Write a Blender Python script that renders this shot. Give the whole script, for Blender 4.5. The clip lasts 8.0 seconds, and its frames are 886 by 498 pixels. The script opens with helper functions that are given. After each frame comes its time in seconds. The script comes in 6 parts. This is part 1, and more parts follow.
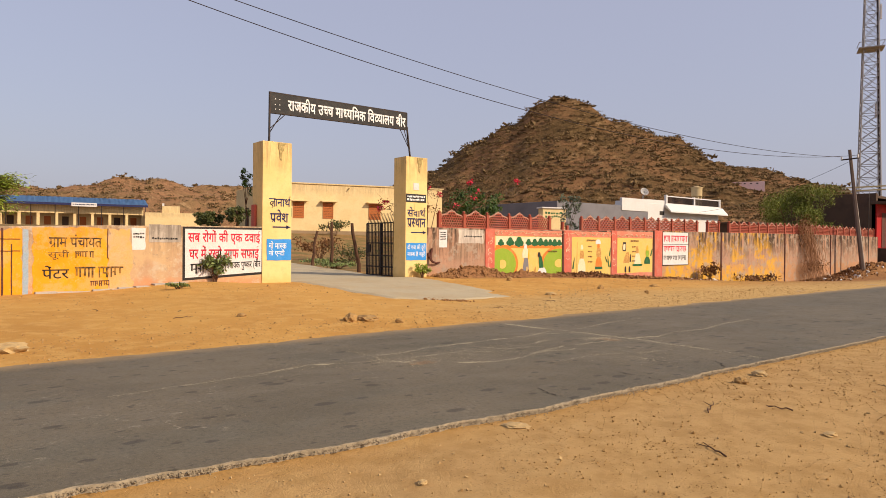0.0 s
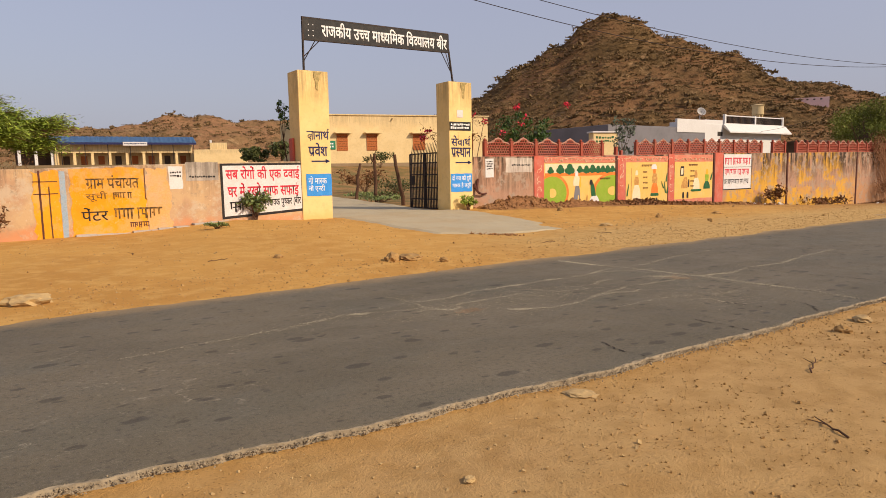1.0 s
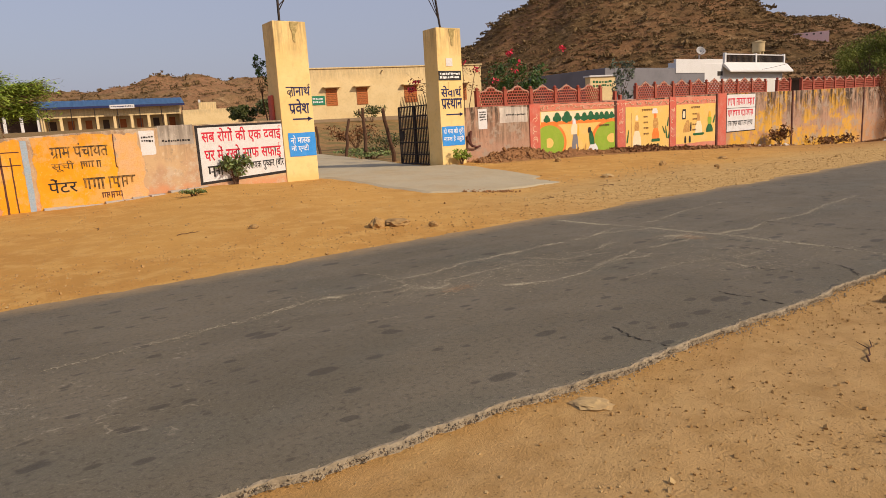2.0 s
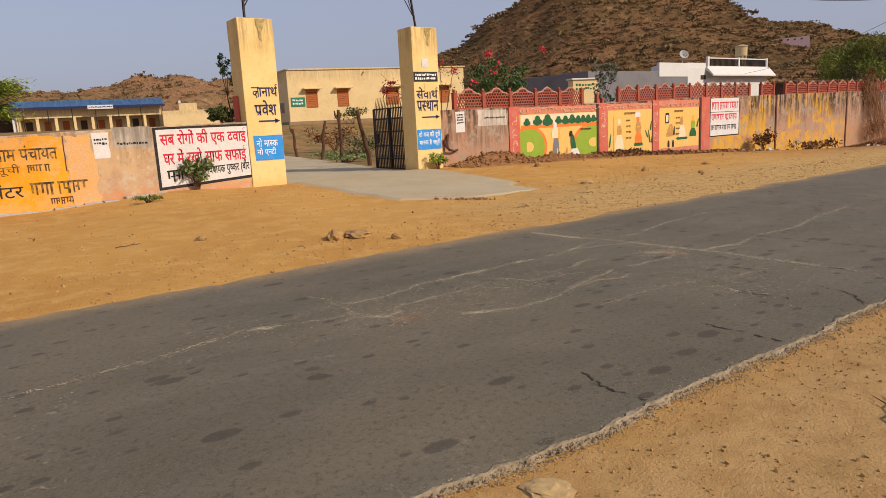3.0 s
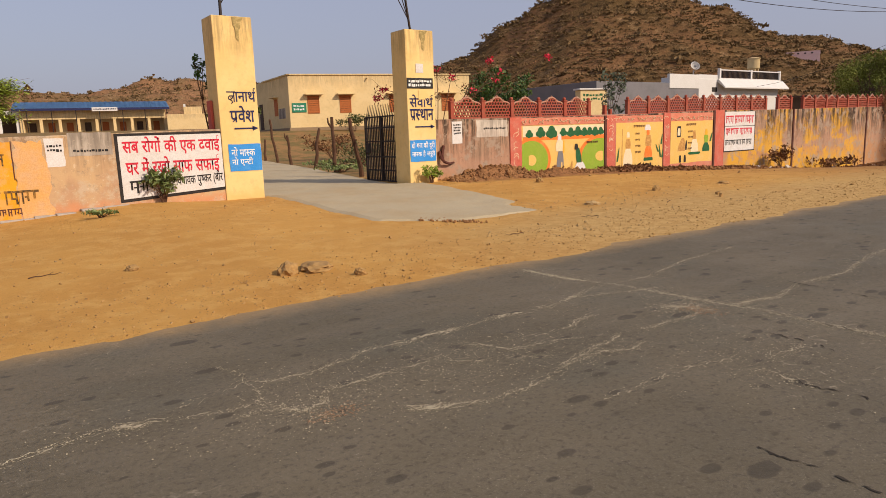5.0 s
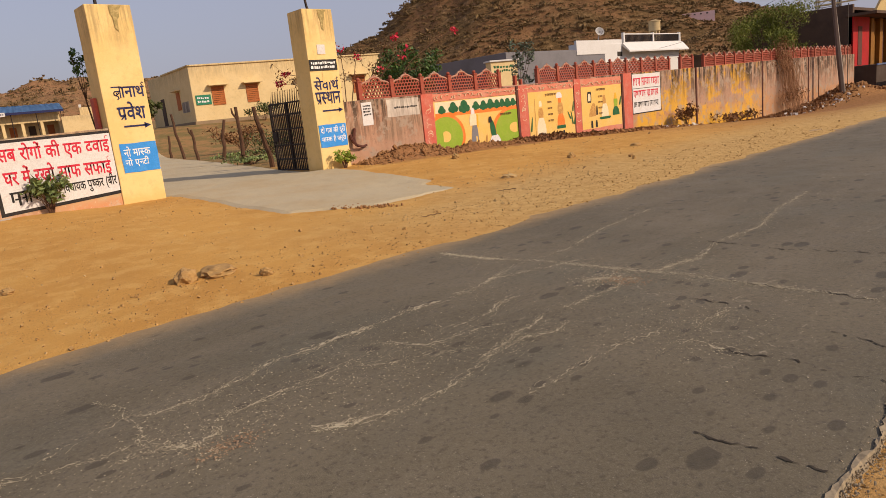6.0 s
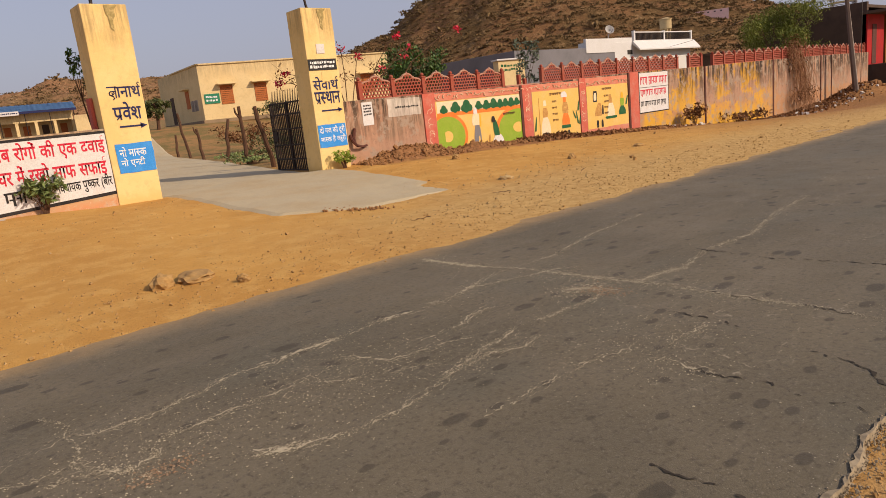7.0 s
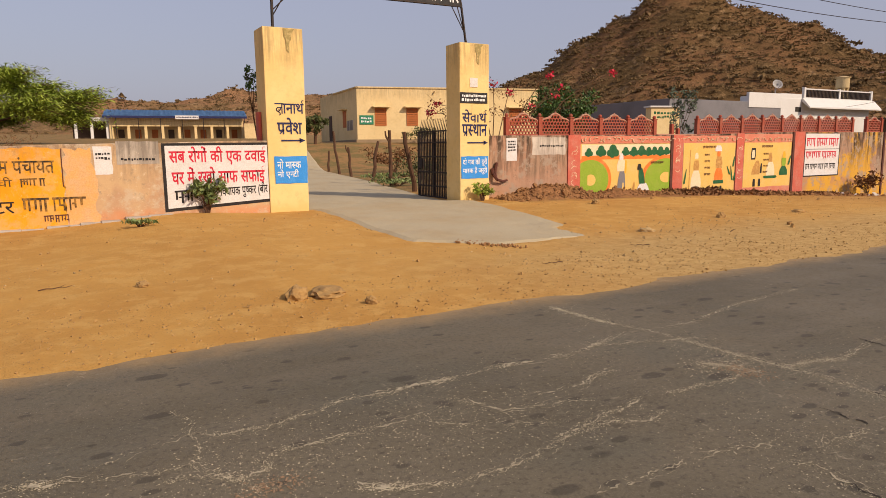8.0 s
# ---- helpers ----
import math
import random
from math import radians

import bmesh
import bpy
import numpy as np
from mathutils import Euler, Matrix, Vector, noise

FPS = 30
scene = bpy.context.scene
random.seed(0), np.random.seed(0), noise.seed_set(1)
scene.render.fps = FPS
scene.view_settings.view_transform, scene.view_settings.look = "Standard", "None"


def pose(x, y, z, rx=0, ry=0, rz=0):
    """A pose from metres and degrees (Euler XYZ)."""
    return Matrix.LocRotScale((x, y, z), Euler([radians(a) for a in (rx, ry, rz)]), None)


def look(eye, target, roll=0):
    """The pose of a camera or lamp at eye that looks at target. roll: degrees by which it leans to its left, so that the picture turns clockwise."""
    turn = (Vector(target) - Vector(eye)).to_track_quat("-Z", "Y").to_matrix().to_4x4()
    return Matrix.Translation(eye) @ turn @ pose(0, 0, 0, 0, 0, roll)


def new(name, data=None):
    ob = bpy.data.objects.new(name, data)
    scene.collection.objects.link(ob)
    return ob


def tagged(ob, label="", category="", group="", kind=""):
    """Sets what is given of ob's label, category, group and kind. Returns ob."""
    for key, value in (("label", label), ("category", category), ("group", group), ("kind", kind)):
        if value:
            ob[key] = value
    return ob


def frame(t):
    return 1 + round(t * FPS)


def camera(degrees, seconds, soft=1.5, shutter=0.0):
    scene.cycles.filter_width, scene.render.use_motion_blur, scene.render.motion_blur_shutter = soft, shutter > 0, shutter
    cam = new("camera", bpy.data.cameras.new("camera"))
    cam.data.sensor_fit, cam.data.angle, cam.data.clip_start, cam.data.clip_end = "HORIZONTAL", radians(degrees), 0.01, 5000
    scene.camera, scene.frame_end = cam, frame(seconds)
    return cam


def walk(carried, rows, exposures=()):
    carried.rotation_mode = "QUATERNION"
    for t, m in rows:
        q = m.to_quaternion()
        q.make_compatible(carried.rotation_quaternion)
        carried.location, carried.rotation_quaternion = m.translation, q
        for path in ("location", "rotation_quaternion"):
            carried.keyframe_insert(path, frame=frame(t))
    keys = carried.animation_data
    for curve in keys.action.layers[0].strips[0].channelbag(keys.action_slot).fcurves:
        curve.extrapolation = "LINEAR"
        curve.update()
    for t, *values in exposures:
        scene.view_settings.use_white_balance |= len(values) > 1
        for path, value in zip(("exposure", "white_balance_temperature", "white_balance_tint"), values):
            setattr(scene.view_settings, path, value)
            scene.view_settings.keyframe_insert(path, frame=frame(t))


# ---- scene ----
cam = camera(67.2, 8.0, soft=0.75)

PATH = [
    (0, (-8.978, -18.728, 1.382), (-7.724, -17.17, 1.367), 0.5),
    (0.5, (-8.718, -18.385, 1.422), (-7.521, -16.783, 1.413), -0.5),
    (1, (-8.415, -18.035, 1.425), (-7.283, -16.402, 1.2), -1.1),
    (1.3, (-8.259, -17.819, 1.396), (-7.156, -16.179, 1.09), 0.1),
    (1.5, (-8.139, -17.638, 1.393), (-7.083, -15.973, 1.06), 0.1),
    (1.7, (-7.998, -17.514, 1.444), (-6.904, -15.881, 1.073), -2.6),
    (2.8, (-7.218, -17.006, 1.5), (-6.071, -15.405, 1.15), -3.4),
    (3, (-7.082, -16.89, 1.481), (-5.927, -15.298, 1.119), -3.0),
    (3.5, (-6.767, -16.606, 1.528), (-5.511, -15.092, 1.168), -0.5),
    (4, (-6.459, -16.32, 1.541), (-5.241, -14.767, 1.219), -2.2),
    (4.2, (-6.321, -16.245, 1.529), (-5.184, -14.631, 1.207), -1.8),
    (5.3, (-5.771, -15.729, 1.551), (-4.612, -14.137, 1.198), -2.4),
    (5.5, (-5.711, -15.66, 1.54), (-4.518, -14.096, 1.18), -2.8),
    (6, (-5.486, -15.633, 1.522), (-4.185, -14.17, 1.11), -6.1),
    (6.5, (-5.243, -15.669, 1.523), (-3.865, -14.27, 1.146), -4.8),
    (7, (-5.123, -15.689, 1.529), (-3.848, -14.204, 1.116), -6.1),
    (7.2, (-5.127, -15.665, 1.554), (-3.907, -14.122, 1.194), -4.7),
    (7.5, (-5.074, -15.63, 1.575), (-3.965, -13.988, 1.3), -2.9),
    (8, (-5.082, -15.6, 1.597), (-4.101, -13.882, 1.302), -0.6),
]
walk(cam, [(t, look(eye, target, roll)) for t, eye, target, roll in PATH], exposures=[(0, 0.05, 6950, 16), (0.5, 0.0, 6850, 15), (1, -0.08, 6900, 16), (3, -0.2, 6500, 15), (4, -0.2, 6500, 15), (6, -0.2, 6900, 18), (8, -0.18, 6900, 18)])

# ---- light ----
SUN_AZ, SUN_EL = radians(155), radians(33)      # azimuth from +y towards +x
world = bpy.data.worlds.new("sky")
scene.world = world
world.use_nodes = True
wn = world.node_tree
sky = wn.nodes.new("ShaderNodeTexSky")
sky.sky_type = "NISHITA"
sky.sun_disc = False
sky.sun_elevation, sky.sun_rotation = SUN_EL, SUN_AZ
sky.air_density, sky.dust_density, sky.ozone_density, sky.altitude = 1.4, 4.0, 4.0, 200
wn.nodes["Background"].inputs["Strength"].default_value = 0.15
haze = wn.nodes.new("ShaderNodeMix")            # dusty, evenly pale lilac air over the whole sky
haze.data_type = "RGBA"
haze.inputs[0].default_value = 0.68
haze.inputs[7].default_value = (2.95, 3.15, 4.15, 1.0)
wn.links.new(sky.outputs[0], haze.inputs[6])
wn.links.new(haze.outputs[2], wn.nodes["Background"].inputs["Color"])
sun_data = bpy.data.lights.new("sun", "SUN")
sun_data.energy, sun_data.angle, sun_data.color = 4.4, radians(0.6), (1.0, 0.87, 0.67)
sun = new("sun", sun_data)
sun_dir = Vector((math.sin(SUN_AZ) * math.cos(SUN_EL), math.cos(SUN_AZ) * math.cos(SUN_EL), math.sin(SUN_EL)))
sun.matrix_world = look(sun_dir * 60, (0, 0, 0))

# ---- materials ----
class Shader:
    """A node material with short calls."""

    def __init__(self, name):
        self.mat = bpy.data.materials.new(name)
        self.mat.use_nodes = True
        self.nt = self.mat.node_tree
        self.bsdf = self.nt.nodes["Principled BSDF"]
        self.geo = self.nt.nodes.new("ShaderNodeNewGeometry")

    def put(self, socket, value):
        if isinstance(value, (int, float)):
            socket.default_value = value
        elif isinstance(value, (tuple, list)):
            socket.default_value = (*value, 1.0) if socket.type == "RGBA" and len(value) == 3 else tuple(value)
        else:
            self.nt.links.new(value, socket)

    def stretch(self, sx, sy, sz):
        n = self.nt.nodes.new("ShaderNodeVectorMath")
        n.operation = "MULTIPLY"
        self.nt.links.new(self.geo.outputs["Position"], n.inputs[0])
        n.inputs[1].default_value = (sx, sy, sz)
        return n.outputs[0]

    def noise(self, scale, detail=4, rough=0.6, vector=None, distort=0.0):
        n = self.nt.nodes.new("ShaderNodeTexNoise")
        self.nt.links.new(vector or self.geo.outputs["Position"], n.inputs["Vector"])
        n.inputs["Scale"].default_value, n.inputs["Detail"].default_value = scale, detail
        n.inputs["Roughness"].default_value, n.inputs["Distortion"].default_value = rough, distort
        return n.outputs["Fac"]

    def cells(self, scale, feature="F1", vector=None, out="Distance", random=1.0):
        n = self.nt.nodes.new("ShaderNodeTexVoronoi")
        n.feature = feature
        self.nt.links.new(vector or self.geo.outputs["Position"], n.inputs["Vector"])
        n.inputs["Scale"].default_value, n.inputs["Randomness"].default_value = scale, random
        return n.outputs[out]

    def ramp(self, value, lo, hi, a=0.0, b=1.0):
        n = self.nt.nodes.new("ShaderNodeMapRange")
        n.interpolation_type = "SMOOTHSTEP"
        self.put(n.inputs["Value"], value)
        for key, v in (("From Min", lo), ("From Max", hi), ("To Min", a), ("To Max", b)):
            n.inputs[key].default_value = v
        return n.outputs["Result"]

    def math(self, op, a, b=0.0):
        n = self.nt.nodes.new("ShaderNodeMath")
        n.operation = op
        self.put(n.inputs[0], a), self.put(n.inputs[1], b)
        return n.outputs[0]

    def axis(self, k):
        n = self.nt.nodes.new("ShaderNodeSeparateXYZ")
        self.nt.links.new(self.geo.outputs["Position"], n.inputs[0])
        return n.outputs[k]

    def mix(self, fac, a, b, kind="MIX"):
        n = self.nt.nodes.new("ShaderNodeMix")
        n.data_type, n.blend_type = "RGBA", kind
        self.put(n.inputs[0], fac), self.put(n.inputs[6], a), self.put(n.inputs[7], b)
        return n.outputs[2]

    def random(self, lo, hi):
        n = self.nt.nodes.new("ShaderNodeObjectInfo")
        return self.ramp(n.outputs["Random"], 0, 1, lo, hi)

    def island(self, lo, hi):
        return self.ramp(self.geo.outputs["Random Per Island"], 0, 1, lo, hi)

    def bump(self, height, strength=0.4, distance=0.02):
        n = self.nt.nodes.new("ShaderNodeBump")
        n.inputs["Strength"].default_value, n.inputs["Distance"].default_value = strength, distance
        self.put(n.inputs["Height"], height)
        self.put(self.bsdf.inputs["Normal"], n.outputs[0])

    def done(self, color, rough=0.9, metal=0.0, spec=0.3):
        self.put(self.bsdf.inputs["Base Color"], color)
        self.put(self.bsdf.inputs["Roughness"], rough)
        self.bsdf.inputs["Metallic"].default_value = metal
        self.bsdf.inputs["Specular IOR Level"].default_value = spec
        return self.mat


def plain(name, base, dirt=None, scale=3.0, rough=0.85, metal=0.0, amount=0.6, grain=40.0, relief=0.25):
    """Paint, wood or plaster: a base colour with blotches of a second one and a fine grain."""
    s = Shader(name)
    dirt = dirt or tuple(c * 0.6 for c in base)
    f = s.ramp(s.noise(scale, 6, 0.65), 0.4, 0.75, 0.0, amount)
    g = s.noise(grain, 3)
    c = s.mix(f, base, dirt)
    c = s.mix(0.35, c, s.ramp(g, 0.25, 0.75, 0.45, 1.0), "MULTIPLY")
    s.bump(g, relief, 0.004)
    return s.done(c, rough, metal)


def streaky(name, base, second, streak, lower, amount=0.8, start=0.0, length=1.4, wear=0.0, bare=(0.44, 0.36, 0.28), zone=None):
    """Old painted plaster: faded blotches, rain streaks down from the top, a coloured foot."""
    s = Shader(name)
    big = s.ramp(s.noise(0.9, 5, 0.65), 0.42, 0.62)
    c = s.mix(big, base, second)
    c = s.mix(s.ramp(s.noise(6, 6, 0.7), 0.5, 0.72, 0, 0.55), c, tuple(v * 0.72 for v in base))
    z = s.axis(2)
    foot = s.math("ADD", z, s.math("MULTIPLY", s.noise(2.2, 5), 0.7))
    c = s.mix(s.ramp(foot, 0.55, 0.85, 0.8, 0.0), c, lower)
    if zone:
        xa, xb, tone = zone
        x = s.axis(0)
        where = s.math("MULTIPLY", s.ramp(x, xa, xa + 0.5), s.ramp(x, xb - 3, xb, 1.0, 0.0))
        low = s.ramp(s.math("ADD", z, s.math("MULTIPLY", s.noise(0.8, 6, 0.7), 2.2)), 0.8, 1.5, 0.9, 0.0)
        blot = s.math("MAXIMUM", s.ramp(s.noise(0.55, 8, 0.72), 0.47, 0.53, 0, 0.9), low)
        c = s.mix(s.math("MULTIPLY", where, blot), c, tone)
    run = s.noise(1.0, 6, 0.72, s.stretch(4.0, 4.0, 0.4))
    top = s.ramp(s.math("ADD", z, s.math("MULTIPLY", s.noise(1.6, 4), 0.9)), start + 2.5 - length, start + 2.6)
    c = s.mix(s.math("MULTIPLY", s.ramp(run, 0.43, 0.56, 0, amount), top), c, streak)
    drip = s.noise(1.0, 7, 0.75, s.stretch(11.0, 11.0, 0.7))
    c = s.mix(s.math("MULTIPLY", s.ramp(drip, 0.46, 0.62, 0, amount * 0.8), top), c, tuple(v * 0.8 for v in streak))
    c = s.mix(s.ramp(s.noise(1.9, 7, 0.75), 0.50, 0.60, 0, wear), c, bare)
    c = s.mix(s.ramp(s.noise(3.3, 7, 0.8), 0.55, 0.66, 0, wear), c, tuple(v * 0.45 for v in bare))
    flakes = s.ramp(s.noise(14, 6, 0.75), 0.60, 0.66, 0, 0.6)
    c = s.mix(flakes, c, tuple(min(1, v * 1.25) for v in bare))
    g = s.noise(55, 4)
    s.bump(s.math("ADD", g, s.math("MULTIPLY", s.noise(5, 5), 2.0)), 0.35, 0.01)
    return s.done(c, 0.93, 0, 0.2)


def make_sand():
    s = Shader("sandy_earth")
    big = s.ramp(s.noise(0.35, 5, 0.6), 0.35, 0.65)
    c = s.mix(big, (0.58, 0.315, 0.085), (0.50, 0.255, 0.066))
    c = s.mix(s.ramp(s.noise(2.6, 6, 0.7), 0.46, 0.62, 0, 0.7), c, (0.62, 0.365, 0.115))
    c = s.mix(s.ramp(s.noise(9, 6, 0.75), 0.54, 0.70, 0, 0.4), c, (0.44, 0.245, 0.07))
    c = s.mix(s.ramp(s.noise(1.0, 6, 0.7, s.stretch(0.8, 1.3, 1)), 0.5, 0.68, 0, 0.3), c, (0.48, 0.255, 0.07))
    c = s.mix(s.ramp(s.noise(28, 4, 0.7), 0.58, 0.70, 0, 0.5), c, (0.34, 0.18, 0.08))
    south = s.ramp(s.axis(1), -15.5, -14.0, 0.75, 0.0)
    c = s.mix(south, c, s.mix(s.ramp(s.noise(5, 6), 0.4, 0.65), (0.45, 0.295, 0.135), (0.35, 0.22, 0.095)))
    trodden = s.math("MULTIPLY", s.ramp(s.math("ADD", s.axis(1), s.math("MULTIPLY", s.noise(0.6, 6, 0.7), 4.0)), -6.6, -3.6, 0.75, 0.0), s.ramp(s.axis(0), -2.5, 2.5))
    c = s.mix(s.math("MULTIPLY", trodden, s.ramp(s.axis(1), -12.0, -11.5)), c, s.mix(s.ramp(s.noise(6, 6, 0.75), 0.4, 0.62), (0.55, 0.375, 0.16), (0.42, 0.27, 0.105)))
    far = s.ramp(s.axis(1), 1.0, 6.0)
    c = s.mix(far, c, s.mix(s.ramp(s.noise(0.7, 6, 0.7), 0.4, 0.6), (0.30, 0.17, 0.07), (0.17, 0.13, 0.05)))
    bank = s.math("MULTIPLY", s.ramp(s.math("ADD", s.axis(1), s.math("MULTIPLY", s.noise(1.5, 6, 0.7), 1.4)), -1.1, -0.3), s.ramp(s.axis(0), 5.0, 6.2))
    wide = s.math("MULTIPLY", s.ramp(s.math("ADD", s.axis(1), s.math("MULTIPLY", s.noise(0.9, 6, 0.7), 3.0)), -9.0, -4.6, 0.0, 0.85), s.ramp(s.axis(0), 12.0, 24.0))
    soil = s.mix(s.ramp(s.noise(7, 6, 0.75), 0.4, 0.62), (0.34, 0.165, 0.07), (0.20, 0.095, 0.042))
    inner = s.ramp(s.axis(1), 0.0, 0.3, 1.0, 0.0)
    c = s.mix(s.math("MULTIPLY", s.math("MAXIMUM", bank, wide), inner), c, soil)
    grit = s.ramp(s.cells(38), 0.10, 0.32, 0.6, 1.0)
    c = s.mix(s.ramp(s.noise(1.7, 4), 0.4, 0.6, 0.15, 0.8), c, s.mix(1.0, c, grit, "MULTIPLY"))
    h = s.math("ADD", s.math("MULTIPLY", s.noise(11, 8, 0.7), 1.5), s.noise(70, 5, 0.7))
    s.bump(h, 0.6, 0.03)
    return s.done(c, 0.96, 0, 0.1)


def make_asphalt():
    s = Shader("worn_asphalt")
    c = s.mix(s.ramp(s.noise(0.5, 5, 0.6), 0.35, 0.65), (0.100, 0.083, 0.051), (0.134, 0.110, 0.069))
    c = s.mix(s.ramp(s.noise(1.0, 5, 0.6, s.stretch(0.25, 1.6, 1)), 0.45, 0.7, 0, 0.5), c, (0.155, 0.128, 0.085))
    c = s.mix(s.ramp(s.noise(0.9, 3, 0.5, s.stretch(0.6, 1.0, 1)), 0.5, 0.7, 0, 0.5), c, (0.100, 0.094, 0.066))
    grain = s.cells(150)
    c = s.mix(s.ramp(grain, 0.05, 0.40, 0.7, 0.0), c, (0.20, 0.17, 0.115))
    c = s.mix(s.ramp(s.noise(26, 6, 0.78), 0.48, 0.68, 0, 0.75), c, (0.044, 0.036, 0.024))
    c = s.mix(s.ramp(s.noise(60, 4, 0.7), 0.54, 0.68, 0, 0.6), c, (0.19, 0.165, 0.125))
    # pale chips of stone, thick where the lane is worn
    speck = s.math("ADD", s.cells(46), s.math("MULTIPLY", s.noise(90, 2), 0.12))
    chips = s.ramp(speck, 0.13, 0.20, 1.0, 0.0)
    bare = s.ramp(s.noise(0.7, 5, 0.65), 0.47, 0.63, 0.0, 0.95)
    c = s.mix(s.math("MULTIPLY", chips, bare), c, (0.44, 0.39, 0.29))
    # dark oily spots of every size, lying along the lane
    for scale, sx, sy, lo, hi, depth in ((1.0, 2.6, 5.0, -0.20, 0.33, 0.62), (1.0, 5.2, 9.0, -0.16, 0.36, 0.6)):
        spot = s.nt.nodes.new("ShaderNodeTexVoronoi")
        s.nt.links.new(s.stretch(sx, sy, 1.0), spot.inputs["Vector"])
        spot.inputs["Scale"].default_value = scale
        parts = s.nt.nodes.new("ShaderNodeSeparateXYZ")
        s.nt.links.new(spot.outputs["Color"], parts.inputs[0])
        size = s.ramp(parts.outputs[0], 0.35, 1.0, lo, hi)
        ragged = s.math("ADD", spot.outputs["Distance"], s.math("MULTIPLY", s.noise(9, 5, 0.7), 0.22))
        inside = s.ramp(s.math("SUBTRACT", ragged, s.math("ADD", size, 0.06)), -0.03, 0.05, depth, 0.0)
        c = s.mix(inside, c, (0.040, 0.033, 0.022))
    # fine net of dusty cracks where the lane is worn
    warp = s.nt.nodes.new("ShaderNodeVectorMath")
    warp.operation = "ADD"
    nz = s.nt.nodes.new("ShaderNodeTexNoise")
    s.nt.links.new(s.geo.outputs["Position"], nz.inputs["Vector"])
    nz.inputs["Scale"].default_value, nz.inputs["Detail"].default_value = 4.0, 7
    sc = s.nt.nodes.new("ShaderNodeVectorMath")
    sc.operation = "SCALE"
    s.nt.links.new(nz.outputs["Color"], sc.inputs[0])
    sc.inputs["Scale"].default_value = 0.45
    s.nt.links.new(s.stretch(0.55, 1.3, 1.0), warp.inputs[0])
    s.nt.links.new(sc.outputs[0], warp.inputs[1])
    net = s.ramp(s.cells(1.6, "DISTANCE_TO_EDGE", warp.outputs[0]), 0.003, 0.014, 1.0, 0.0)
    fine = s.ramp(s.cells(5.2, "DISTANCE_TO_EDGE", warp.outputs[0]), 0.003, 0.018, 1.0, 0.0)
    worn = s.ramp(s.noise(0.42, 4, 0.6), 0.5, 0.62)
    veins = s.math("MULTIPLY", s.math("MAXIMUM", net, s.math("MULTIPLY", fine, 0.6)), worn)
    c = s.mix(s.math("MULTIPLY", veins, s.ramp(s.noise(11, 5, 0.7), 0.46, 0.62, 0.0, 0.6)), c, (0.34, 0.29, 0.205))
    # dust blown from the verge
    y = s.math("ADD", s.axis(1), s.math("MULTIPLY", s.noise(2.4, 6, 0.75), 0.7))
    c = s.mix(s.ramp(y, -10.15, -9.3, 0.0, 0.85), c, (0.42, 0.265, 0.11))
    s.bump(s.math("ADD", grain, s.noise(40, 5, 0.7)), 0.35, 0.005)
    return s.done(c, s.ramp(s.noise(3, 4), 0.3, 0.7, 0.70, 0.84), 0, 0.40)


def make_hill_rock(name, rock, scrub, pale, size):
    s = Shader(name)
    c = s.mix(s.ramp(s.noise(size, 6, 0.7), 0.38, 0.62), rock, scrub)
    c = s.mix(s.ramp(s.noise(size * 4, 6, 0.75), 0.52, 0.68, 0, 0.8), c, pale)
    c = s.mix(s.ramp(s.noise(size * 9, 5, 0.75), 0.5, 0.66, 0, 0.7), c, tuple(v * 0.5 for v in scrub))
    s.bump(s.noise(size * 5, 8, 0.75), 1.0, 4.0)
    return s.done(c, 0.97, 0, 0.05)


def make_leaf(name, a, b, gloss=0.55):
    s = Shader(name)
    c = s.mix(s.island(0, 1), a, b)
    c = s.mix(s.ramp(s.noise(1.3, 4), 0.35, 0.65, 0, 0.6), c, tuple(v * 0.6 for v in a))
    m = s.done(c, gloss, 0, 0.3)
    s.bsdf.inputs["Transmission Weight"].default_value = 0.0
    return m


SAND, ASPHALT = make_sand(), make_asphalt()
CONCRETE = plain("dusty_concrete", (0.47, 0.39, 0.25), (0.43, 0.31, 0.16), 0.7, 0.92, 0, 0.6, 45)
WALL_LEFT = streaky("faded_cream_pink_plaster", (0.54, 0.365, 0.20), (0.46, 0.28, 0.165), (0.24, 0.165, 0.11), (0.60, 0.25, 0.115), 0.8, -0.3, 0.9, 0.7, (0.52, 0.42, 0.30))
WALL_RIGHT = streaky("stained_pink_yellow_plaster", (0.45, 0.255, 0.165), (0.37, 0.235, 0.155), (0.050, 0.034, 0.024), (0.46, 0.23, 0.11), 1.0, 0.0, 1.8, 0.85, (0.36, 0.275, 0.205), (19.9, 34.0, (0.66, 0.345, 0.035)))
GATE_CREAM = streaky("weathered_yellow_cream_paint", (0.79, 0.575, 0.25), (0.75, 0.53, 0.21), (0.30, 0.21, 0.10), (0.70, 0.47, 0.17), 0.45, 1.95, 0.7, 0.10, (0.62, 0.44, 0.20))
HOUSE_CREAM = streaky("pale_yellow_cream_wall", (0.74, 0.56, 0.29), (0.70, 0.52, 0.26), (0.42, 0.31, 0.17), (0.64, 0.46, 0.23), 0.4, 4.6, 0.9, 0.08, (0.62, 0.48, 0.28))
RED_POST = plain("faded_coral_red_paint", (0.60, 0.13, 0.085), (0.58, 0.25, 0.18), 2.5, 0.88, 0, 0.8)
JALI_RED = plain("dusty_brick_red_paint", (0.36, 0.080, 0.048), (0.32, 0.14, 0.09), 2.5, 0.9, 0, 0.7)
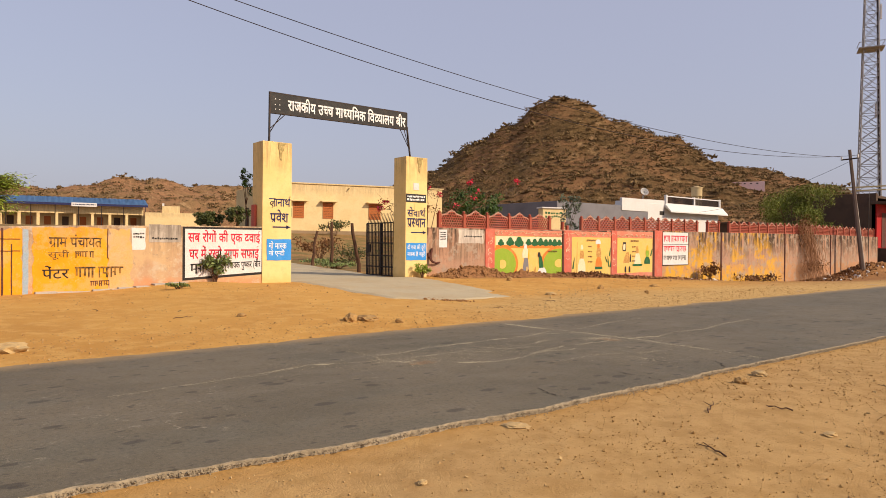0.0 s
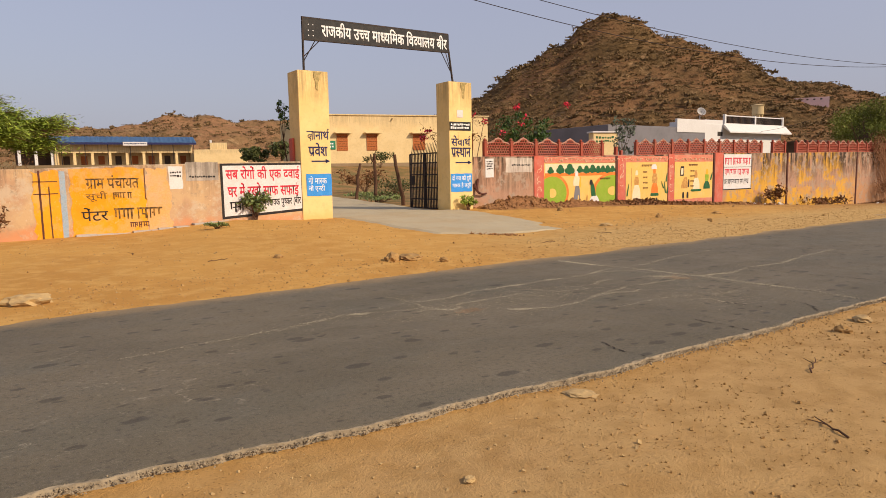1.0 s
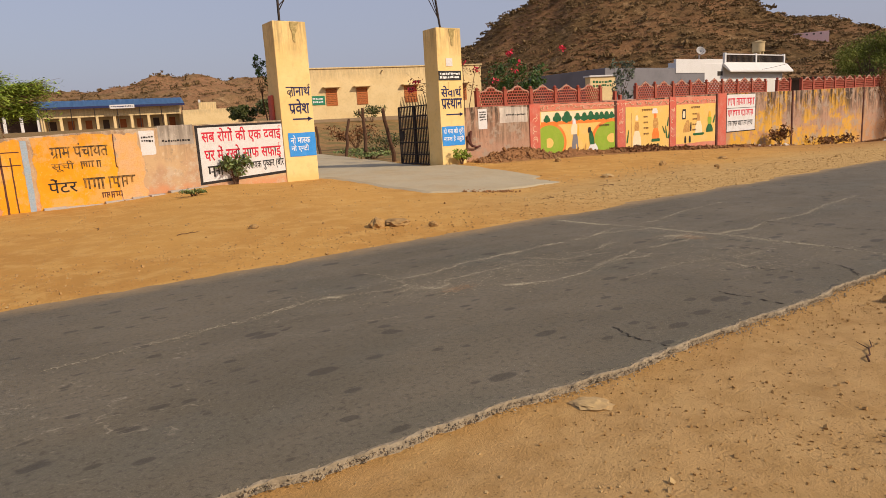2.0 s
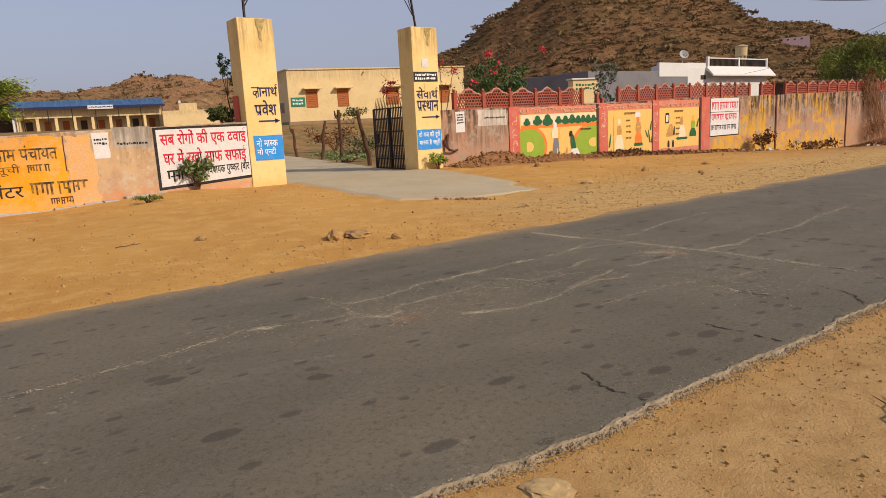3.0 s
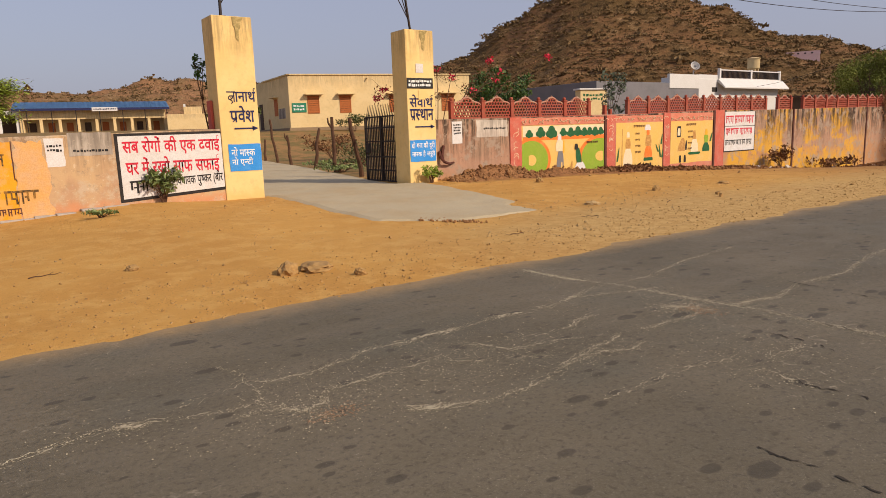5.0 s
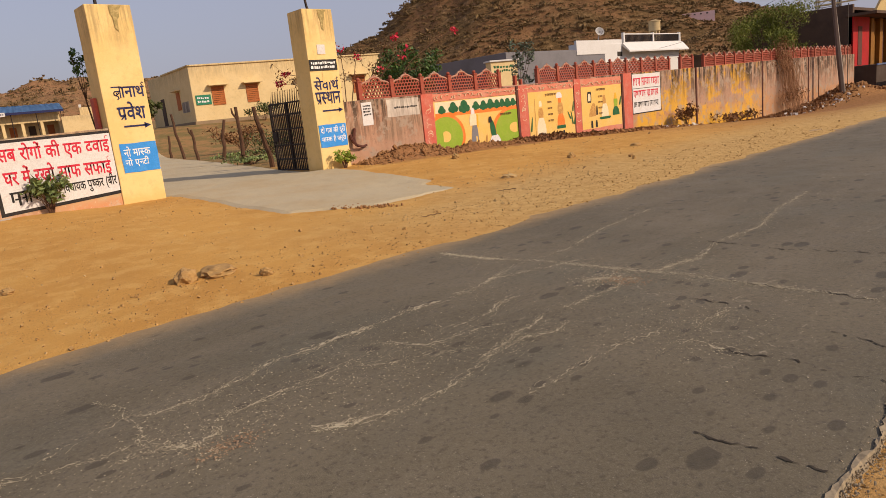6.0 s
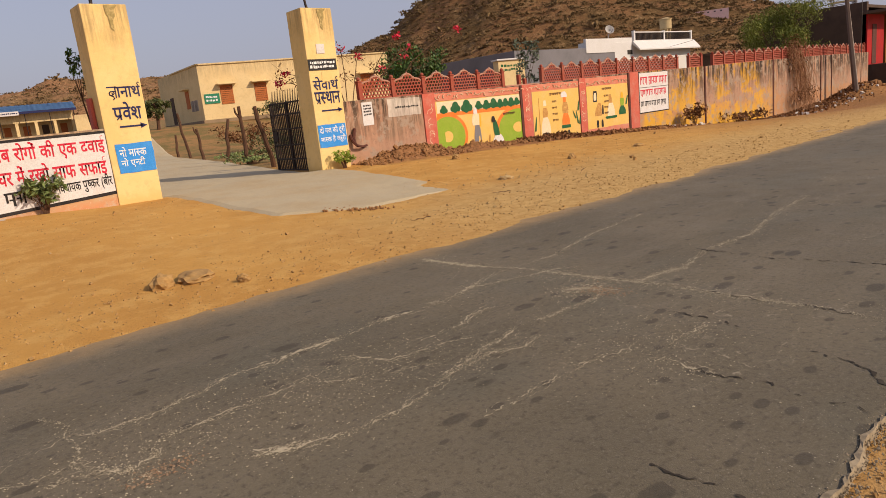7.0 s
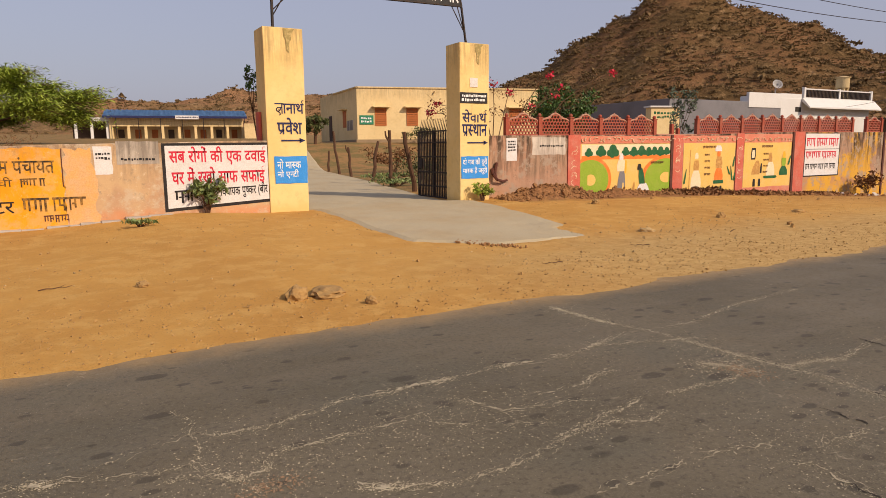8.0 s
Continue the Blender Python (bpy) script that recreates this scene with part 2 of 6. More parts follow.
JALI_TOP = plain("weathered_grey_red_cement", (0.46, 0.22, 0.15), (0.44, 0.31, 0.23), 3.5, 0.93, 0, 0.9)
BROWN = plain("dark_red_brown_paint", (0.10, 0.035, 0.025), (0.17, 0.07, 0.05), 5, 0.85)
IRON = plain("black_rusty_iron", (0.030, 0.024, 0.022), (0.09, 0.045, 0.025), 9, 0.6, 0.3)
BLACK_PAINT = plain("dusty_black_sign_paint", (0.014, 0.014, 0.015), (0.06, 0.05, 0.04), 6, 0.6)
WHITE_PAINT = plain("chalky_white_paint", (0.72, 0.70, 0.68), (0.62, 0.54, 0.46), 3.5, 0.85, 0, 0.5)
LETTER_WHITE = plain("white_lettering", (0.82, 0.82, 0.80), (0.70, 0.68, 0.64), 5, 0.7, 0, 0.3)
LETTER_RED = plain("crimson_lettering", (0.62, 0.018, 0.045), (0.66, 0.08, 0.10), 6, 0.75, 0, 0.5)
LETTER_BLACK = plain("black_lettering", (0.018, 0.016, 0.016), (0.07, 0.05, 0.04), 6, 0.75, 0, 0.5)
LETTER_NAVY = plain("navy_lettering", (0.016, 0.02, 0.085), (0.05, 0.05, 0.11), 6, 0.75, 0, 0.5)
SKY_BLUE = plain("bright_blue_paint", (0.03, 0.28, 0.74), (0.10, 0.36, 0.75), 4, 0.75, 0, 0.5)
ORANGE = streaky("worn_orange_yellow_paint", (0.74, 0.35, 0.022), (0.72, 0.30, 0.012), (0.46, 0.26, 0.12), (0.76, 0.32, 0.015), 0.5, 0.0, 1.0, 0.45, (0.60, 0.38, 0.18))
MURAL_YELLOW = plain("mural_yellow_paint", (0.80, 0.50, 0.13), (0.78, 0.53, 0.22), 2.5, 0.85, 0, 0.6)
MURAL_GREEN = plain("mural_lime_green_paint", (0.27, 0.40, 0.035), (0.36, 0.42, 0.07), 4, 0.85)
MURAL_ORANGE = plain("mural_orange_paint", (0.80, 0.20, 0.03), (0.78, 0.30, 0.10), 4, 0.85)
MURAL_DARK_GREEN = plain("mural_dark_green_paint", (0.015, 0.11, 0.04), (0.05, 0.16, 0.07), 4, 0.85)
MURAL_CREAM = plain("mural_cream_paint", (0.82, 0.68, 0.45), (0.78, 0.58, 0.36), 4, 0.85)
SHUTTER = plain("orange_brown_shutter_paint", (0.52, 0.16, 0.045), (0.40, 0.13, 0.05), 4, 0.8)
SIGN_GREEN = plain("green_sign_paint", (0.02, 0.22, 0.12), (0.05, 0.25, 0.15), 5, 0.7)
BLUE_SHEET = plain("blue_coated_roof_sheet", (0.10, 0.24, 0.47), (0.16, 0.28, 0.46), 1.2, 0.5)
DARK_CLOD = plain("dark_reddish_clod", (0.33, 0.165, 0.065), (0.20, 0.10, 0.042), 8, 0.97, 0, 0.8)
WOOD = plain("weathered_grey_brown_wood", (0.115, 0.056, 0.03), (0.06, 0.03, 0.018), 7, 0.9, 0, 0.8, 60, 0.6)
# near-black colour painted in for the darkness inside windows and openings
DARK_HOLE = plain("unlit_interior_dark", (0.05, 0.042, 0.035), None, 2, 0.95)
GREY_WALL = plain("grey_cement_plaster", (0.21, 0.20, 0.21), (0.15, 0.145, 0.15), 0.6, 0.93, 0, 0.8)
HOUSE_WHITE = plain("white_house_paint", (0.71, 0.69, 0.66), (0.64, 0.61, 0.56), 0.9, 0.88, 0, 0.5)
DARK_BRICK = plain("dark_brown_brick", (0.115, 0.072, 0.050), (0.070, 0.047, 0.036), 0.8, 0.95, 0, 0.8)
# shop red and mustard are darkened: the shade under the canopy is in the colour
SHOP_RED = plain("shaded_red_shop_paint", (0.42, 0.008, 0.007), (0.26, 0.008, 0.007), 1.2, 0.75)
SHOP_YELLOW = plain("shaded_mustard_shop_paint", (0.27, 0.115, 0.012), (0.15, 0.06, 0.010), 1.2, 0.8)
SHOP_CREAM = plain("cream_fascia_paint", (0.74, 0.58, 0.28), (0.56, 0.42, 0.20), 1.0, 0.85)
STEEL = plain("galvanised_tower_steel", (0.36, 0.35, 0.35), (0.45, 0.40, 0.38), 2, 0.6, 0.4)
POLE = plain("weathered_cement_pole", (0.15, 0.11, 0.09), (0.10, 0.07, 0.055), 2.5, 0.92)
PALE_POLE = plain("pale_cement_edge", (0.48, 0.43, 0.37), (0.34, 0.29, 0.24), 2.5, 0.92)
TANK = plain("ochre_water_tank_cement", (0.56, 0.42, 0.22), (0.42, 0.30, 0.15), 2, 0.9)
STONE = plain("buff_stone", (0.50, 0.34, 0.15), (0.30, 0.19, 0.09), 8, 0.95, 0, 0.8)
CLOD = plain("dry_brown_clod", (0.42, 0.25, 0.09), (0.28, 0.16, 0.06), 8, 0.97, 0, 0.8)
GRAVEL = plain("crumbled_pale_asphalt", (0.34, 0.27, 0.175), (0.17, 0.135, 0.09), 16, 0.95, 0, 1.0)
TAR = plain("open_crack_dirt", (0.034, 0.026, 0.018), (0.09, 0.075, 0.055), 9, 0.95)
RAG_WHITE = plain("white_plastic_scraps", (0.66, 0.63, 0.58), (0.45, 0.38, 0.30), 9, 0.7)
HILL = make_hill_rock("brown_scrub_hillside", (0.225, 0.118, 0.055), (0.13, 0.080, 0.034), (0.36, 0.22, 0.11), 0.018)
HILL_FAR = make_hill_rock("tawny_low_hillside", (0.36, 0.19, 0.095), (0.24, 0.15, 0.07), (0.46, 0.29, 0.15), 0.02)
SCRUB = make_leaf("dry_hill_scrub", (0.16, 0.102, 0.042), (0.26, 0.165, 0.072), 0.95)
ACACIA = make_leaf("acacia_leaves", (0.19, 0.27, 0.028), (0.38, 0.46, 0.06), 0.7)
BROAD = make_leaf("dusty_broad_leaves", (0.13, 0.18, 0.055), (0.24, 0.29, 0.10), 0.6)
GREEN = make_leaf("green_leaves", (0.045, 0.10, 0.018), (0.09, 0.16, 0.03))
THORN = make_leaf("thorn_tree_leaves", (0.13, 0.165, 0.025), (0.25, 0.27, 0.045), 0.8)
OLIVE = make_leaf("dull_olive_leaves", (0.07, 0.09, 0.025), (0.13, 0.135, 0.04))
GREY_GREEN = make_leaf("grey_green_leaves", (0.10, 0.13, 0.085), (0.16, 0.19, 0.12))
DRY = make_leaf("dry_brown_leaves", (0.15, 0.065, 0.025), (0.28, 0.13, 0.05), 0.9)
PETAL = make_leaf("crimson_petals", (0.62, 0.02, 0.05), (0.80, 0.05, 0.10))

# ---- building helpers ----
def finish(bm, name, material, smooth=False):
    me = bpy.data.meshes.new(name)
    bm.to_mesh(me)
    bm.free()
    for m in (material if isinstance(material, (list, tuple)) else [material]):
        me.materials.append(m)
    if smooth:
        me.shade_smooth()
    return me


def part(name, bm, material, parent=None, label="", smooth=False):
    """Links a bmesh (or a ready mesh) as one mesh object, under a thing or a part."""
    me = finish(bm, name, material, smooth) if isinstance(bm, bmesh.types.BMesh) else bm
    ob = new(name, me)
    if parent is not None:
        ob.parent = parent
    return tagged(ob, label=label)


def thing(name, label, category, m=None, group="", kind=""):
    ob = new(name)
    ob.empty_display_size = 0.2
    ob.matrix_world = m or Matrix()
    return tagged(ob, label, category, group, kind)


def box(bm, x0, x1, y0, y1, z0, z1, bevel=0.0):
    """Adds a box between the given limits, with its edges rounded off by bevel."""
    m = Matrix.LocRotScale(((x0 + x1) / 2, (y0 + y1) / 2, (z0 + z1) / 2), None, (abs(x1 - x0), abs(y1 - y0), abs(z1 - z0)))
    made = bmesh.ops.create_cube(bm, size=1.0, matrix=m)["verts"]
    if bevel:
        edges = list({e for v in made for e in v.link_edges})
        bmesh.ops.bevel(bm, geom=edges, offset=bevel, segments=2, affect="EDGES", profile=0.6)
    return bm


def boxes(*rows, bevel=0.0):
    bm = bmesh.new()
    for r in rows:
        box(bm, *r, bevel=bevel)
    return bm


def tube(bm, a, b, ra, rb=None, sides=8):
    """A straight tapered rod from a to b."""
    a, b = Vector(a), Vector(b)
    rb = ra if rb is None else rb
    m = Matrix.Translation((a + b) / 2) @ (b - a).to_track_quat("Z", "Y").to_matrix().to_4x4()
    bmesh.ops.create_cone(bm, cap_ends=True, segments=sides, radius1=ra, radius2=rb, depth=(b - a).length, matrix=m)
    return bm


def rod(a, b, ra, rb=None, sides=8):
    return tube(bmesh.new(), a, b, ra, rb, sides)


def chain(bm, points, r0, r1, sides=6):
    """A bent tapered limb through points."""
    n = len(points) - 1
    for i in range(n):
        tube(bm, points[i], points[i + 1], r0 + (r1 - r0) * i / n, r0 + (r1 - r0) * (i + 1) / n, sides)
    return bm


def interp(x, rows):
    for (a, va), (b, vb) in zip(rows, rows[1:]):
        if x <= b:
            t = min(1, max(0, (x - a) / (b - a)))
            t = t * t * (3 - 2 * t)
            return va + (vb - va) * t
    return rows[-1][1]


def smooth01(x):
    x = min(1.0, max(0.0, x))
    return x * x * (3 - 2 * x)


def wobble(x, y, f, seed=0.0):
    return noise.noise((x * f + seed, y * f - seed, seed * 0.37))


# ---- ground ----
FOOT = [(-60, 0.05), (-9, 0.05), (-6, 0.1), (-3, 0.26), (0, 0.17), (5, 0.2), (8.5, 0.15), (12, 0.05), (16, -0.08), (20, -0.28), (25, -0.8),
        (33, -0.9), (40, -0.6), (47, -0.4), (58, 0.2), (90, 0.3)]
INSIDE = [(0, 0.18), (3, 0.2), (24, 0.3), (40, 2.3), (125, 4.2), (350, 10), (650, 14), (4000, -30)]


def ground_z(x, y, rough=True):
    foot = interp(x, FOOT)
    edge = -9.95 + 0.16 * wobble(x, 0, 0.9, 3) + 0.10 * wobble(x, 0, 2.7, 5) + 0.4 * smooth01((x - 12) / 18)
    if y <= -14.25:
        z = -0.035 - 0.10 * smooth01((-15.0 - y) / 4) - 0.2 * smooth01((-25 - y) / 60)
    elif y < edge:
        z = max(-0.07, 0.004 + (y - edge) * 0.06) if y > -13 else -0.07
    elif y < 0:
        u = (y - edge) / -edge
        z = 0.004 + foot * smooth01(u * 0.92 + 0.04) + 0.02 * min(1, u * 6)
    else:
        z = interp(y, INSIDE) + (foot - 0.18) * (1 - smooth01(y / 30))
    if y < 60 and not (-14.8 < y < -10.4):
        z += (0.020 * wobble(x, y, 0.7, 1) + 0.012 * wobble(x, y, 2.6, 2) + 0.006 * wobble(x, y, 7.5, 9)) * (1 if y > -9.5 or y < -15.2 else 0.35)
        if rough and y < -15:
            z += 0.014 * max(0, wobble(x * 0.6 + y * 0.5, y - x * 0.3, 3.2, 7)) + 0.005 * wobble(x, y, 15, 4)
    # earth banked against the wall
    for cx, cy, rx, ry, h in ((6.9, -0.45, 1.1, 0.6, 0.36), (8.0, -0.35, 0.7, 0.5, 0.20), (9.7, -0.4, 0.7, 0.5, 0.18), (11.2, -0.4, 1.5, 0.55, 0.12), (13.9, -0.4, 1.2, 0.5, 0.12), (42.5, -1.5, 2.2, 1.6, 0.7)):
        d = ((x - cx) / rx) ** 2 + ((y - cy) / ry) ** 2
        if d < 4:
            z += h * math.exp(-d * 1.3) * (1 + 0.5 * wobble(x, y, 4, 8))
    return z


def steps(*runs):
    out = []
    for a, b, d in runs:
        n = max(1, round((b - a) / d))
        out += [a + (b - a) * i / n for i in range(n)]
    return out + [runs[-1][1]]


def sheet(name, xs, ys, height, material):
    """A height field over the crossing of xs and ys."""
    verts = [(x, y, height(x, y)) for y in ys for x in xs]
    w = len(xs)
    faces = [(j * w + i, j * w + i + 1, (j + 1) * w + i + 1, (j + 1) * w + i) for j in range(len(ys) - 1) for i in range(w - 1)]
    me = bpy.data.meshes.new(name)
    me.from_pydata(verts, [], faces)
    me.materials.append(material)
    me.shade_smooth()
    return new(name, me)


gx = steps((-4000, -400, 600), (-400, -60, 34), (-60, -14, 2.3), (-14, 14, 0.13), (14, 34, 0.35), (34, 70, 1.2), (70, 400, 30), (400, 4000, 600))
gy = steps((-4000, -300, 600), (-300, -40, 26), (-40, -21, 1.0), (-21, -14.6, 0.1), (-14.6, -10.5, 0.8), (-10.5, 0.5, 0.13), (0.5, 60, 1.2), (60, 400, 20), (400, 4000, 400))
tagged(sheet("ground", gx, gy, ground_z, SAND), "dry sandy orange-brown earth verge with grit", "ground", kind="structure")


NEAR = [(-14, -14.2), (-8.4, -14.56), (-6.5, -14.76), (-4.6, -14.86), (-2, -14.89), (3, -14.97), (60, -14.8)]


def road_edge(x, near):
    if near:
        return interp(x, NEAR) + 0.035 * wobble(x, 0, 1.3, 11) + 0.03 * wobble(x, 0, 4.5, 12) + 0.008 * wobble(x, 0, 13, 13)
    return -9.3 + 0.4 * smooth01((x - 12) / 18)


def build_road():
    xs = steps((-600, -60, 60), (-60, -14, 3), (-14, 20, 0.12), (20, 80, 1.5), (80, 600, 60))
    vs = [0, 0.0, 0.01, 0.05, 0.12, 0.25, 0.4, 0.55, 0.7, 0.8, 0.9, 1.0]
    verts, w = [], len(vs)
    for x in xs:
        a, b = road_edge(x, True), road_edge(x, False)
        for k, v in enumerate(vs):
            y = a + (b - a) * v
            drop = -0.09 if k == 0 else (-0.008 if k == 1 else 0)
            verts.append((x, y - (0.015 if k == 0 else 0), drop))
    faces = [(i * w + j, (i + 1) * w + j, (i + 1) * w + j + 1, i * w + j + 1) for i in range(len(xs) - 1) for j in range(w - 1)]
    me = bpy.data.meshes.new("road")
    me.from_pydata(verts, [], faces)
    me.materials.append(ASPHALT)
    return tagged(new("road", me), "worn grey asphalt road with cracks and dark spots", "road", kind="structure")


build_road()


def build_driveway():
    # left and right edges of the concrete, from the road inwards
    left = [(-6.9, 1.05), (-6.15, 0.3), (-5.8, -0.22), (-4, -0.13), (-2.5, 0.0), (-0.6, 0.1), (0.5, 0.12), (3, 0.3), (12, 2.6), (34, 7.5), (60, 13)]
    right = [(-6.9, 1.3), (-6.8, 3.25), (-6.6, 3.35), (-5.5, 3.6), (-4, 3.95), (-2, 4.35), (-0.6, 4.6), (0.4, 4.15), (2.4, 4.5), (12, 7.0), (34, 11.5), (60, 17)]

    def at(y, rows):
        for (a, va), (b, vb) in zip(rows, rows[1:]):
            if y <= b:
                return va + (vb - va) * (y - a) / (b - a)
        return rows[-1][1]
    ys = steps((-6.9, 3, 0.15), (3, 60, 1.5))
    n = 24
    verts = []
    for y in ys:
        a, b = at(y, left), at(y, right)
        for k in range(n + 1):
            x = a + (b - a) * k / n + (0.05 * wobble(0, y, 1.6, 4) if 0 < y + 6.9 else 0)
            rim = -0.05 if k in (0, n) or y == ys[0] else 0.0
            sink = 0.045 * smooth01((x - 1.6) / 2.0) * smooth01((-3.2 - y) / 3) * (0.8 + 0.9 * wobble(x, y, 1.7, 3))
            verts.append((x, y, ground_z(x, y, False) + 0.032 + rim - sink))
    w = n + 1
    faces = [(j * w + i, j * w + i + 1, (j + 1) * w + i + 1, (j + 1) * w + i) for j in range(len(ys) - 1) for i in range(n)]
    me = bpy.data.meshes.new("driveway")
    me.from_pydata(verts, [], faces)
    me.materials.append(CONCRETE)
    return tagged(new("driveway", me), "pale concrete driveway slab dusted with sand", "driveway", kind="structure")


build_driveway()


# ---- hills ----
def build_hill(name, label, material, centre, axis_az, rows, depth, seed, spacing, base):
    """A ridge whose crest follows rows of (metres along the axis, height); it falls away on both sides."""
    cx, cy = centre
    ax = Vector((math.sin(axis_az), math.cos(axis_az), 0))
    ay = Vector((-ax.y, ax.x, 0))
    lo, hi = rows[0][0], rows[-1][0]
    us = steps((lo, hi, spacing))
    vs = steps((-depth, depth, spacing))
    verts = []
    for v in vs:
        for u in us:
            crest = interp(u, rows)
            fall = 1 - abs(v) / depth
            z = base + (crest - base) * (max(0, fall) ** 1.15)
            k = max(0.0, min(1.0, (z - base) / 25))
            z += k * (7 * wobble(u, v, 0.018, seed) + 3.5 * wobble(u, v, 0.05, seed + 1) + 1.6 * wobble(u, v, 0.13, seed + 2))
            p = ax * u + ay * v
            verts.append((cx + p.x, cy + p.y, z if fall > 0 else base - 10))
    w = len(us)
    faces = [(j * w + i, j * w + i + 1, (j + 1) * w + i + 1, (j + 1) * w + i) for j in range(len(vs) - 1) for i in range(w - 1)]
    me = bpy.data.meshes.new(name)
    me.from_pydata(verts, [], faces)
    me.materials.append(material)
    me.shade_smooth()
    return tagged(new(name, me), label, "hill", kind="structure"), verts


big_hill, big_points = build_hill("hill_1", "steep brown rocky hill dotted with dry scrub", HILL, (475, 415), radians(136),
    [(-420, -5), (-300, 8), (-190, 45), (-120, 70), (-75, 95), (-42, 117), (-18, 135), (0, 140), (14, 139.5), (26, 135), (62, 121), (110, 101), (150, 79),
     (190, 73), (225, 60), (300, 38), (420, 15), (600, -5)], 260, 21.0, 7.0, 4)
low_hill, low_points = build_hill("hill_2", "low tawny rounded hills far behind the school", HILL_FAR, (130, 566), radians(100),
    [(-500, 5), (-300, 31), (-120, 44), (-60, 45.5), (-30, 50), (0, 56), (25, 56), (50, 49), (100, 46.5), (180, 45), (300, 31), (420, 5)], 170, 31.0, 7.0, 2)


# ---- boundary walls ----
def build_wall(name, label, x0, x1, y0, y1, top, material):
    """A plastered wall along x with a slightly uneven top; top gives the height at x."""
    xs = steps((x0, x1, 0.5))
    verts = []
    for x in xs:
        zt = top(x) + 0.012 * wobble(x, 0, 2.0, 14)
        zb = min(ground_z(x, y0, False), 0) - 0.5
        verts += [(x, y0, zb), (x, y0, zt - 0.012), (x, y0 + 0.012, zt), (x, y1 - 0.012, zt), (x, y1, zt - 0.012), (x, y1, zb)]
    faces = [(i * 6 + k, (i + 1) * 6 + k, (i + 1) * 6 + k + 1, i * 6 + k + 1) for i in range(len(xs) - 1) for k in range(5)]
    faces += [tuple(range(5, -1, -1)), tuple(range((len(xs) - 1) * 6, len(xs) * 6))]
    me = bpy.data.meshes.new(name)
    me.from_pydata(verts, [], faces)
    me.materials.append(material)
    return tagged(new(name, me), label, "wall", kind="structure")


def left_top(x):
    return interp(x, [(-60, 1.6), (-8, 1.70), (-4.2, 1.79), (-0.8, 1.84)])


def right_top(x):
    return interp(x, [(5, 1.97), (12, 1.99), (20, 2.12), (40, 2.22), (48, 2.2)])


wall_left = build_wall("wall_left", "faded cream and pink plaster boundary wall, orange paint patches", -60, -0.915, -0.30, -0.05, left_top, WALL_LEFT)
wall_right = build_wall("wall_right", "rain-streaked pink and yellow plaster boundary wall", 5.05, 48.4, 0.0, 0.25, right_top, WALL_RIGHT)


# ---- gate pillars ----
MOULD = plain("olive_black_mould", (0.34, 0.26, 0.10), (0.62, 0.46, 0.20), 12, 0.95, 0, 1.0)


def build_pillar(x0, x1, label):
    t = thing("gate_pillar", label, "gate pillar", group="gate pillars")
    bm = bmesh.new()
    box(bm, x0, x1, -0.33, 0.38, -0.2, 4.35, 0.02)
    bmesh.ops.subdivide_edges(bm, edges=[e for e in bm.edges if e.calc_length() > 2], cuts=14)
    for v in bm.verts:
        v.co.x += 0.008 * wobble(v.co.z, v.co.y, 2.0, x0)
        v.co.y += 0.008 * wobble(v.co.z, v.co.x, 2.0, x0 + 3)
    part("shaft", bm, GATE_CREAM, t)
    # black mould run down from the foot of the sign post
    xc = x0 + 0.62 * (x1 - x0)
    stain = bmesh.new()
    ring = [(xc - 0.10, 4.33), (xc - 0.09, 4.16), (xc - 0.05, 4.08), (xc - 0.04, 3.86), (xc + 0.02, 3.80), (xc + 0.03, 4.02), (xc + 0.08, 4.10), (xc + 0.10, 4.25), (xc + 0.16, 4.33)]
    stain.faces.new([stain.verts.new((x, -0.343, z)) for x, z in ring])
    part("mould_stain", stain, MOULD, t, "dark rain stain below the sign post")
    return t


pillar_left = build_pillar(-0.92, 0.0, "cream yellow entrance pillar with navy lettering and arrow")
pillar_right = build_pillar(4.19, 5.11, "cream yellow exit pillar with navy lettering and posters")


# ---- lettering ----
def glyphs(text, bold):
    c = bpy.data.curves.new("text", "FONT")
    c.body, c.offset, c.resolution_u = text, bold, 3
    ob = bpy.data.objects.new("text", c)
    scene.collection.objects.link(ob)
    bpy.context.view_layer.update()
    me = bpy.data.meshes.new_from_object(ob)
    bpy.data.objects.remove(ob)
    bpy.data.curves.remove(c)
    return me


def stroke(bm, points, thick):
    for (x0, y0), (x1, y1) in zip(points, points[1:]):
        d = Vector((x1 - x0, y1 - y0)).normalized() * thick / 2
        n = Vector((-d.y, d.x))
        q = [(x0 - d.x + n.x, y0 - d.y + n.y), (x0 - d.x - n.x, y0 - d.y - n.y), (x1 + d.x - n.x, y1 + d.y - n.y), (x1 + d.x + n.x, y1 + d.y + n.y)]
        bm.faces.new([bm.verts.new((x, y, 0)) for x, y in q])


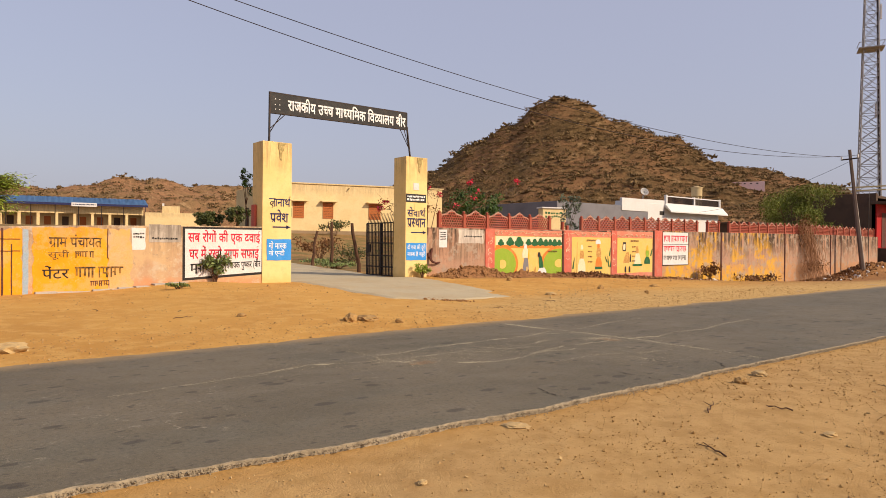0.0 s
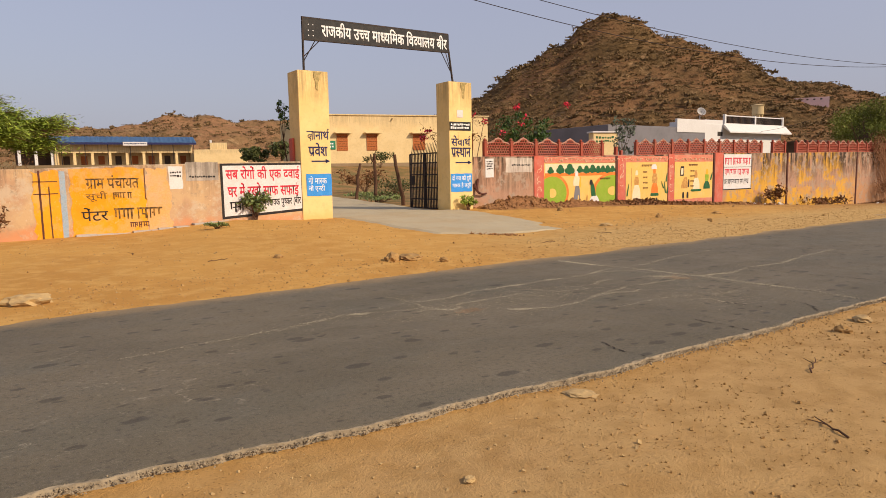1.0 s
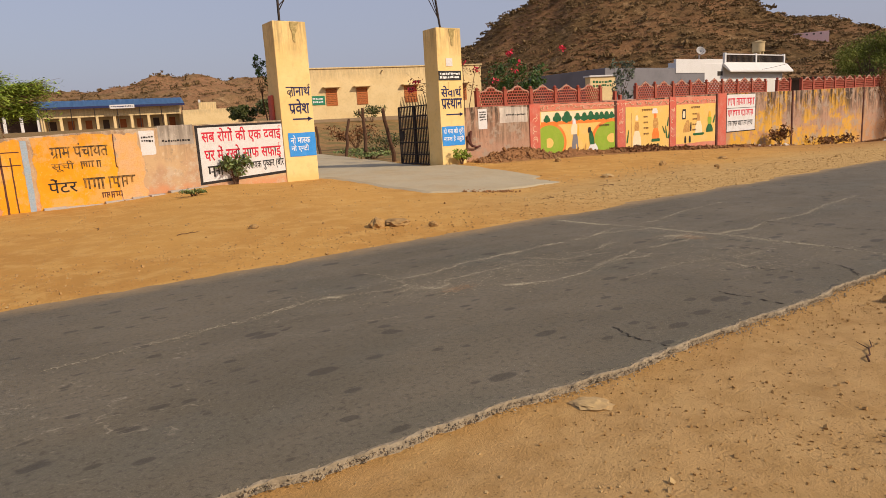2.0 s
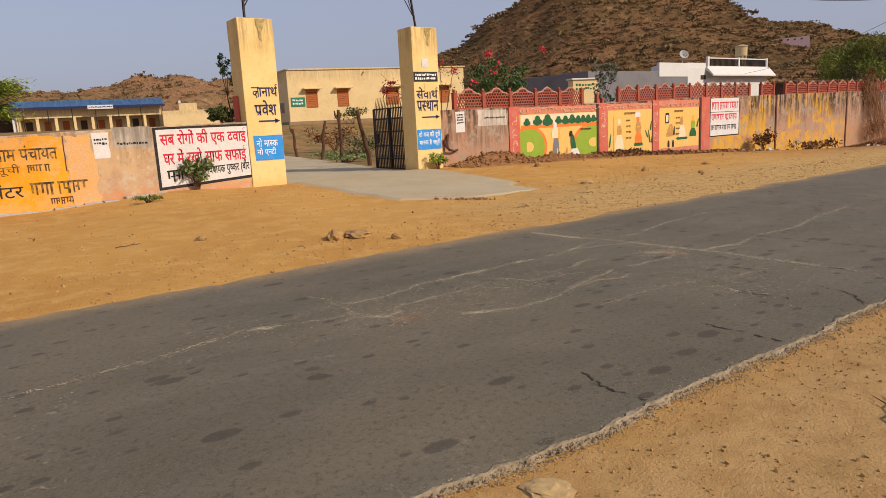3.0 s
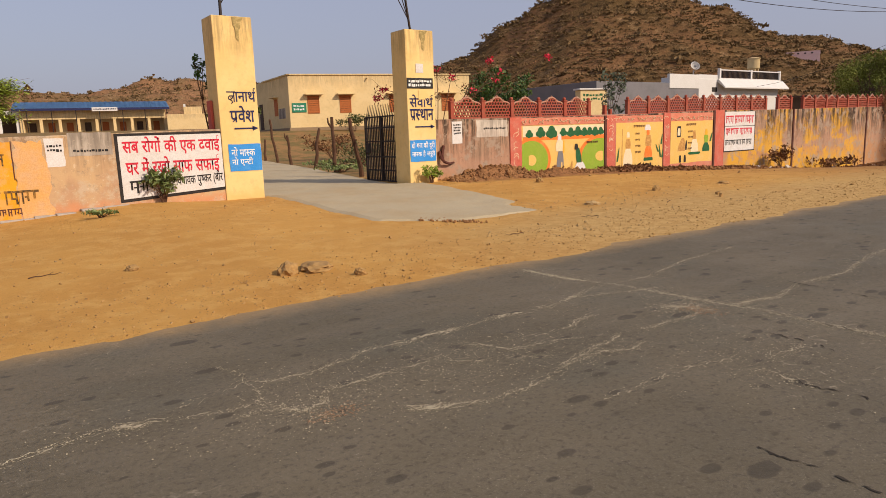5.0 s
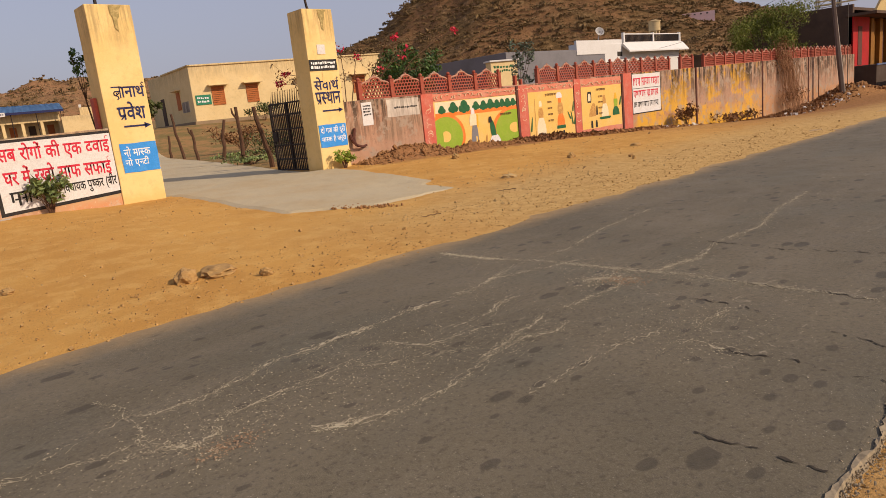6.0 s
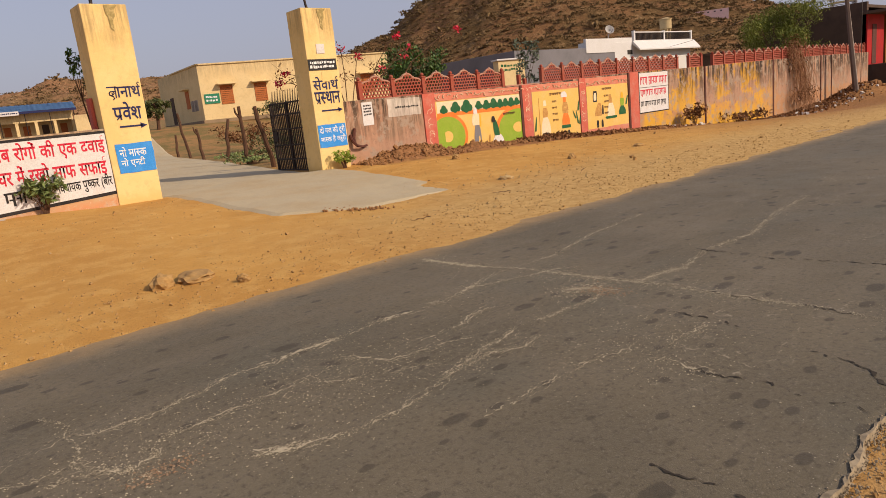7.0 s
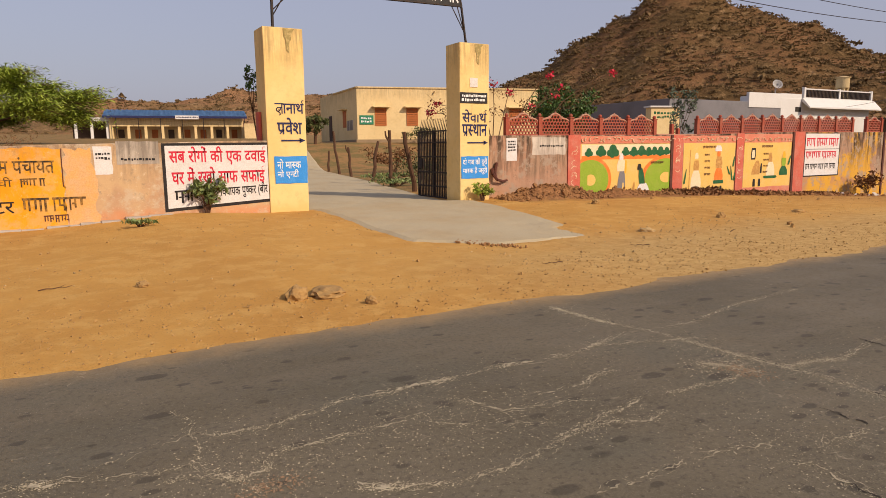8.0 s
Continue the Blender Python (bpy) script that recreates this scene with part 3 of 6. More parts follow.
def lettering(name, script, material, parent, x0, x1, z0, z1, y, bold=0.012, label="", tilt=0.0):
    """Painted letters in the box x0..x1, z0..z1 on an upright face at y. In script, | parts the pieces: ~ before a letter gives its
    half form, ^ the hook above the letter before it, / the stroke below it, _ a gap."""
    bm, at = bmesh.new(), 0.0
    for piece in script.split("|"):
        if piece == "_":
            at += 0.28
        elif piece == "^":
            stroke(bm, [(at - 0.10, 0.66), (at - 0.17, 0.76), (at - 0.12, 0.85), (at - 0.03, 0.84)], 0.055)
        elif piece == "gya":
            x = at + 0.04
            stroke(bm, [(x - 0.04, 0.62), (x + 0.62, 0.62)], 0.075)
            stroke(bm, [(x + 0.52, 0.62), (x + 0.52, 0.0)], 0.085)
            stroke(bm, [(x + 0.52, 0.36), (x + 0.16, 0.36), (x + 0.07, 0.28), (x + 0.08, 0.17), (x + 0.20, 0.11), (x + 0.30, 0.17), (x + 0.27, 0.25)], 0.07)
            stroke(bm, [(x + 0.20, 0.11), (x + 0.33, 0.05), (x + 0.38, -0.06), (x + 0.28, -0.12)], 0.06)
            stroke(bm, [(x + 0.38, 0.36), (x + 0.40, 0.24), (x + 0.34, 0.18)], 0.06)
            at += 0.64
        elif piece == "/":
            stroke(bm, [(at - 0.12, 0.22), (at - 0.40, 0.03)], 0.07)
        elif piece:
            half = piece[0] == "~"
            me = glyphs(piece[1:] if half else piece, bold)
            tmp = bmesh.new()
            tmp.from_mesh(me)
            wide = max((v.co.x for v in tmp.verts), default=0.3)
            if half:
                wide *= 0.70
                bmesh.ops.bisect_plane(tmp, geom=tmp.verts[:] + tmp.edges[:] + tmp.faces[:], plane_co=(wide, 0, 0), plane_no=(1, 0, 0), clear_outer=True)
            for v in tmp.verts:
                v.co.x += at
            tmp.to_mesh(me)
            tmp.free()
            bm.from_mesh(me)
            bpy.data.meshes.remove(me)
            at += 0.27 if piece == "ि" else wide
    lo = [min(v.co[k] for v in bm.verts) for k in (0, 1)]
    hi = [max(v.co[k] for v in bm.verts) for k in (0, 1)]
    for v in bm.verts:
        u, w = (v.co.x - lo[0]) / (hi[0] - lo[0]), (v.co.y - lo[1]) / (hi[1] - lo[1])
        v.co = (x0 + (x1 - x0) * u, y, z0 + (z1 - z0) * w + tilt * u)
    return part(name, bm, material, parent, label)


def bars(name, material, parent, x0, x1, z0, z1, y, rows, seed):
    """Rows of plain bars for writing that cannot be read."""
    r = random.Random(seed)
    h = (z1 - z0) / rows
    for k in range(rows):
        x = x0
        while x < x1 - 0.02:
            w = min(x1 - x, max(0.03, h * r.uniform(0.25, 0.75)))
            zc = z1 - (k + 0.5) * h + r.uniform(-0.06, 0.06) * h
            part(name, panel(bmesh.new(), x, x + w, zc - h * r.uniform(0.16, 0.34), zc + h * r.uniform(0.16, 0.34), y + 0.002, 0.003, min(0.02, h * 0.12), x * 3.1 + k, 5), material, parent)
            x += w + max(0.012, h * r.uniform(0.08, 0.3))


def word_bars(name, material, parent, x0, x1, z0, z1, y, seed, slope=0.0):
    """One row of writing that cannot be read: words as plain bars, a thin one on top and short uprights below."""
    r = random.Random(seed)
    h, x = z1 - z0, x0
    while x < x1 - 0.1:
        w = min(x1 - x, h * r.uniform(0.9, 2.2))
        bm = bmesh.new()
        box(bm, x, x + w, y - 0.002, y + 0.002, z1 - 0.20 * h, z1 - 0.06 * h)
        u = x + 0.06 * h
        while u < x + w - 0.05 * h:
            b = h * r.uniform(0.09, 0.15)
            low = z0 + h * r.uniform(0.0, 0.35)
            box(bm, u, min(x + w, u + b), y - 0.0016, y + 0.0016, low, z1 - 0.13 * h)
            if r.random() < 0.65 and u > x + 0.2 * h:
                mid = low + h * r.uniform(0.12, 0.4)
                box(bm, u - h * r.uniform(0.14, 0.22), u + 0.5 * b, y - 0.0013, y + 0.0013, mid, mid + 0.11 * h)
            u += b + h * r.uniform(0.14, 0.28)
        for v in bm.verts:
            v.co.z += slope * (v.co.x - x0) + 0.01 * wobble(v.co.x, v.co.z, 5, seed)
        part(name, bm, material, parent)
        x += w + h * r.uniform(0.12, 0.3)


def panel(bm, x0, x1, z0, z1, y, thick=0.006, rag=0.0, seed=0.0, n=14):
    """A thin upright plate facing -y with a slightly ragged outline."""
    pts = []
    for k in range(n):
        pts.append((x0 + (x1 - x0) * k / n, z0))
    for k in range(n):
        pts.append((x1, z0 + (z1 - z0) * k / n))
    for k in range(n):
        pts.append((x1 - (x1 - x0) * k / n, z1))
    for k in range(n):
        pts.append((x0, z1 - (z1 - z0) * k / n))
    vs = []
    for x, z in pts:
        vs.append(bm.verts.new((x + rag * wobble(x, z, 6, seed + 1), y - thick, z + rag * wobble(x, z, 6, seed + 5))))
    f = bm.faces.new(vs)
    back = bmesh.ops.extrude_face_region(bm, geom=[f])["geom"]
    for v in back:
        if isinstance(v, bmesh.types.BMVert):
            v.co.y = y
    return bm


def disc(bm, cx, cz, rx, rz, y, a0=0.0, a1=360.0, n=28):
    """A flat painted ellipse or part of one, facing -y."""
    vs = [bm.verts.new((cx + rx * math.cos(radians(a0 + (a1 - a0) * k / n)), y, cz + rz * math.sin(radians(a0 + (a1 - a0) * k / n)))) for k in range(n + (0 if a1 - a0 >= 360 else 1))]
    bm.faces.new(vs)
    return bm


# ---- pillars' writing ----
F = -0.338
lettering("lettering", "gya|ानाथ|^", LETTER_NAVY, pillar_left, -0.72, -0.04, 2.40, 2.76, F, 0.015)
lettering("lettering", "प|/|वेश", LETTER_NAVY, pillar_left, -0.68, -0.10, 1.98, 2.36, F, 0.015)
lettering("lettering", "से|वाथ|^", LETTER_NAVY, pillar_right, 4.26, 5.03, 2.30, 2.64, F, 0.014)
lettering("lettering", "प|/|~स|थान", LETTER_NAVY, pillar_right, 4.26, 5.04, 1.94, 2.26, F, 0.014)
for host, xa, xb, z in ((pillar_left, -0.60, -0.03, 1.84), (pillar_right, 4.42, 5.07, 1.77)):
    bm = bmesh.new()
    box(bm, xa, xb - 0.1, F - 0.003, F + 0.002, z - 0.018, z + 0.018)
    bm.faces.new([bm.verts.new(p) for p in ((xb - 0.14, F - 0.003, z - 0.06), (xb, F - 0.003, z), (xb - 0.14, F - 0.003, z + 0.06))])
    part("arrow", bm, LETTER_NAVY, host, "painted navy arrow")
blue = part("blue_panel", panel(bmesh.new(), -0.78, -0.01, 0.86, 1.48, F, 0.004, 0.01, 2), SKY_BLUE, pillar_left, "bright blue painted notice")
lettering("notice_text", "नो|_|मा|~स|क", LETTER_WHITE, blue, -0.72, -0.16, 1.20, 1.42, F - 0.006, 0.012)
lettering("notice_text", "नो|_|ए|~न|टी", LETTER_WHITE, blue, -0.72, -0.22, 0.97, 1.18, F - 0.006, 0.012)
blue = part("blue_panel", panel(bmesh.new(), 4.22, 5.08, 0.82, 1.41, F, 0.004, 0.01, 3), SKY_BLUE, pillar_right, "bright blue painted notice")
lettering("notice_text", "दो|_|गज|_|की|_|दूरी", LETTER_WHITE, blue, 4.27, 5.04, 1.14, 1.37, F - 0.006, 0.012)
lettering("notice_text", "मा|~स|क|_|है|_|जरूरी", LETTER_WHITE, blue, 4.27, 5.04, 0.92, 1.13, F - 0.006, 0.012)
plate = part("black_panel", panel(bmesh.new(), 4.20, 5.05, 2.80, 3.08, F, 0.006, 0.004, 4), BLACK_PAINT, pillar_right, "small black notice plate")
bars("notice_text", LETTER_WHITE, plate, 4.25, 5.0, 2.83, 3.05, F - 0.009, 2, 3)
part("paper", panel(bmesh.new(), 4.50, 4.74, 3.22, 3.46, F, 0.003, 0.008, 6), WHITE_PAINT, pillar_right, "torn white paper notice")
part("paper", panel(bmesh.new(), 4.56, 4.78, 2.50, 2.76, F, 0.003, 0.02, 7), GATE_CREAM, pillar_right, "peeled patch of paint")
part("pillar_stub", boxes((-1.0, -0.925, 0.05, 0.30, 0.2, 2.5), bevel=0.02), RED_POST, pillar_left, "red-painted iron hinge post")


# ---- name board over the gate ----
def build_name_board():
    t = thing("name_board", "black name board with white lettering over the gate", "sign")
    y = -0.05
    bm = bmesh.new()
    quad = [(-0.57, 5.24), (4.40, 5.30), (4.40, 5.86), (-0.59, 5.84)]
    vs = [bm.verts.new((x, y - 0.02, z)) for x, z in quad]
    f = bm.faces.new(vs)
    for v in bmesh.ops.extrude_face_region(bm, geom=[f])["geom"]:
        if isinstance(v, bmesh.types.BMVert):
            v.co.y = y + 0.02
    plate = part("board", bm, BLACK_PAINT, t)
    for a, b in zip(quad, quad[1:] + quad[:1]):
        part("frame_bar", rod((a[0], y, a[1]), (b[0], y, b[1]), 0.028, sides=6), IRON, t)
    part("post", rod((-0.60, y, 4.36), (-0.59, y, 5.86), 0.035, sides=6), IRON, t)
    part("post", rod((4.56, y, 4.36), (4.41, y, 5.40), 0.035, sides=6), IRON, t)
    for a, b in (((-0.60, 4.75), (-0.08, 5.25)), ((-0.60, 4.62), (-0.22, 5.24)), ((4.54, 4.60), (4.12, 5.30)), ((4.60, 4.37), (4.30, 5.29))):
        part("brace", rod((a[0], y, a[1]), (b[0], y, b[1]), 0.014, sides=5), IRON, t)
    for x in (-0.6, 4.56):
        part("base_plate", boxes((x - 0.09, x + 0.09, y - 0.09, y + 0.09, 4.355, 4.385), bevel=0.006), IRON, t)
    lettering("lettering", "राजकीय|_|उ|~च|च|_|मा|~ध|य|ि|मक|_|ि|व|~द|यालय|_|बीर", LETTER_WHITE, plate, -0.02, 4.34, 5.36, 5.80, y - 0.024, 0.02)
    for x in (-0.42, -0.28):
        for z in (5.36, 5.5, 5.66):
            part("bolt", disc(bmesh.new(), x, z, 0.016, 0.016, y - 0.0235, n=8), LETTER_WHITE, t)
    return t


build_name_board()


# ---- footing, slab edge ----
def build_footing():
    r_ = random.Random(61)
    bm = bmesh.new()
    x = -6.6
    while x < -3.3:
        w = r_.uniform(0.25, 0.6)
        z = ground_z(x, -0.5, False)
        d = r_.uniform(0.10, 0.30) * (0.6 if x < -5 else 1.0)
        box(bm, x, x + w, -0.32 - d, -0.29, z - 0.1, z + r_.uniform(0.015, 0.06), 0.012)
        x += w * r_.uniform(0.85, 1.3)
    for v in bm.verts:
        v.co += Vector((wobble(v.co.x, v.co.z, 7, 1), wobble(v.co.x, v.co.y, 7, 2), 0)) * 0.03
    tagged(part("wall_footing", bm, PALE_POLE), "broken pale cement footing along the wall", "footing", kind="structure")


build_footing()


def build_slab_edge():
    """Crumbled dark lip where the concrete has broken off."""
    r_ = random.Random(62)
    bm = bmesh.new()
    for k in range(90):
        u = r_.random()
        x, y = 0.50 + 0.55 * u + r_.gauss(0, 0.07), -6.15 - 1.05 * u + r_.gauss(0, 0.10)
        q = r_.uniform(0.010, 0.038)
        m = Matrix.LocRotScale((x, y, ground_z(x, y, False) + 0.012), Euler((r_.uniform(0, 6), r_.uniform(0, 6), r_.uniform(0, 6))), (q, q * 0.8, q * 0.6))
        bmesh.ops.create_icosphere(bm, subdivisions=1, radius=1.0, matrix=m)
    tagged(part("slab_rubble", bm, DARK_CLOD), "crumbled dark edge of the concrete slab", "rubble", kind="stuff")


build_slab_edge()


# ---- gate leaf ----
def build_gate():
    t = thing("metal_gate", "black rusty barred iron gate leaf standing open inwards", "gate")
    x, y0, y1, z0, z1 = 4.36, 0.45, 2.35, 0.24, 2.12
    for y in (y0, (y0 + y1) / 2, y1):
        part("stile", boxes((x - 0.025, x + 0.025, y - 0.025, y + 0.025, z0, z1), bevel=0.004), IRON, t)
    for z in (z0, 0.55, 0.95, 1.4, 1.8, z1):
        part("rail", boxes((x - 0.018, x + 0.018, y0, y1, z - 0.02, z + 0.02), bevel=0.004), IRON, t)
    n = 20
    bar = finish(rod((0, 0, z0), (0, 0, z1), 0.019, sides=6), "bar", IRON)
    spike = finish(tube(bmesh.new(), (0, 0, z1), (0.05, -0.05, z1 + 0.36), 0.015, 0.005, 5), "spike", IRON)
    for k in range(1, n):
        y = y0 + (y1 - y0) * k / n
        part("bar", bar, IRON, t).location = (x, y, 0)
        part("spike", spike, IRON, t).location = (x, y, 0)
    part("lock_plate", boxes((x - 0.03, x + 0.03, y1 - 0.25, y1 - 0.02, 1.05, 1.35), bevel=0.006), IRON, t)
    for z in (0.5, 1.8):
        part("hinge", rod((x, y0 - 0.08, z - 0.06), (x, y0 - 0.08, z + 0.06), 0.03, sides=8), IRON, t)
    return t


build_gate()


# ---- left wall: boards and painted patches ----
def build_slogan_board():
    t = thing("slogan_board", "white wall panel with red slogan lettering, black border", "painted sign", pose(-0.03, -0.30, 0))
    bm = bmesh.new()
    q = [(-3.14, 0.33), (-0.84, 0.46), (-0.84, 1.80), (-3.14, 1.79)]
    def slab(quad, y, d):
        vs = [bm.verts.new((x, y - d, z)) for x, z in quad]
        f = bm.faces.new(vs)
        for v in bmesh.ops.extrude_face_region(bm, geom=[f])["geom"]:
            if isinstance(v, bmesh.types.BMVert):
                v.co.y = y
    slab(q, 0.0, 0.006)
    part("border", bm, LETTER_BLACK, t, "black painted border")
    bm = bmesh.new()
    slab([(-3.075, 0.40), (-0.90, 0.525), (-0.90, 1.745), (-3.075, 1.735)], -0.006, 0.004)
    field = part("white_field", bm, WHITE_PAINT, t)
    y = -0.0125
    lettering("slogan_text", "सब|_|रोगों|_|की|_|एक|_|दवाई", LETTER_RED, field, -3.0, -0.94, 1.31, 1.72, y, 0.02, tilt=0.0)
    lettering("slogan_text", "घर|_|में|_|रखो|_|साफ|_|सफाई", LETTER_RED, field, -2.97, -0.98, 0.87, 1.28, y, 0.02, tilt=0.01)
    word_bars("name_text", LETTER_BLACK, field, -2.93, -2.05, 0.50, 0.80, y, 5, 0.04)
    lettering("slogan_text", "ि|वधायक|_|पु|~ष|कर|_|(बीर", LETTER_BLACK, field, -1.98, -0.93, 0.56, 0.88, y, 0.018, tilt=0.04)
    return t


build_slogan_board()

patch = thing("painted_notice", "worn orange painted wall notice with black lettering", "painted sign", pose(-0.03, -0.30, 0))
part("orange_field", panel(bmesh.new(), -6.62, -4.98, 0.10, 1.70, 0.0, 0.005, 0.06, 1), ORANGE, patch)
part("orange_field", panel(bmesh.new(), -4.97, -4.42, 0.22, 1.70, 0.0, 0.005, 0.12, 2), plain("thin_orange_wash", (0.74, 0.40, 0.13), (0.66, 0.42, 0.25), 2.5, 0.9, 0, 0.9), patch, "thin faded orange wash")
part("orange_field", panel(bmesh.new(), -7.35, -6.80, 0.06, 1.66, 0.0, 0.005, 0.10, 3), ORANGE, patch)
part("blue_stripe", panel(bmesh.new(), -6.82, -6.70, 0.06, 1.64, 0.0, 0.009, 0.012, 4), plain("pale_blue_stripe", (0.32, 0.42, 0.50), (0.45, 0.42, 0.38), 6, 0.88, 0, 0.8), patch, "pale blue painted stripe")
part("brown_stripe", panel(bmesh.new(), -7.24, -7.20, 0.02, 1.66, 0.0, 0.010, 0.008, 5), BROWN, patch)
part("brown_stripe", panel(bmesh.new(), -7.05, -7.025, 0.02, 1.30, 0.0, 0.010, 0.008, 6), BROWN, patch)
part("brown_stripe", panel(bmesh.new(), -7.35, -6.86, 1.40, 1.42, 0.0, 0.010, 0.006, 7), BROWN, patch)
part("brown_stripe", panel(bmesh.new(), -7.35, -6.86, 1.12, 1.14, 0.0, 0.010, 0.006, 8), BROWN, patch)
part("brown_stripe", panel(bmesh.new(), -5.0, -4.98, 0.95, 1.70, 0.0, 0.010, 0.010, 9), BROWN, patch)
NOTE_Y = -0.0095
WORN_BLACK = plain("flaking_black_lettering", (0.05, 0.035, 0.02), (0.50, 0.25, 0.05), 9, 0.85, 0, 1.0)
lettering("notice_text", "ग|/|ाम|_|पं|चायत", WORN_BLACK, patch, -6.28, -5.12, 1.22, 1.54, NOTE_Y, 0.012)
lettering("notice_text", "सूची", WORN_BLACK, patch, -6.30, -5.85, 0.92, 1.16, NOTE_Y, 0.0)
word_bars("name_text", WORN_BLACK, patch, -5.72, -5.30, 0.95, 1.14, NOTE_Y, 9)
lettering("notice_text", "पें|टर", LETTER_BLACK, patch, -6.42, -5.85, 0.46, 0.78, NOTE_Y, 0.006)
word_bars("name_text", WORN_BLACK, patch, -5.72, -4.62, 0.46, 0.76, NOTE_Y, 12)
word_bars("name_text", BROWN, patch, -5.38, -4.95, 0.24, 0.40, NOTE_Y, 14)

paper = thing("paper_poster", "torn white paper poster pasted on the wall", "poster", pose(-0.03, -0.30, 0))
sheet_ = part("sheet", panel(bmesh.new(), -4.42, -4.08, 1.16, 1.74, 0.0, 0.004, 0.025, 11), WHITE_PAINT, paper)
bars("poster_text", LETTER_BLACK, sheet_, -4.38, -4.12, 1.45, 1.62, -0.007, 2, 21)
grey = thing("weathered_notice", "weathered grey painted notice with faint black marks", "painted sign", pose(-0.03, -0.30, 0))
GREY_NOTE = streaky("weathered_grey_notice_paint", (0.46, 0.40, 0.33), (0.36, 0.31, 0.26), (0.16, 0.13, 0.10), (0.42, 0.36, 0.29), 0.7)
part("field", panel(bmesh.new(), -4.0, -3.19, 1.36, 1.83, 0.0, 0.005, 0.012, 12), GREY_NOTE, grey)
bars("notice_text", LETTER_BLACK, grey, -3.92, -3.25, 1.42, 1.50, -0.008, 1, 24)

# ---- right wall: murals, posts and notices ----
poster = thing("paper_poster", "white printed paper poster pasted on the pink wall", "poster")
sheet_ = part("sheet", panel(bmesh.new(), 5.92, 6.28, 1.26, 1.90, 0.0, 0.004, 0.01, 13), WHITE_PAINT, poster)
bars("poster_text", LETTER_BLACK, sheet_, 5.97, 6.23, 1.52, 1.84, -0.007, 4, 31)
grey2 = thing("weathered_notice", "faded whitish painted notice with grey smudges", "painted sign")
part("field", panel(bmesh.new(), 6.82, 8.06, 1.42, 1.93, 0.0, 0.005, 0.03, 14), streaky("whitish_notice_paint", (0.62, 0.55, 0.46), (0.50, 0.42, 0.35), (0.20, 0.17, 0.14), (0.55, 0.45, 0.36), 0.7), grey2)
bars("notice_text", LETTER_BLACK, grey2, 7.1, 8.0, 1.62, 1.72, -0.008, 1, 33)

PINK_BAND = plain("coral_pink_wall_band", (0.64, 0.21, 0.13), (0.62, 0.33, 0.23), 2.0, 0.88, 0, 0.8)


def wall_post(x0, x1, material, group, label):
    t = thing("wall_post", label, "wall post", group=group)
    zb = ground_z((x0 + x1) / 2, -0.1, False) - 0.4
    part("shaft", boxes((x0, x1, -0.035, 0.002, zb, right_top(x0) + 0.004), bevel=0.008), material, t)
    return t


for xa, xb in ((8.14, 8.62), (12.62, 13.10), (15.85, 16.25), (19.22, 19.85)):
    wall_post(xa, xb, RED_POST, "coral wall posts", "coral red painted wall post with white floral marks")
for x in (12.52, 19.10, 25.42, 32.95, 39.72):
    wall_post(x, x + 0.12, BROWN, "dark joint strips", "dark red-brown strip over a wall joint")
wall_post(41.5, 41.56, BROWN, "dark joint strips", "thin dark strip over a wall joint")
band = thing("painted_band", "coral pink painted band along the wall top", "painted band")
for xa, xb in ((8.64, 12.50), (13.12, 15.83), (16.27, 19.08)):
    part("band", panel(bmesh.new(), xa, xb, 1.73, right_top(xa) - 0.02, 0.0, 0.006, 0.012, xa), PINK_BAND, band)
part("band", panel(bmesh.new(), 16.27, 19.08, -0.4, 0.12, 0.0, 0.006, 0.02, 3.3), PINK_BAND, band)
# white flourishes on the coral posts
bm = bmesh.new()
r = random.Random(4)
for xc in (8.38, 12.86, 16.05):
    for k in range(9):
        z = 0.5 + r.random() * 1.2
        a = r.random() * 6
        for q in range(5):
            b0 = a + q * 0.5
            box(bm, xc + 0.10 * math.cos(b0) - 0.012, xc + 0.10 * math.cos(b0) + 0.012, -0.041, -0.036, z + 0.09 * math.sin(b0) - 0.012, z + 0.09 * math.sin(b0) + 0.012)
for k in range(58):
    xc, zc, turn = 8.7 + k * 0.18 + r.uniform(-0.04, 0.04), 1.84 + r.uniform(-0.02, 0.03), r.random() * 6
    for q in range(6):
        b0 = turn + q * 0.45
        px, pz = xc + 0.075 * math.cos(b0), zc + 0.05 * math.sin(b0)
        box(bm, px - 0.011, px + 0.011, -0.040, -0.006, pz - 0.008, pz + 0.008)
tagged(part("flourish", bm, MURAL_CREAM, band, "faint whitish floral strokes"), kind="stuff")


MURAL_TAN = plain("mural_ochre_line_paint", (0.50, 0.25, 0.07), (0.72, 0.44, 0.14), 9, 0.85, 0, 0.9)
MURAL_YELLOW_DEEP = plain("mural_deep_yellow_paint", (0.80, 0.42, 0.03), (0.75, 0.45, 0.08), 5, 0.85)


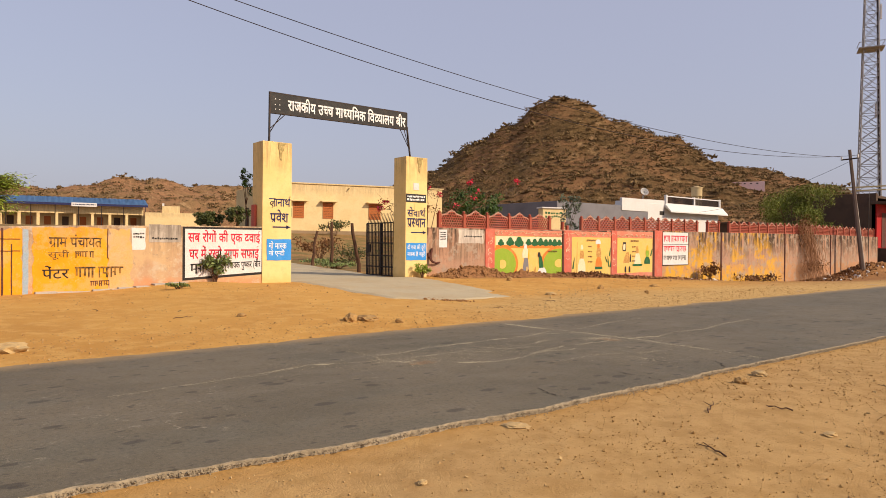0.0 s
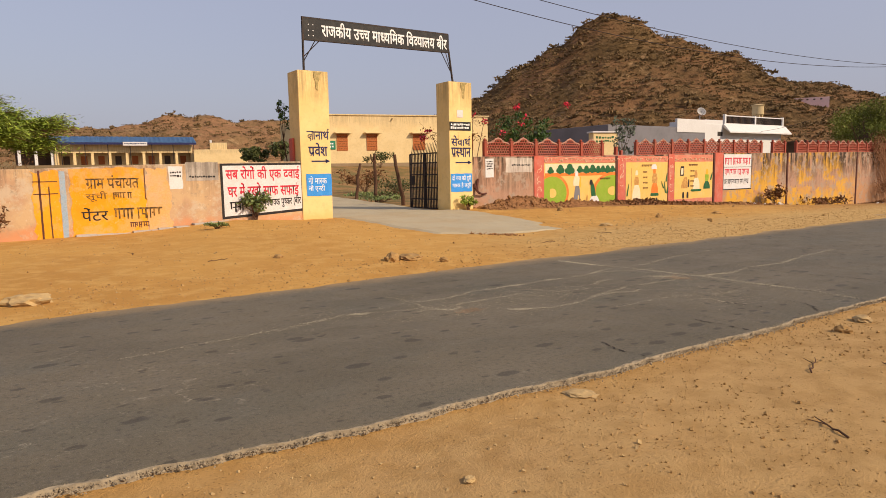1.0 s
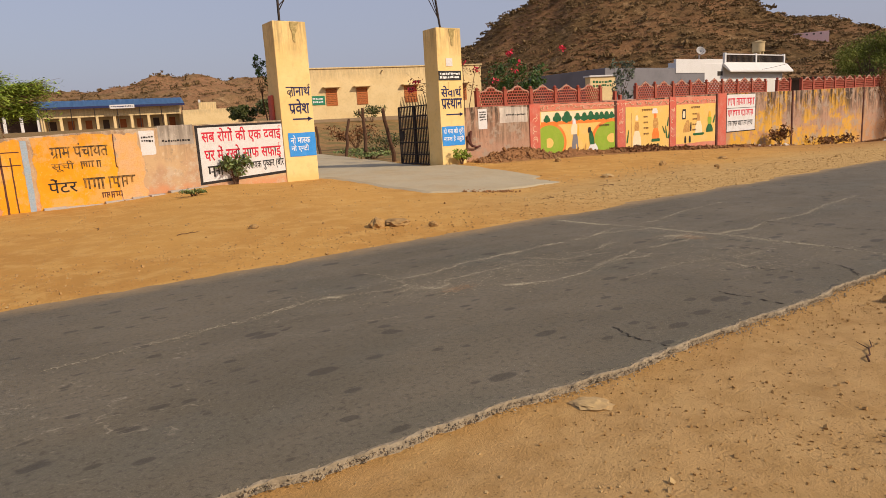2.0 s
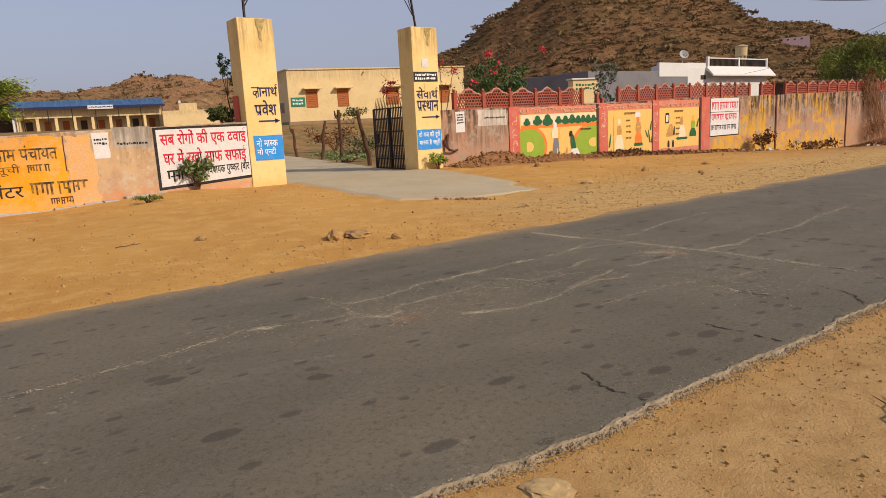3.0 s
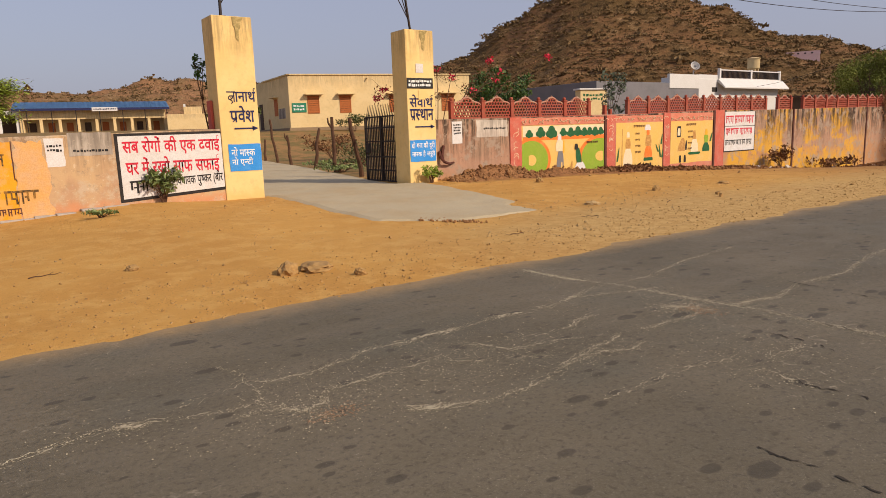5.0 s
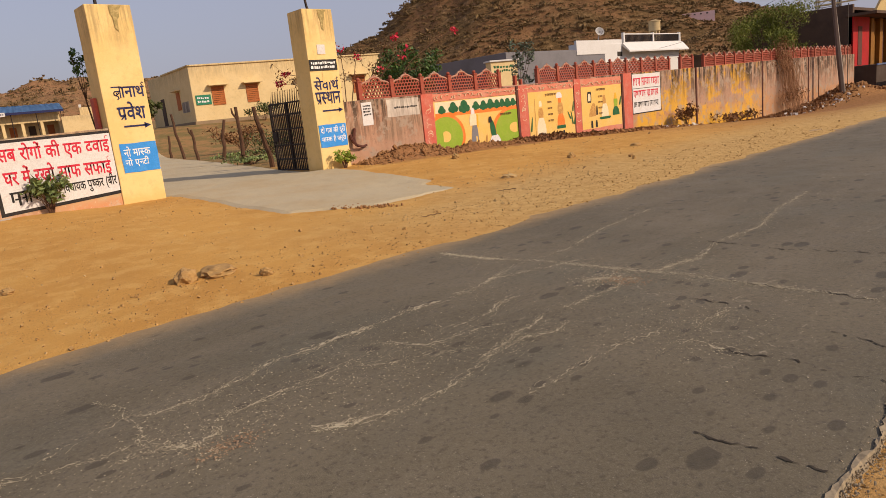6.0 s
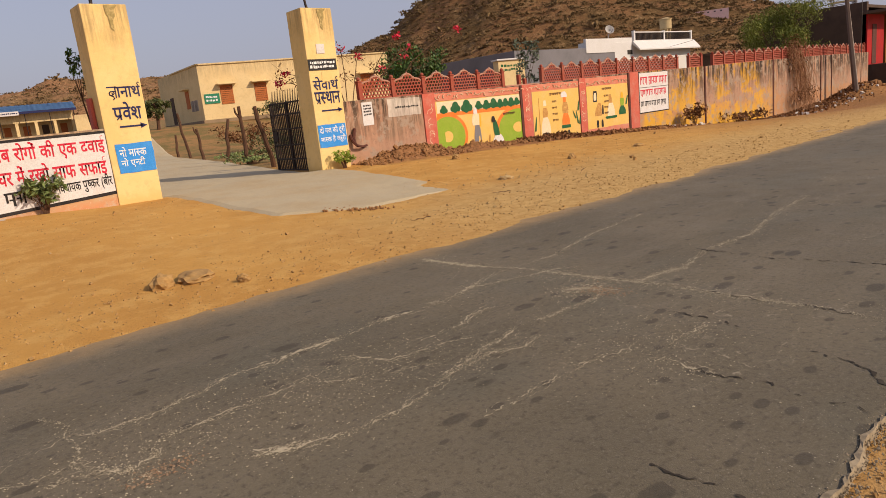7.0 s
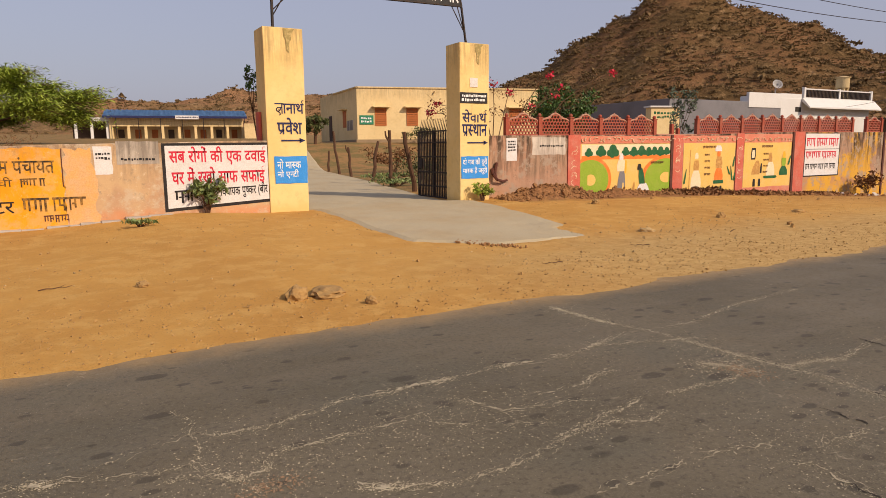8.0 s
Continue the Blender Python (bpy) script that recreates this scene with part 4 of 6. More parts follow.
def build_mural_farm():
    t = thing("wall_mural", "mural of green fields, orange bands and a row of trees", "mural", group="wall murals")
    x0, x1, zb, zt = 8.64, 12.50, -0.2, 1.72
    part("yellow_field", panel(bmesh.new(), x0, x1, zb, zt, 0.0, 0.005, 0.008, 1), MURAL_YELLOW, t)
    part("cream_sky", panel(bmesh.new(), x0 + 0.05, x1, 1.36, 1.70, -0.005, 0.004, 0.008, 2), MURAL_CREAM, t)
    part("orange_band", panel(bmesh.new(), x0 + 0.05, x1, 1.24, 1.36, -0.005, 0.004, 0.01, 3), MURAL_ORANGE, t)
    for k, (at, big) in enumerate(((0.33, 0.8), (0.83, 1.05), (1.32, 1.25), (1.86, 0.85), (2.22, 0.95), (2.56, 1.0), (2.88, 0.9), (3.14, 0.85), (3.42, 0.95), (3.70, 0.8))):
        bush = bmesh.new()
        xc = x0 + at
        for q, (dx, dz, rr) in enumerate(((-0.12, 0.03, 0.09), (0.11, 0.03, 0.10), (0, 0.12, 0.13), (-0.02, 0.02, 0.12))):
            disc(bush, xc + dx * big, 1.40 + dz * big + 0.02 * (k % 2), rr * big, rr * big * 0.95, -0.0105 - 0.0004 * q - 0.0018 * (k % 2), n=11)
        part("painted_tree", bush, MURAL_DARK_GREEN, t)
    for cx, a0, a1, rr in ((x0 + 0.42, -128, 128, 0.86), (x1 - 0.16, 62, 298, 1.12)):
        for name, mat_, k, y in (("orange_arc", MURAL_ORANGE, 1.0, -0.0065), ("green_field", MURAL_GREEN, 0.86, -0.008), ("yellow_centre", MURAL_YELLOW, 0.24, -0.0095)):
            part(name, disc(bmesh.new(), cx, 0.62, rr * k, 0.72 * k, y, a0, a1), mat_, t)
    for k, (cx, foot, w0, w1, h, lean, m) in enumerate(((10.33, 0.12, 0.30, 0.20, 0.74, 0.04, GREY_WALL), (10.42, 0.10, 0.06, 0.05, 0.40, 0.0, MURAL_YELLOW), (10.33, 0.86, 0.34, 0.24, 0.36, 0.0, MURAL_CREAM), (10.50, 0.80, 0.08, 0.05, 0.40, 0.02, MURAL_YELLOW_DEEP),
                                                 (10.32, 1.22, 0.16, 0.10, 0.20, 0.0, WHITE_PAINT), (11.30, 0.10, 0.52, 0.26, 0.36, 0.0, WHITE_PAINT), (11.26, 0.44, 0.24, 0.14, 0.50, -0.08, MURAL_DARK_GREEN), (11.12, 0.88, 0.16, 0.10, 0.20, 0.0, LETTER_BLACK),
                                                 (10.86, 0.08, 0.10, 0.04, 0.42, 0.05, MURAL_TAN), (10.98, 0.02, 0.60, 0.20, 0.16, 0.0, MURAL_YELLOW_DEEP))):
        part("painted_shape", blade(bmesh.new(), cx, foot, w0, w1, h, -0.0125 - 0.0006 * k, lean), m, t)
    word_bars("mural_text", BROWN, t, 11.62, 12.2, 1.06, 1.15, -0.019, 6)
    return t


def blade(bm, cx, cz, w0, w1, h, y, lean=0.0):
    """A flat painted tapering shape, w0 wide below and w1 above, with bowed sides."""
    left = [(-w0 / 2 * (1 - u) - w1 / 2 * u - 0.12 * w0 * math.sin(math.pi * u), u) for u in (0, 0.25, 0.5, 0.75, 1)]
    ring = [(cx + p + lean * u, cz + h * u) for p, u in left] + [(cx - p + lean * u, cz + h * u) for p, u in left[::-1]]
    bm.faces.new([bm.verts.new((x, y, z)) for x, z in ring])
    return bm


def build_mural_two(x0, x1, seed):
    t = thing("wall_mural", "yellow mural panel with simple painted shapes and dark leaves", "mural", group="wall murals")
    part("yellow_field", panel(bmesh.new(), x0 + 0.02, x1 - 0.02, -0.25, 1.74, 0.0, 0.005, 0.008, seed), MURAL_YELLOW, t)
    w = x1 - x0
    # across, foot, width below, width above, height, lean, paint
    if seed < 50:
        rows = ((0.25, 0.22, 0.50, 0.20, 0.62, 0.0, MURAL_CREAM), (0.24, 0.10, 0.34, 0.26, 0.16, 0.0, LETTER_BLACK), (0.25, 0.80, 0.26, 0.20, 0.34, 0.0, MURAL_TAN), (0.25, 1.20, 0.16, 0.10, 0.20, 0.0, MURAL_CREAM),
                (0.125, 0.22, 0.035, 0.035, 1.28, 0.02, MURAL_TAN), (0.68, 0.32, 0.52, 0.26, 0.20, 0.0, MURAL_DARK_GREEN), (0.68, 0.44, 0.44, 0.18, 0.46, 0.0, MURAL_ORANGE), (0.68, 0.86, 0.32, 0.22, 0.40, 0.0, MURAL_TAN),
                (0.67, 1.26, 0.14, 0.14, 0.18, 0.0, MURAL_ORANGE), (0.66, 1.44, 0.34, 0.18, 0.20, 0.0, WHITE_PAINT), (0.64, 0.10, 0.10, 0.08, 0.14, 0.0, LETTER_BLACK), (0.73, 0.10, 0.10, 0.08, 0.14, 0.0, LETTER_BLACK))
        leaves = ((0.95, 0.42, -0.10, 0.50), (0.90, 0.62, -0.16, 0.30), (0.96, 0.90, 0.06, 0.36), (0.985, 0.40, 0.05, 0.30), (0.03, 0.36, 0.10, 0.50))
    else:
        rows = ((0.19, 1.12, 0.24, 0.22, 0.42, 0.02, LETTER_BLACK), (0.19, 1.18, 0.15, 0.13, 0.28, 0.02, MURAL_CREAM), (0.25, 0.58, 0.46, 0.14, 0.50, 0.10, MURAL_TAN), (0.36, 0.62, 0.10, 0.06, 0.36, 0.02, LETTER_BLACK),
                (0.23, 0.14, 0.13, 0.09, 0.28, 0.0, LETTER_BLACK), (0.34, 0.14, 0.13, 0.09, 0.28, 0.0, LETTER_BLACK), (0.56, 0.50, 0.48, 0.24, 0.52, 0.0, MURAL_CREAM), (0.55, 1.02, 0.20, 0.12, 0.34, 0.0, MURAL_TAN),
                (0.56, 0.42, 0.62, 0.70, 0.10, 0.0, MURAL_DARK_GREEN), (0.84, 0.52, 0.48, 0.20, 0.34, 0.0, MURAL_DARK_GREEN), (0.84, 0.86, 0.20, 0.26, 0.30, 0.0, MURAL_GREEN), (0.84, 1.16, 0.16, 0.10, 0.24, 0.0, MURAL_YELLOW_DEEP), (0.94, 0.90, 0.10, 0.05, 0.34, 0.12, MURAL_DARK_GREEN))
        leaves = ()
    for k, (a, foot, w0, w1, h, lean, m) in enumerate(rows):
        part("painted_shape", blade(bmesh.new(), x0 + a * w, foot, w0, w1, h, -0.0068 - 0.0006 * k, lean), m, t)
    for k, (a, foot, lean, h) in enumerate(leaves):
        part("painted_leaf", blade(bmesh.new(), x0 + a * w, foot, 0.08, 0.02, h, -0.0150 - 0.0005 * k, lean), MURAL_DARK_GREEN, t)
    for k in range(4):
        word_bars("mural_text", BROWN, t, x0 + 0.40 * w, x0 + 0.53 * w, 0.62 + 0.22 * k, 0.70 + 0.22 * k, -0.0185, seed + k)
    word_bars("mural_text", BROWN, t, x0 + 0.36 * w, x0 + 0.60 * w, 1.54, 1.64, -0.0185, seed + 9)
    return t


build_mural_farm()
build_mural_two(13.14, 15.83, 40)
build_mural_two(16.29, 19.08, 60)

board = thing("slogan_board", "white hanging notice with red and black lettering", "painted sign")
field = part("white_field", panel(bmesh.new(), 19.90, 22.22, 0.42, 2.06, -0.002, 0.008, 0.015, 44), WHITE_PAINT, board)
for za, zb, m in ((1.56, 1.92, LETTER_RED), (1.08, 1.40, LETTER_RED), (0.66, 0.92, LETTER_BLACK)):
    word_bars("notice_text", m, field, 20.0, 22.12, za, zb, -0.013, int(za * 100))
part("rule", boxes((19.92, 22.2, -0.014, -0.009, 1.455, 1.475)), LETTER_BLACK, field)
for xa, xb, za, zb in ((19.89, 19.93, 0.42, 2.06), (22.19, 22.23, 0.42, 2.06), (19.9, 22.22, 0.41, 0.45)):
    part("border", boxes((xa, xb, -0.014, -0.003, za, zb)), LETTER_BLACK, field)
hook = thing("wall_bracket", "rusty brown curved iron bracket fixed to the wall", "bracket")
part("arm", chain(bmesh.new(), [(5.42, -0.02, 1.05), (5.40, -0.10, 0.9), (5.50, -0.16, 0.75), (5.72, -0.12, 0.70), (5.9, -0.06, 0.72)], 0.05, 0.03), BROWN, hook)
part("arm", chain(bmesh.new(), [(5.55, -0.06, 1.22), (5.46, -0.1, 0.95), (5.46, -0.12, 0.8)], 0.04, 0.05), BROWN, hook)


# ---- balustrade on the right wall ----
def lattice_mesh(width):
    """One cement screen: honeycomb lattice under a three-lobed arch."""
    bm = bmesh.new()
    def top(u):
        k = abs(u - 0.5)
        return 0.40 + 0.11 * math.sqrt(max(0.0, 1 - (k / 0.5) ** 2)) + 0.11 * math.sqrt(max(0.0, 1 - (k / 0.20) ** 2))
    box(bm, 0, width, -0.03, 0.03, 0, 0.05)
    n = 20
    for k in range(n):
        u0, u1 = k / n, (k + 1) / n
        tube(bm, (u0 * width, 0, top(u0)), (u1 * width, 0, top(u1)), 0.030, sides=6)
    for u in (0.5, 0.27, 0.73):
        bmesh.ops.create_uvsphere(bm, u_segments=7, v_segments=5, radius=0.034, matrix=Matrix.Translation((u * width, 0, top(u) + 0.03)))
    for f in bm.faces:
        f.material_index = 1 if f.calc_center_median().z > 0.1 else 0
    a = 0.062
    dx, dz = a * math.sqrt(3), a * 1.5
    for j in range(8):
        for i in range(12):
            cx, cz = (i + 0.5 * (j % 2)) * dx, 0.06 + j * dz
            for q in (0, 1, 2):
                t0, t1 = radians(90 + 60 * q), radians(150 + 60 * q)
                p, s = (cx + a * math.cos(t0), cz + a * math.sin(t0)), (cx + a * math.cos(t1), cz + a * math.sin(t1))
                mx, mz = (p[0] + s[0]) / 2, (p[1] + s[1]) / 2
                if 0 < mx < width and 0.03 < mz < top(mx / width) - 0.01:
                    d = Vector((s[0] - p[0], s[1] - p[1])).normalized()
                    nx, nz = -d.y * 0.016, d.x * 0.016
                    vs = [bm.verts.new((x, y, z)) for y in (-0.02, 0.02) for x, z in ((p[0] + nx, p[1] + nz), (p[0] - nx, p[1] - nz), (s[0] - nx, s[1] - nz), (s[0] + nx, s[1] + nz))]
                    bm.faces.new((vs[0], vs[1], vs[2], vs[3]))
                    bm.faces.new((vs[4], vs[7], vs[6], vs[5]))
                    bm.faces.new((vs[0], vs[3], vs[7], vs[4]))
                    bm.faces.new((vs[1], vs[5], vs[6], vs[2]))
    return finish(bm, "screen", [JALI_RED, JALI_TOP])


def post_mesh():
    bm = bmesh.new()
    box(bm, -0.065, 0.065, -0.065, 0.065, -0.01, 0.52, 0.008)
    box(bm, -0.08, 0.08, -0.08, 0.08, 0.52, 0.56, 0.008)
    bmesh.ops.create_uvsphere(bm, u_segments=8, v_segments=6, radius=0.06, matrix=Matrix.Translation((0, 0, 0.61)))
    return finish(bm, "post", JALI_RED)


SCREEN, POST = lattice_mesh(1.0), post_mesh()


def build_balustrade(x0, x1, count, skip=()):
    t = thing("balustrade", "brick-red cement lattice balustrade along the wall top", "balustrade", group="lattice balustrades")
    d = (x1 - x0) / count
    for k in range(count + 1):
        x = x0 + d * k
        p = part("post", POST, JALI_RED, t)
        p.location = (x, 0.12, right_top(x))
        p.scale = (1, 1, 0.95 + 0.08 * wobble(x, 0, 3, 2))
        if k < count and k not in skip:
            s = part("screen", SCREEN, JALI_RED, t)
            s.location = (x + 0.06, 0.12, right_top(x + 0.5))
            s.scale = (d - 0.12, 1, 1.0 + 0.06 * wobble(x, 0, 2, 8))
    return t


build_balustrade(6.0, 11.85, 5)
build_balustrade(13.91, 23.2, 8)
build_balustrade(24.25, 47.8, 21, skip=(1,))
stub = thing("broken_post", "broken red stumps of the balustrade", "wall post")
part("stump", boxes((12.62, 12.74, 0.06, 0.18, 1.97, 2.36), bevel=0.02), JALI_RED, stub)
part("stump", boxes((12.92, 13.02, 0.06, 0.18, 1.97, 2.22), bevel=0.02), JALI_RED, stub)
part("sill", boxes((11.95, 13.85, 0.05, 0.2, 1.96, 2.03), bevel=0.01), JALI_TOP, stub)


# ---- buildings ----
def window(parent, u0, u1, z0, z1, shutter, hood=None):
    """A shuttered window in the front face (local y = 0) of a building, with its frame, slats and concrete hood."""
    w = part("window", boxes((u0 - 0.06, u0, -0.05, 0.06, z0 - 0.06, z1 + 0.06), (u1, u1 + 0.06, -0.05, 0.06, z0 - 0.06, z1 + 0.06), (u0, u1, -0.05, 0.06, z1, z1 + 0.06), (u0, u1, -0.05, 0.06, z0 - 0.06, z0)), shutter, parent)
    n = 9
    for k in range(n):
        za = z0 + (z1 - z0) * k / n
        part("slat", boxes((u0, u1, -0.035, 0.0, za + 0.015, za + (z1 - z0) / n - 0.015)), shutter, w)
    part("backing", boxes((u0, u1, 0.0, 0.03, z0, z1)), DARK_HOLE, w)
    if hood:
        part("hood", boxes((u0 - 0.35, u1 + 0.35, -0.55, 0.0, z1 + 0.12, z1 + 0.22), bevel=0.02), hood, parent)
    return w


def build_classroom():
    yaw = math.degrees(math.atan2(-0.259, 0.966))
    t = thing("school_building", "pale yellow flat-roofed school building with orange shutters", "building", pose(18.0, 39.8, 0, 0, 0, yaw))
    part("wall", boxes((0, 17, 0, 13, 0.5, 7.08), bevel=0.04), HOUSE_CREAM, t)
    part("parapet", boxes((-0.1, 17.1, -0.1, 0.15, 7.0, 7.12), (-0.1, 0.15, -0.1, 8, 7.0, 7.12), bevel=0.02), HOUSE_CREAM, t)
    part("plinth", boxes((-0.15, 17.2, -0.18, 13.1, 0.4, 2.55), bevel=0.02), plain("grey_brown_plinth", (0.34, 0.24, 0.14), (0.25, 0.17, 0.10), 1.5, 0.93), t)
    for a, b in ((1.65, 2.55), (4.5, 5.4), (9.1, 10.2), (14.2, 15.3)):
        window(t, a, b, 3.8, 5.2, SHUTTER, HOUSE_CREAM)
    plate = part("sign_plate", boxes((0.22, 1.45, -0.05, 0.0, 3.85, 4.65), bevel=0.01), SIGN_GREEN, t, "green painted notice plate")
    bars("sign_text", LETTER_WHITE, plate, 0.35, 1.3, 3.98, 4.52, -0.053, 2, 8)
    part("door", boxes((-0.05, 0.02, 8.4, 9.5, 2.5, 5.0), bevel=0.02), DARK_BRICK, t, "dark wooden side door")
    part("side_window", boxes((-0.05, 0.02, 3.4, 4.4, 3.7, 5.2), bevel=0.02), SHUTTER, t)
    part("side_hood", boxes((-0.5, 0.0, 3.1, 4.7, 5.3, 5.4), bevel=0.02), HOUSE_CREAM, t)
    part("side_patch", boxes((-0.012, 0.0, 1.2, 3.2, 3.4, 4.3)), GREY_NOTE, t)
    part("drain_spout", rod((7.0, -0.3, 6.7), (7.0, 0.1, 6.75), 0.06), HOUSE_CREAM, t)
    # the plan is not square: its end wall runs askew
    for ob in t.children:
        for v in ob.data.vertices:
            v.co.x -= 0.16 * v.co.y
    return t


build_classroom()


def build_blue_roof_school():
    yaw = math.degrees(math.atan2(-3.8, 24.6))
    t = thing("veranda_block", "long cream school block with blue sheet roof and verandah", "building", pose(4.0, 124.1, 0, 0, 0, yaw))
    L = 23.6
    part("back_wall", boxes((0, L, 3.0, 3.3, 2.5, 8.3)), HOUSE_CREAM, t)
    part("end_wall", boxes((0, 0.3, 0.3, 3.0, 2.5, 8.3)), HOUSE_CREAM, t)
    part("end_wall", boxes((L - 0.3, L, 0.3, 3.0, 2.5, 8.3)), HOUSE_CREAM, t)
    part("beam", boxes((-0.3, L, 0, 0.3, 6.5, 8.1), bevel=0.03), HOUSE_CREAM, t)
    part("floor", boxes((0, L, -0.4, 3, 2.2, 3.4)), CONCRETE, t)
    n = 8
    for k in range(n + 1):
        x = L * k / n
        part("column", boxes((x - 0.25, x + 0.25, 0.0, 0.35, 3.4, 6.5), bevel=0.03), HOUSE_CREAM, t)
        if k < n:
            part("door" if k % 2 else "window", boxes((x + 0.9, x + 2.0, 2.94, 3.0, 3.4 if k % 2 else 4.4, 6.0)), SHUTTER if k % 3 else DARK_BRICK, t)
    bm = bmesh.new()
    m = 60
    for k in range(m + 1):
        x = -1.2 + (L + 1.9) * k / m
        dz = 0.06 if k % 2 else 0.0
        bm.verts.new((x, -1.6, 8.35 + dz))
        bm.verts.new((x, 3.8, 9.75 + dz))
    bm.verts.ensure_lookup_table()
    for k in range(m):
        bm.faces.new([bm.verts[i] for i in (2 * k, 2 * k + 2, 2 * k + 3, 2 * k + 1)])
    bmesh.ops.solidify(bm, geom=bm.faces[:], thickness=0.05)
    part("roof", bm, BLUE_SHEET, t, "blue corrugated roof sheets")
    part("fascia", boxes((-1.2, L + 0.7, -1.6, -1.5, 8.0, 8.4)), LETTER_NAVY, t)
    for k in range(7):
        x = 1 + k * 3.8
        part("roof_post", rod((x, -1.4, 3.0), (x, -1.4, 8.4), 0.07), IRON, t)
    plate = part("name_plate", boxes((11.2, 15.4, -1.72, -1.62, 7.8, 8.5), bevel=0.02), WHITE_PAINT, t, "white name plate")
    bars("plate_text", LETTER_NAVY, plate, 11.4, 15.2, 7.95, 8.35, -1.725, 1, 2)
    t2 = thing("pavilion", "small white open pavilion beside the school block", "building", pose(-2.2, 124.6, 0))
    part("roof", boxes((0, 6.0, -0.5, 4, 7.4, 8.1), bevel=0.05), HOUSE_WHITE, t2)
    for x in (0.2, 2.8, 5.4):
        part("column", boxes((x, x + 0.5, 0, 0.5, 3, 7.4), bevel=0.03), HOUSE_WHITE, t2)
    part("back_wall", boxes((0, 6, 3.5, 3.8, 3, 7.4)), DARK_BRICK, t2)
    t3 = thing("small_building", "small cream flat-roofed block with a raised room", "building", pose(26.6, 116.6, 0, 0, 0, -17))
    part("wall", boxes((0, 10, 0, 6, 2, 6.95), bevel=0.04), HOUSE_CREAM, t3)
    part("room", boxes((3.0, 6.2, 1, 5, 6.9, 8.3), bevel=0.04), HOUSE_CREAM, t3)
    part("parapet_post", boxes((3.0, 3.4, 0.9, 1.3, 8.3, 8.8)), HOUSE_WHITE, t3)


build_blue_roof_school()


def build_white_house():
    t = thing("white_house", "white and grey flat-roofed house with railed roof terrace", "house", pose(0, 20, 0))
    part("grey_wall", boxes((34.8, 48.2, 0.0, 9, -1, 5.2), bevel=0.03), GREY_WALL, t, "bare grey cement side wall")
    part("parapet", boxes((43.9, 48.2, -0.06, 0.2, 4.75, 5.95), bevel=0.03), HOUSE_WHITE, t)
    part("white_wall", boxes((48.2, 61.6, 0.0, 9, -1, 5.62), bevel=0.03), HOUSE_WHITE, t)
    part("stair_room", boxes((48.25, 51.2, 0.05, 4, 5.0, 6.0), bevel=0.03), HOUSE_WHITE, t)
    bm = bmesh.new()
    prof = [(-0.8, 4.78), (-0.8, 4.9), (-0.1, 5.66), (0.0, 5.4)]
    a = [bm.verts.new((51.0, y, z)) for y, z in prof]
    b = [bm.verts.new((62.2, y, z)) for y, z in prof]
    for k in range(4):
        bm.faces.new((a[k], b[k], b[(k + 1) % 4], a[(k + 1) % 4]))
    bm.faces.new(a[::-1]), bm.faces.new(b)
    part("sunshade", bm, HOUSE_WHITE, t)
    part("rail_cap", boxes((51.2, 61.8, -0.1, 0.1, 6.40, 6.5), bevel=0.02), HOUSE_WHITE, t)
    part("rail_base", boxes((51.2, 61.8, -0.1, 0.1, 5.58, 5.74), bevel=0.02), HOUSE_WHITE, t)
    for x in (51.3, 56.5, 61.7):
        part("rail_post", boxes((x - 0.12, x + 0.12, -0.12, 0.12, 5.5, 6.58), bevel=0.02), HOUSE_WHITE, t)
    bar = finish(boxes((-0.04, 0.04, -0.03, 0.03, 5.72, 6.42)), "baluster", IRON)
    for k in range(50):
        part("baluster", bar, IRON, t).location = (51.42 + k * 0.205, 0, 0)
    part("opening", boxes((50.2, 51.0, -0.02, 0.3, 4.5, 4.9)), DARK_HOLE, t)
    d = thing("satellite_dish", "white satellite dish on a short mast", "satellite dish", pose(47.9, 20.4, 5.6))
    part("mast", rod((0, 0, 0), (0, 0, 0.8), 0.05), STEEL, d)
    bm = bmesh.new()
    rings = [[bm.verts.new((0.42 * q * math.cos(a_), -0.2 * q * q, 0.42 * q * math.sin(a_))) for a_ in [2 * math.pi * i / 20 for i in range(20)]] for q in (0.1, 0.5, 0.8, 1.0)]
    for p, q in zip(rings, rings[1:]):
        for i in range(20):
            bm.faces.new((p[i], p[(i + 1) % 20], q[(i + 1) % 20], q[i]))
    bm.faces.new(rings[0])
    bmesh.ops.solidify(bm, geom=bm.faces[:], thickness=0.02)
    ob = part("bowl", bm, HOUSE_WHITE, d, smooth=True)
    ob.matrix_local = pose(0, -0.1, 1.05, -28, 0, -30)
    part("feed_arm", rod((0, -0.1, 0.65), (-0.2, -0.65, 1.1), 0.02), STEEL, d)
    w = thing("water_tank", "ochre cement water tank on short legs", "water tank", pose(62.2, 23, 6.35))
    bm = rod((0, 0, 0.8), (0, 0, 1.75), 0.6, sides=24)
    tube(bm, (0, 0, 1.75), (0, 0, 1.82), 0.68, sides=24)
    tube(bm, (0, 0, 1.82), (0, 0, 1.95), 0.62, 0.2, 24)
    part("drum", bm, TANK, w)
    for a_ in range(4):
        x, y = 0.42 * math.cos(a_ * 1.57 + 0.78), 0.42 * math.sin(a_ * 1.57 + 0.78)
        part("leg", boxes((x - 0.1, x + 0.1, y - 0.1, y + 0.1, -1.6, 0.8)), TANK, w)
    s = thing("roof_shed", "low dark sheet roof beside the white house", "shed", pose(62.5, 17, 0))
    part("roof", boxes((0, 12, 0, 5, 3.9, 4.1), bevel=0.03), DARK_BRICK, s)
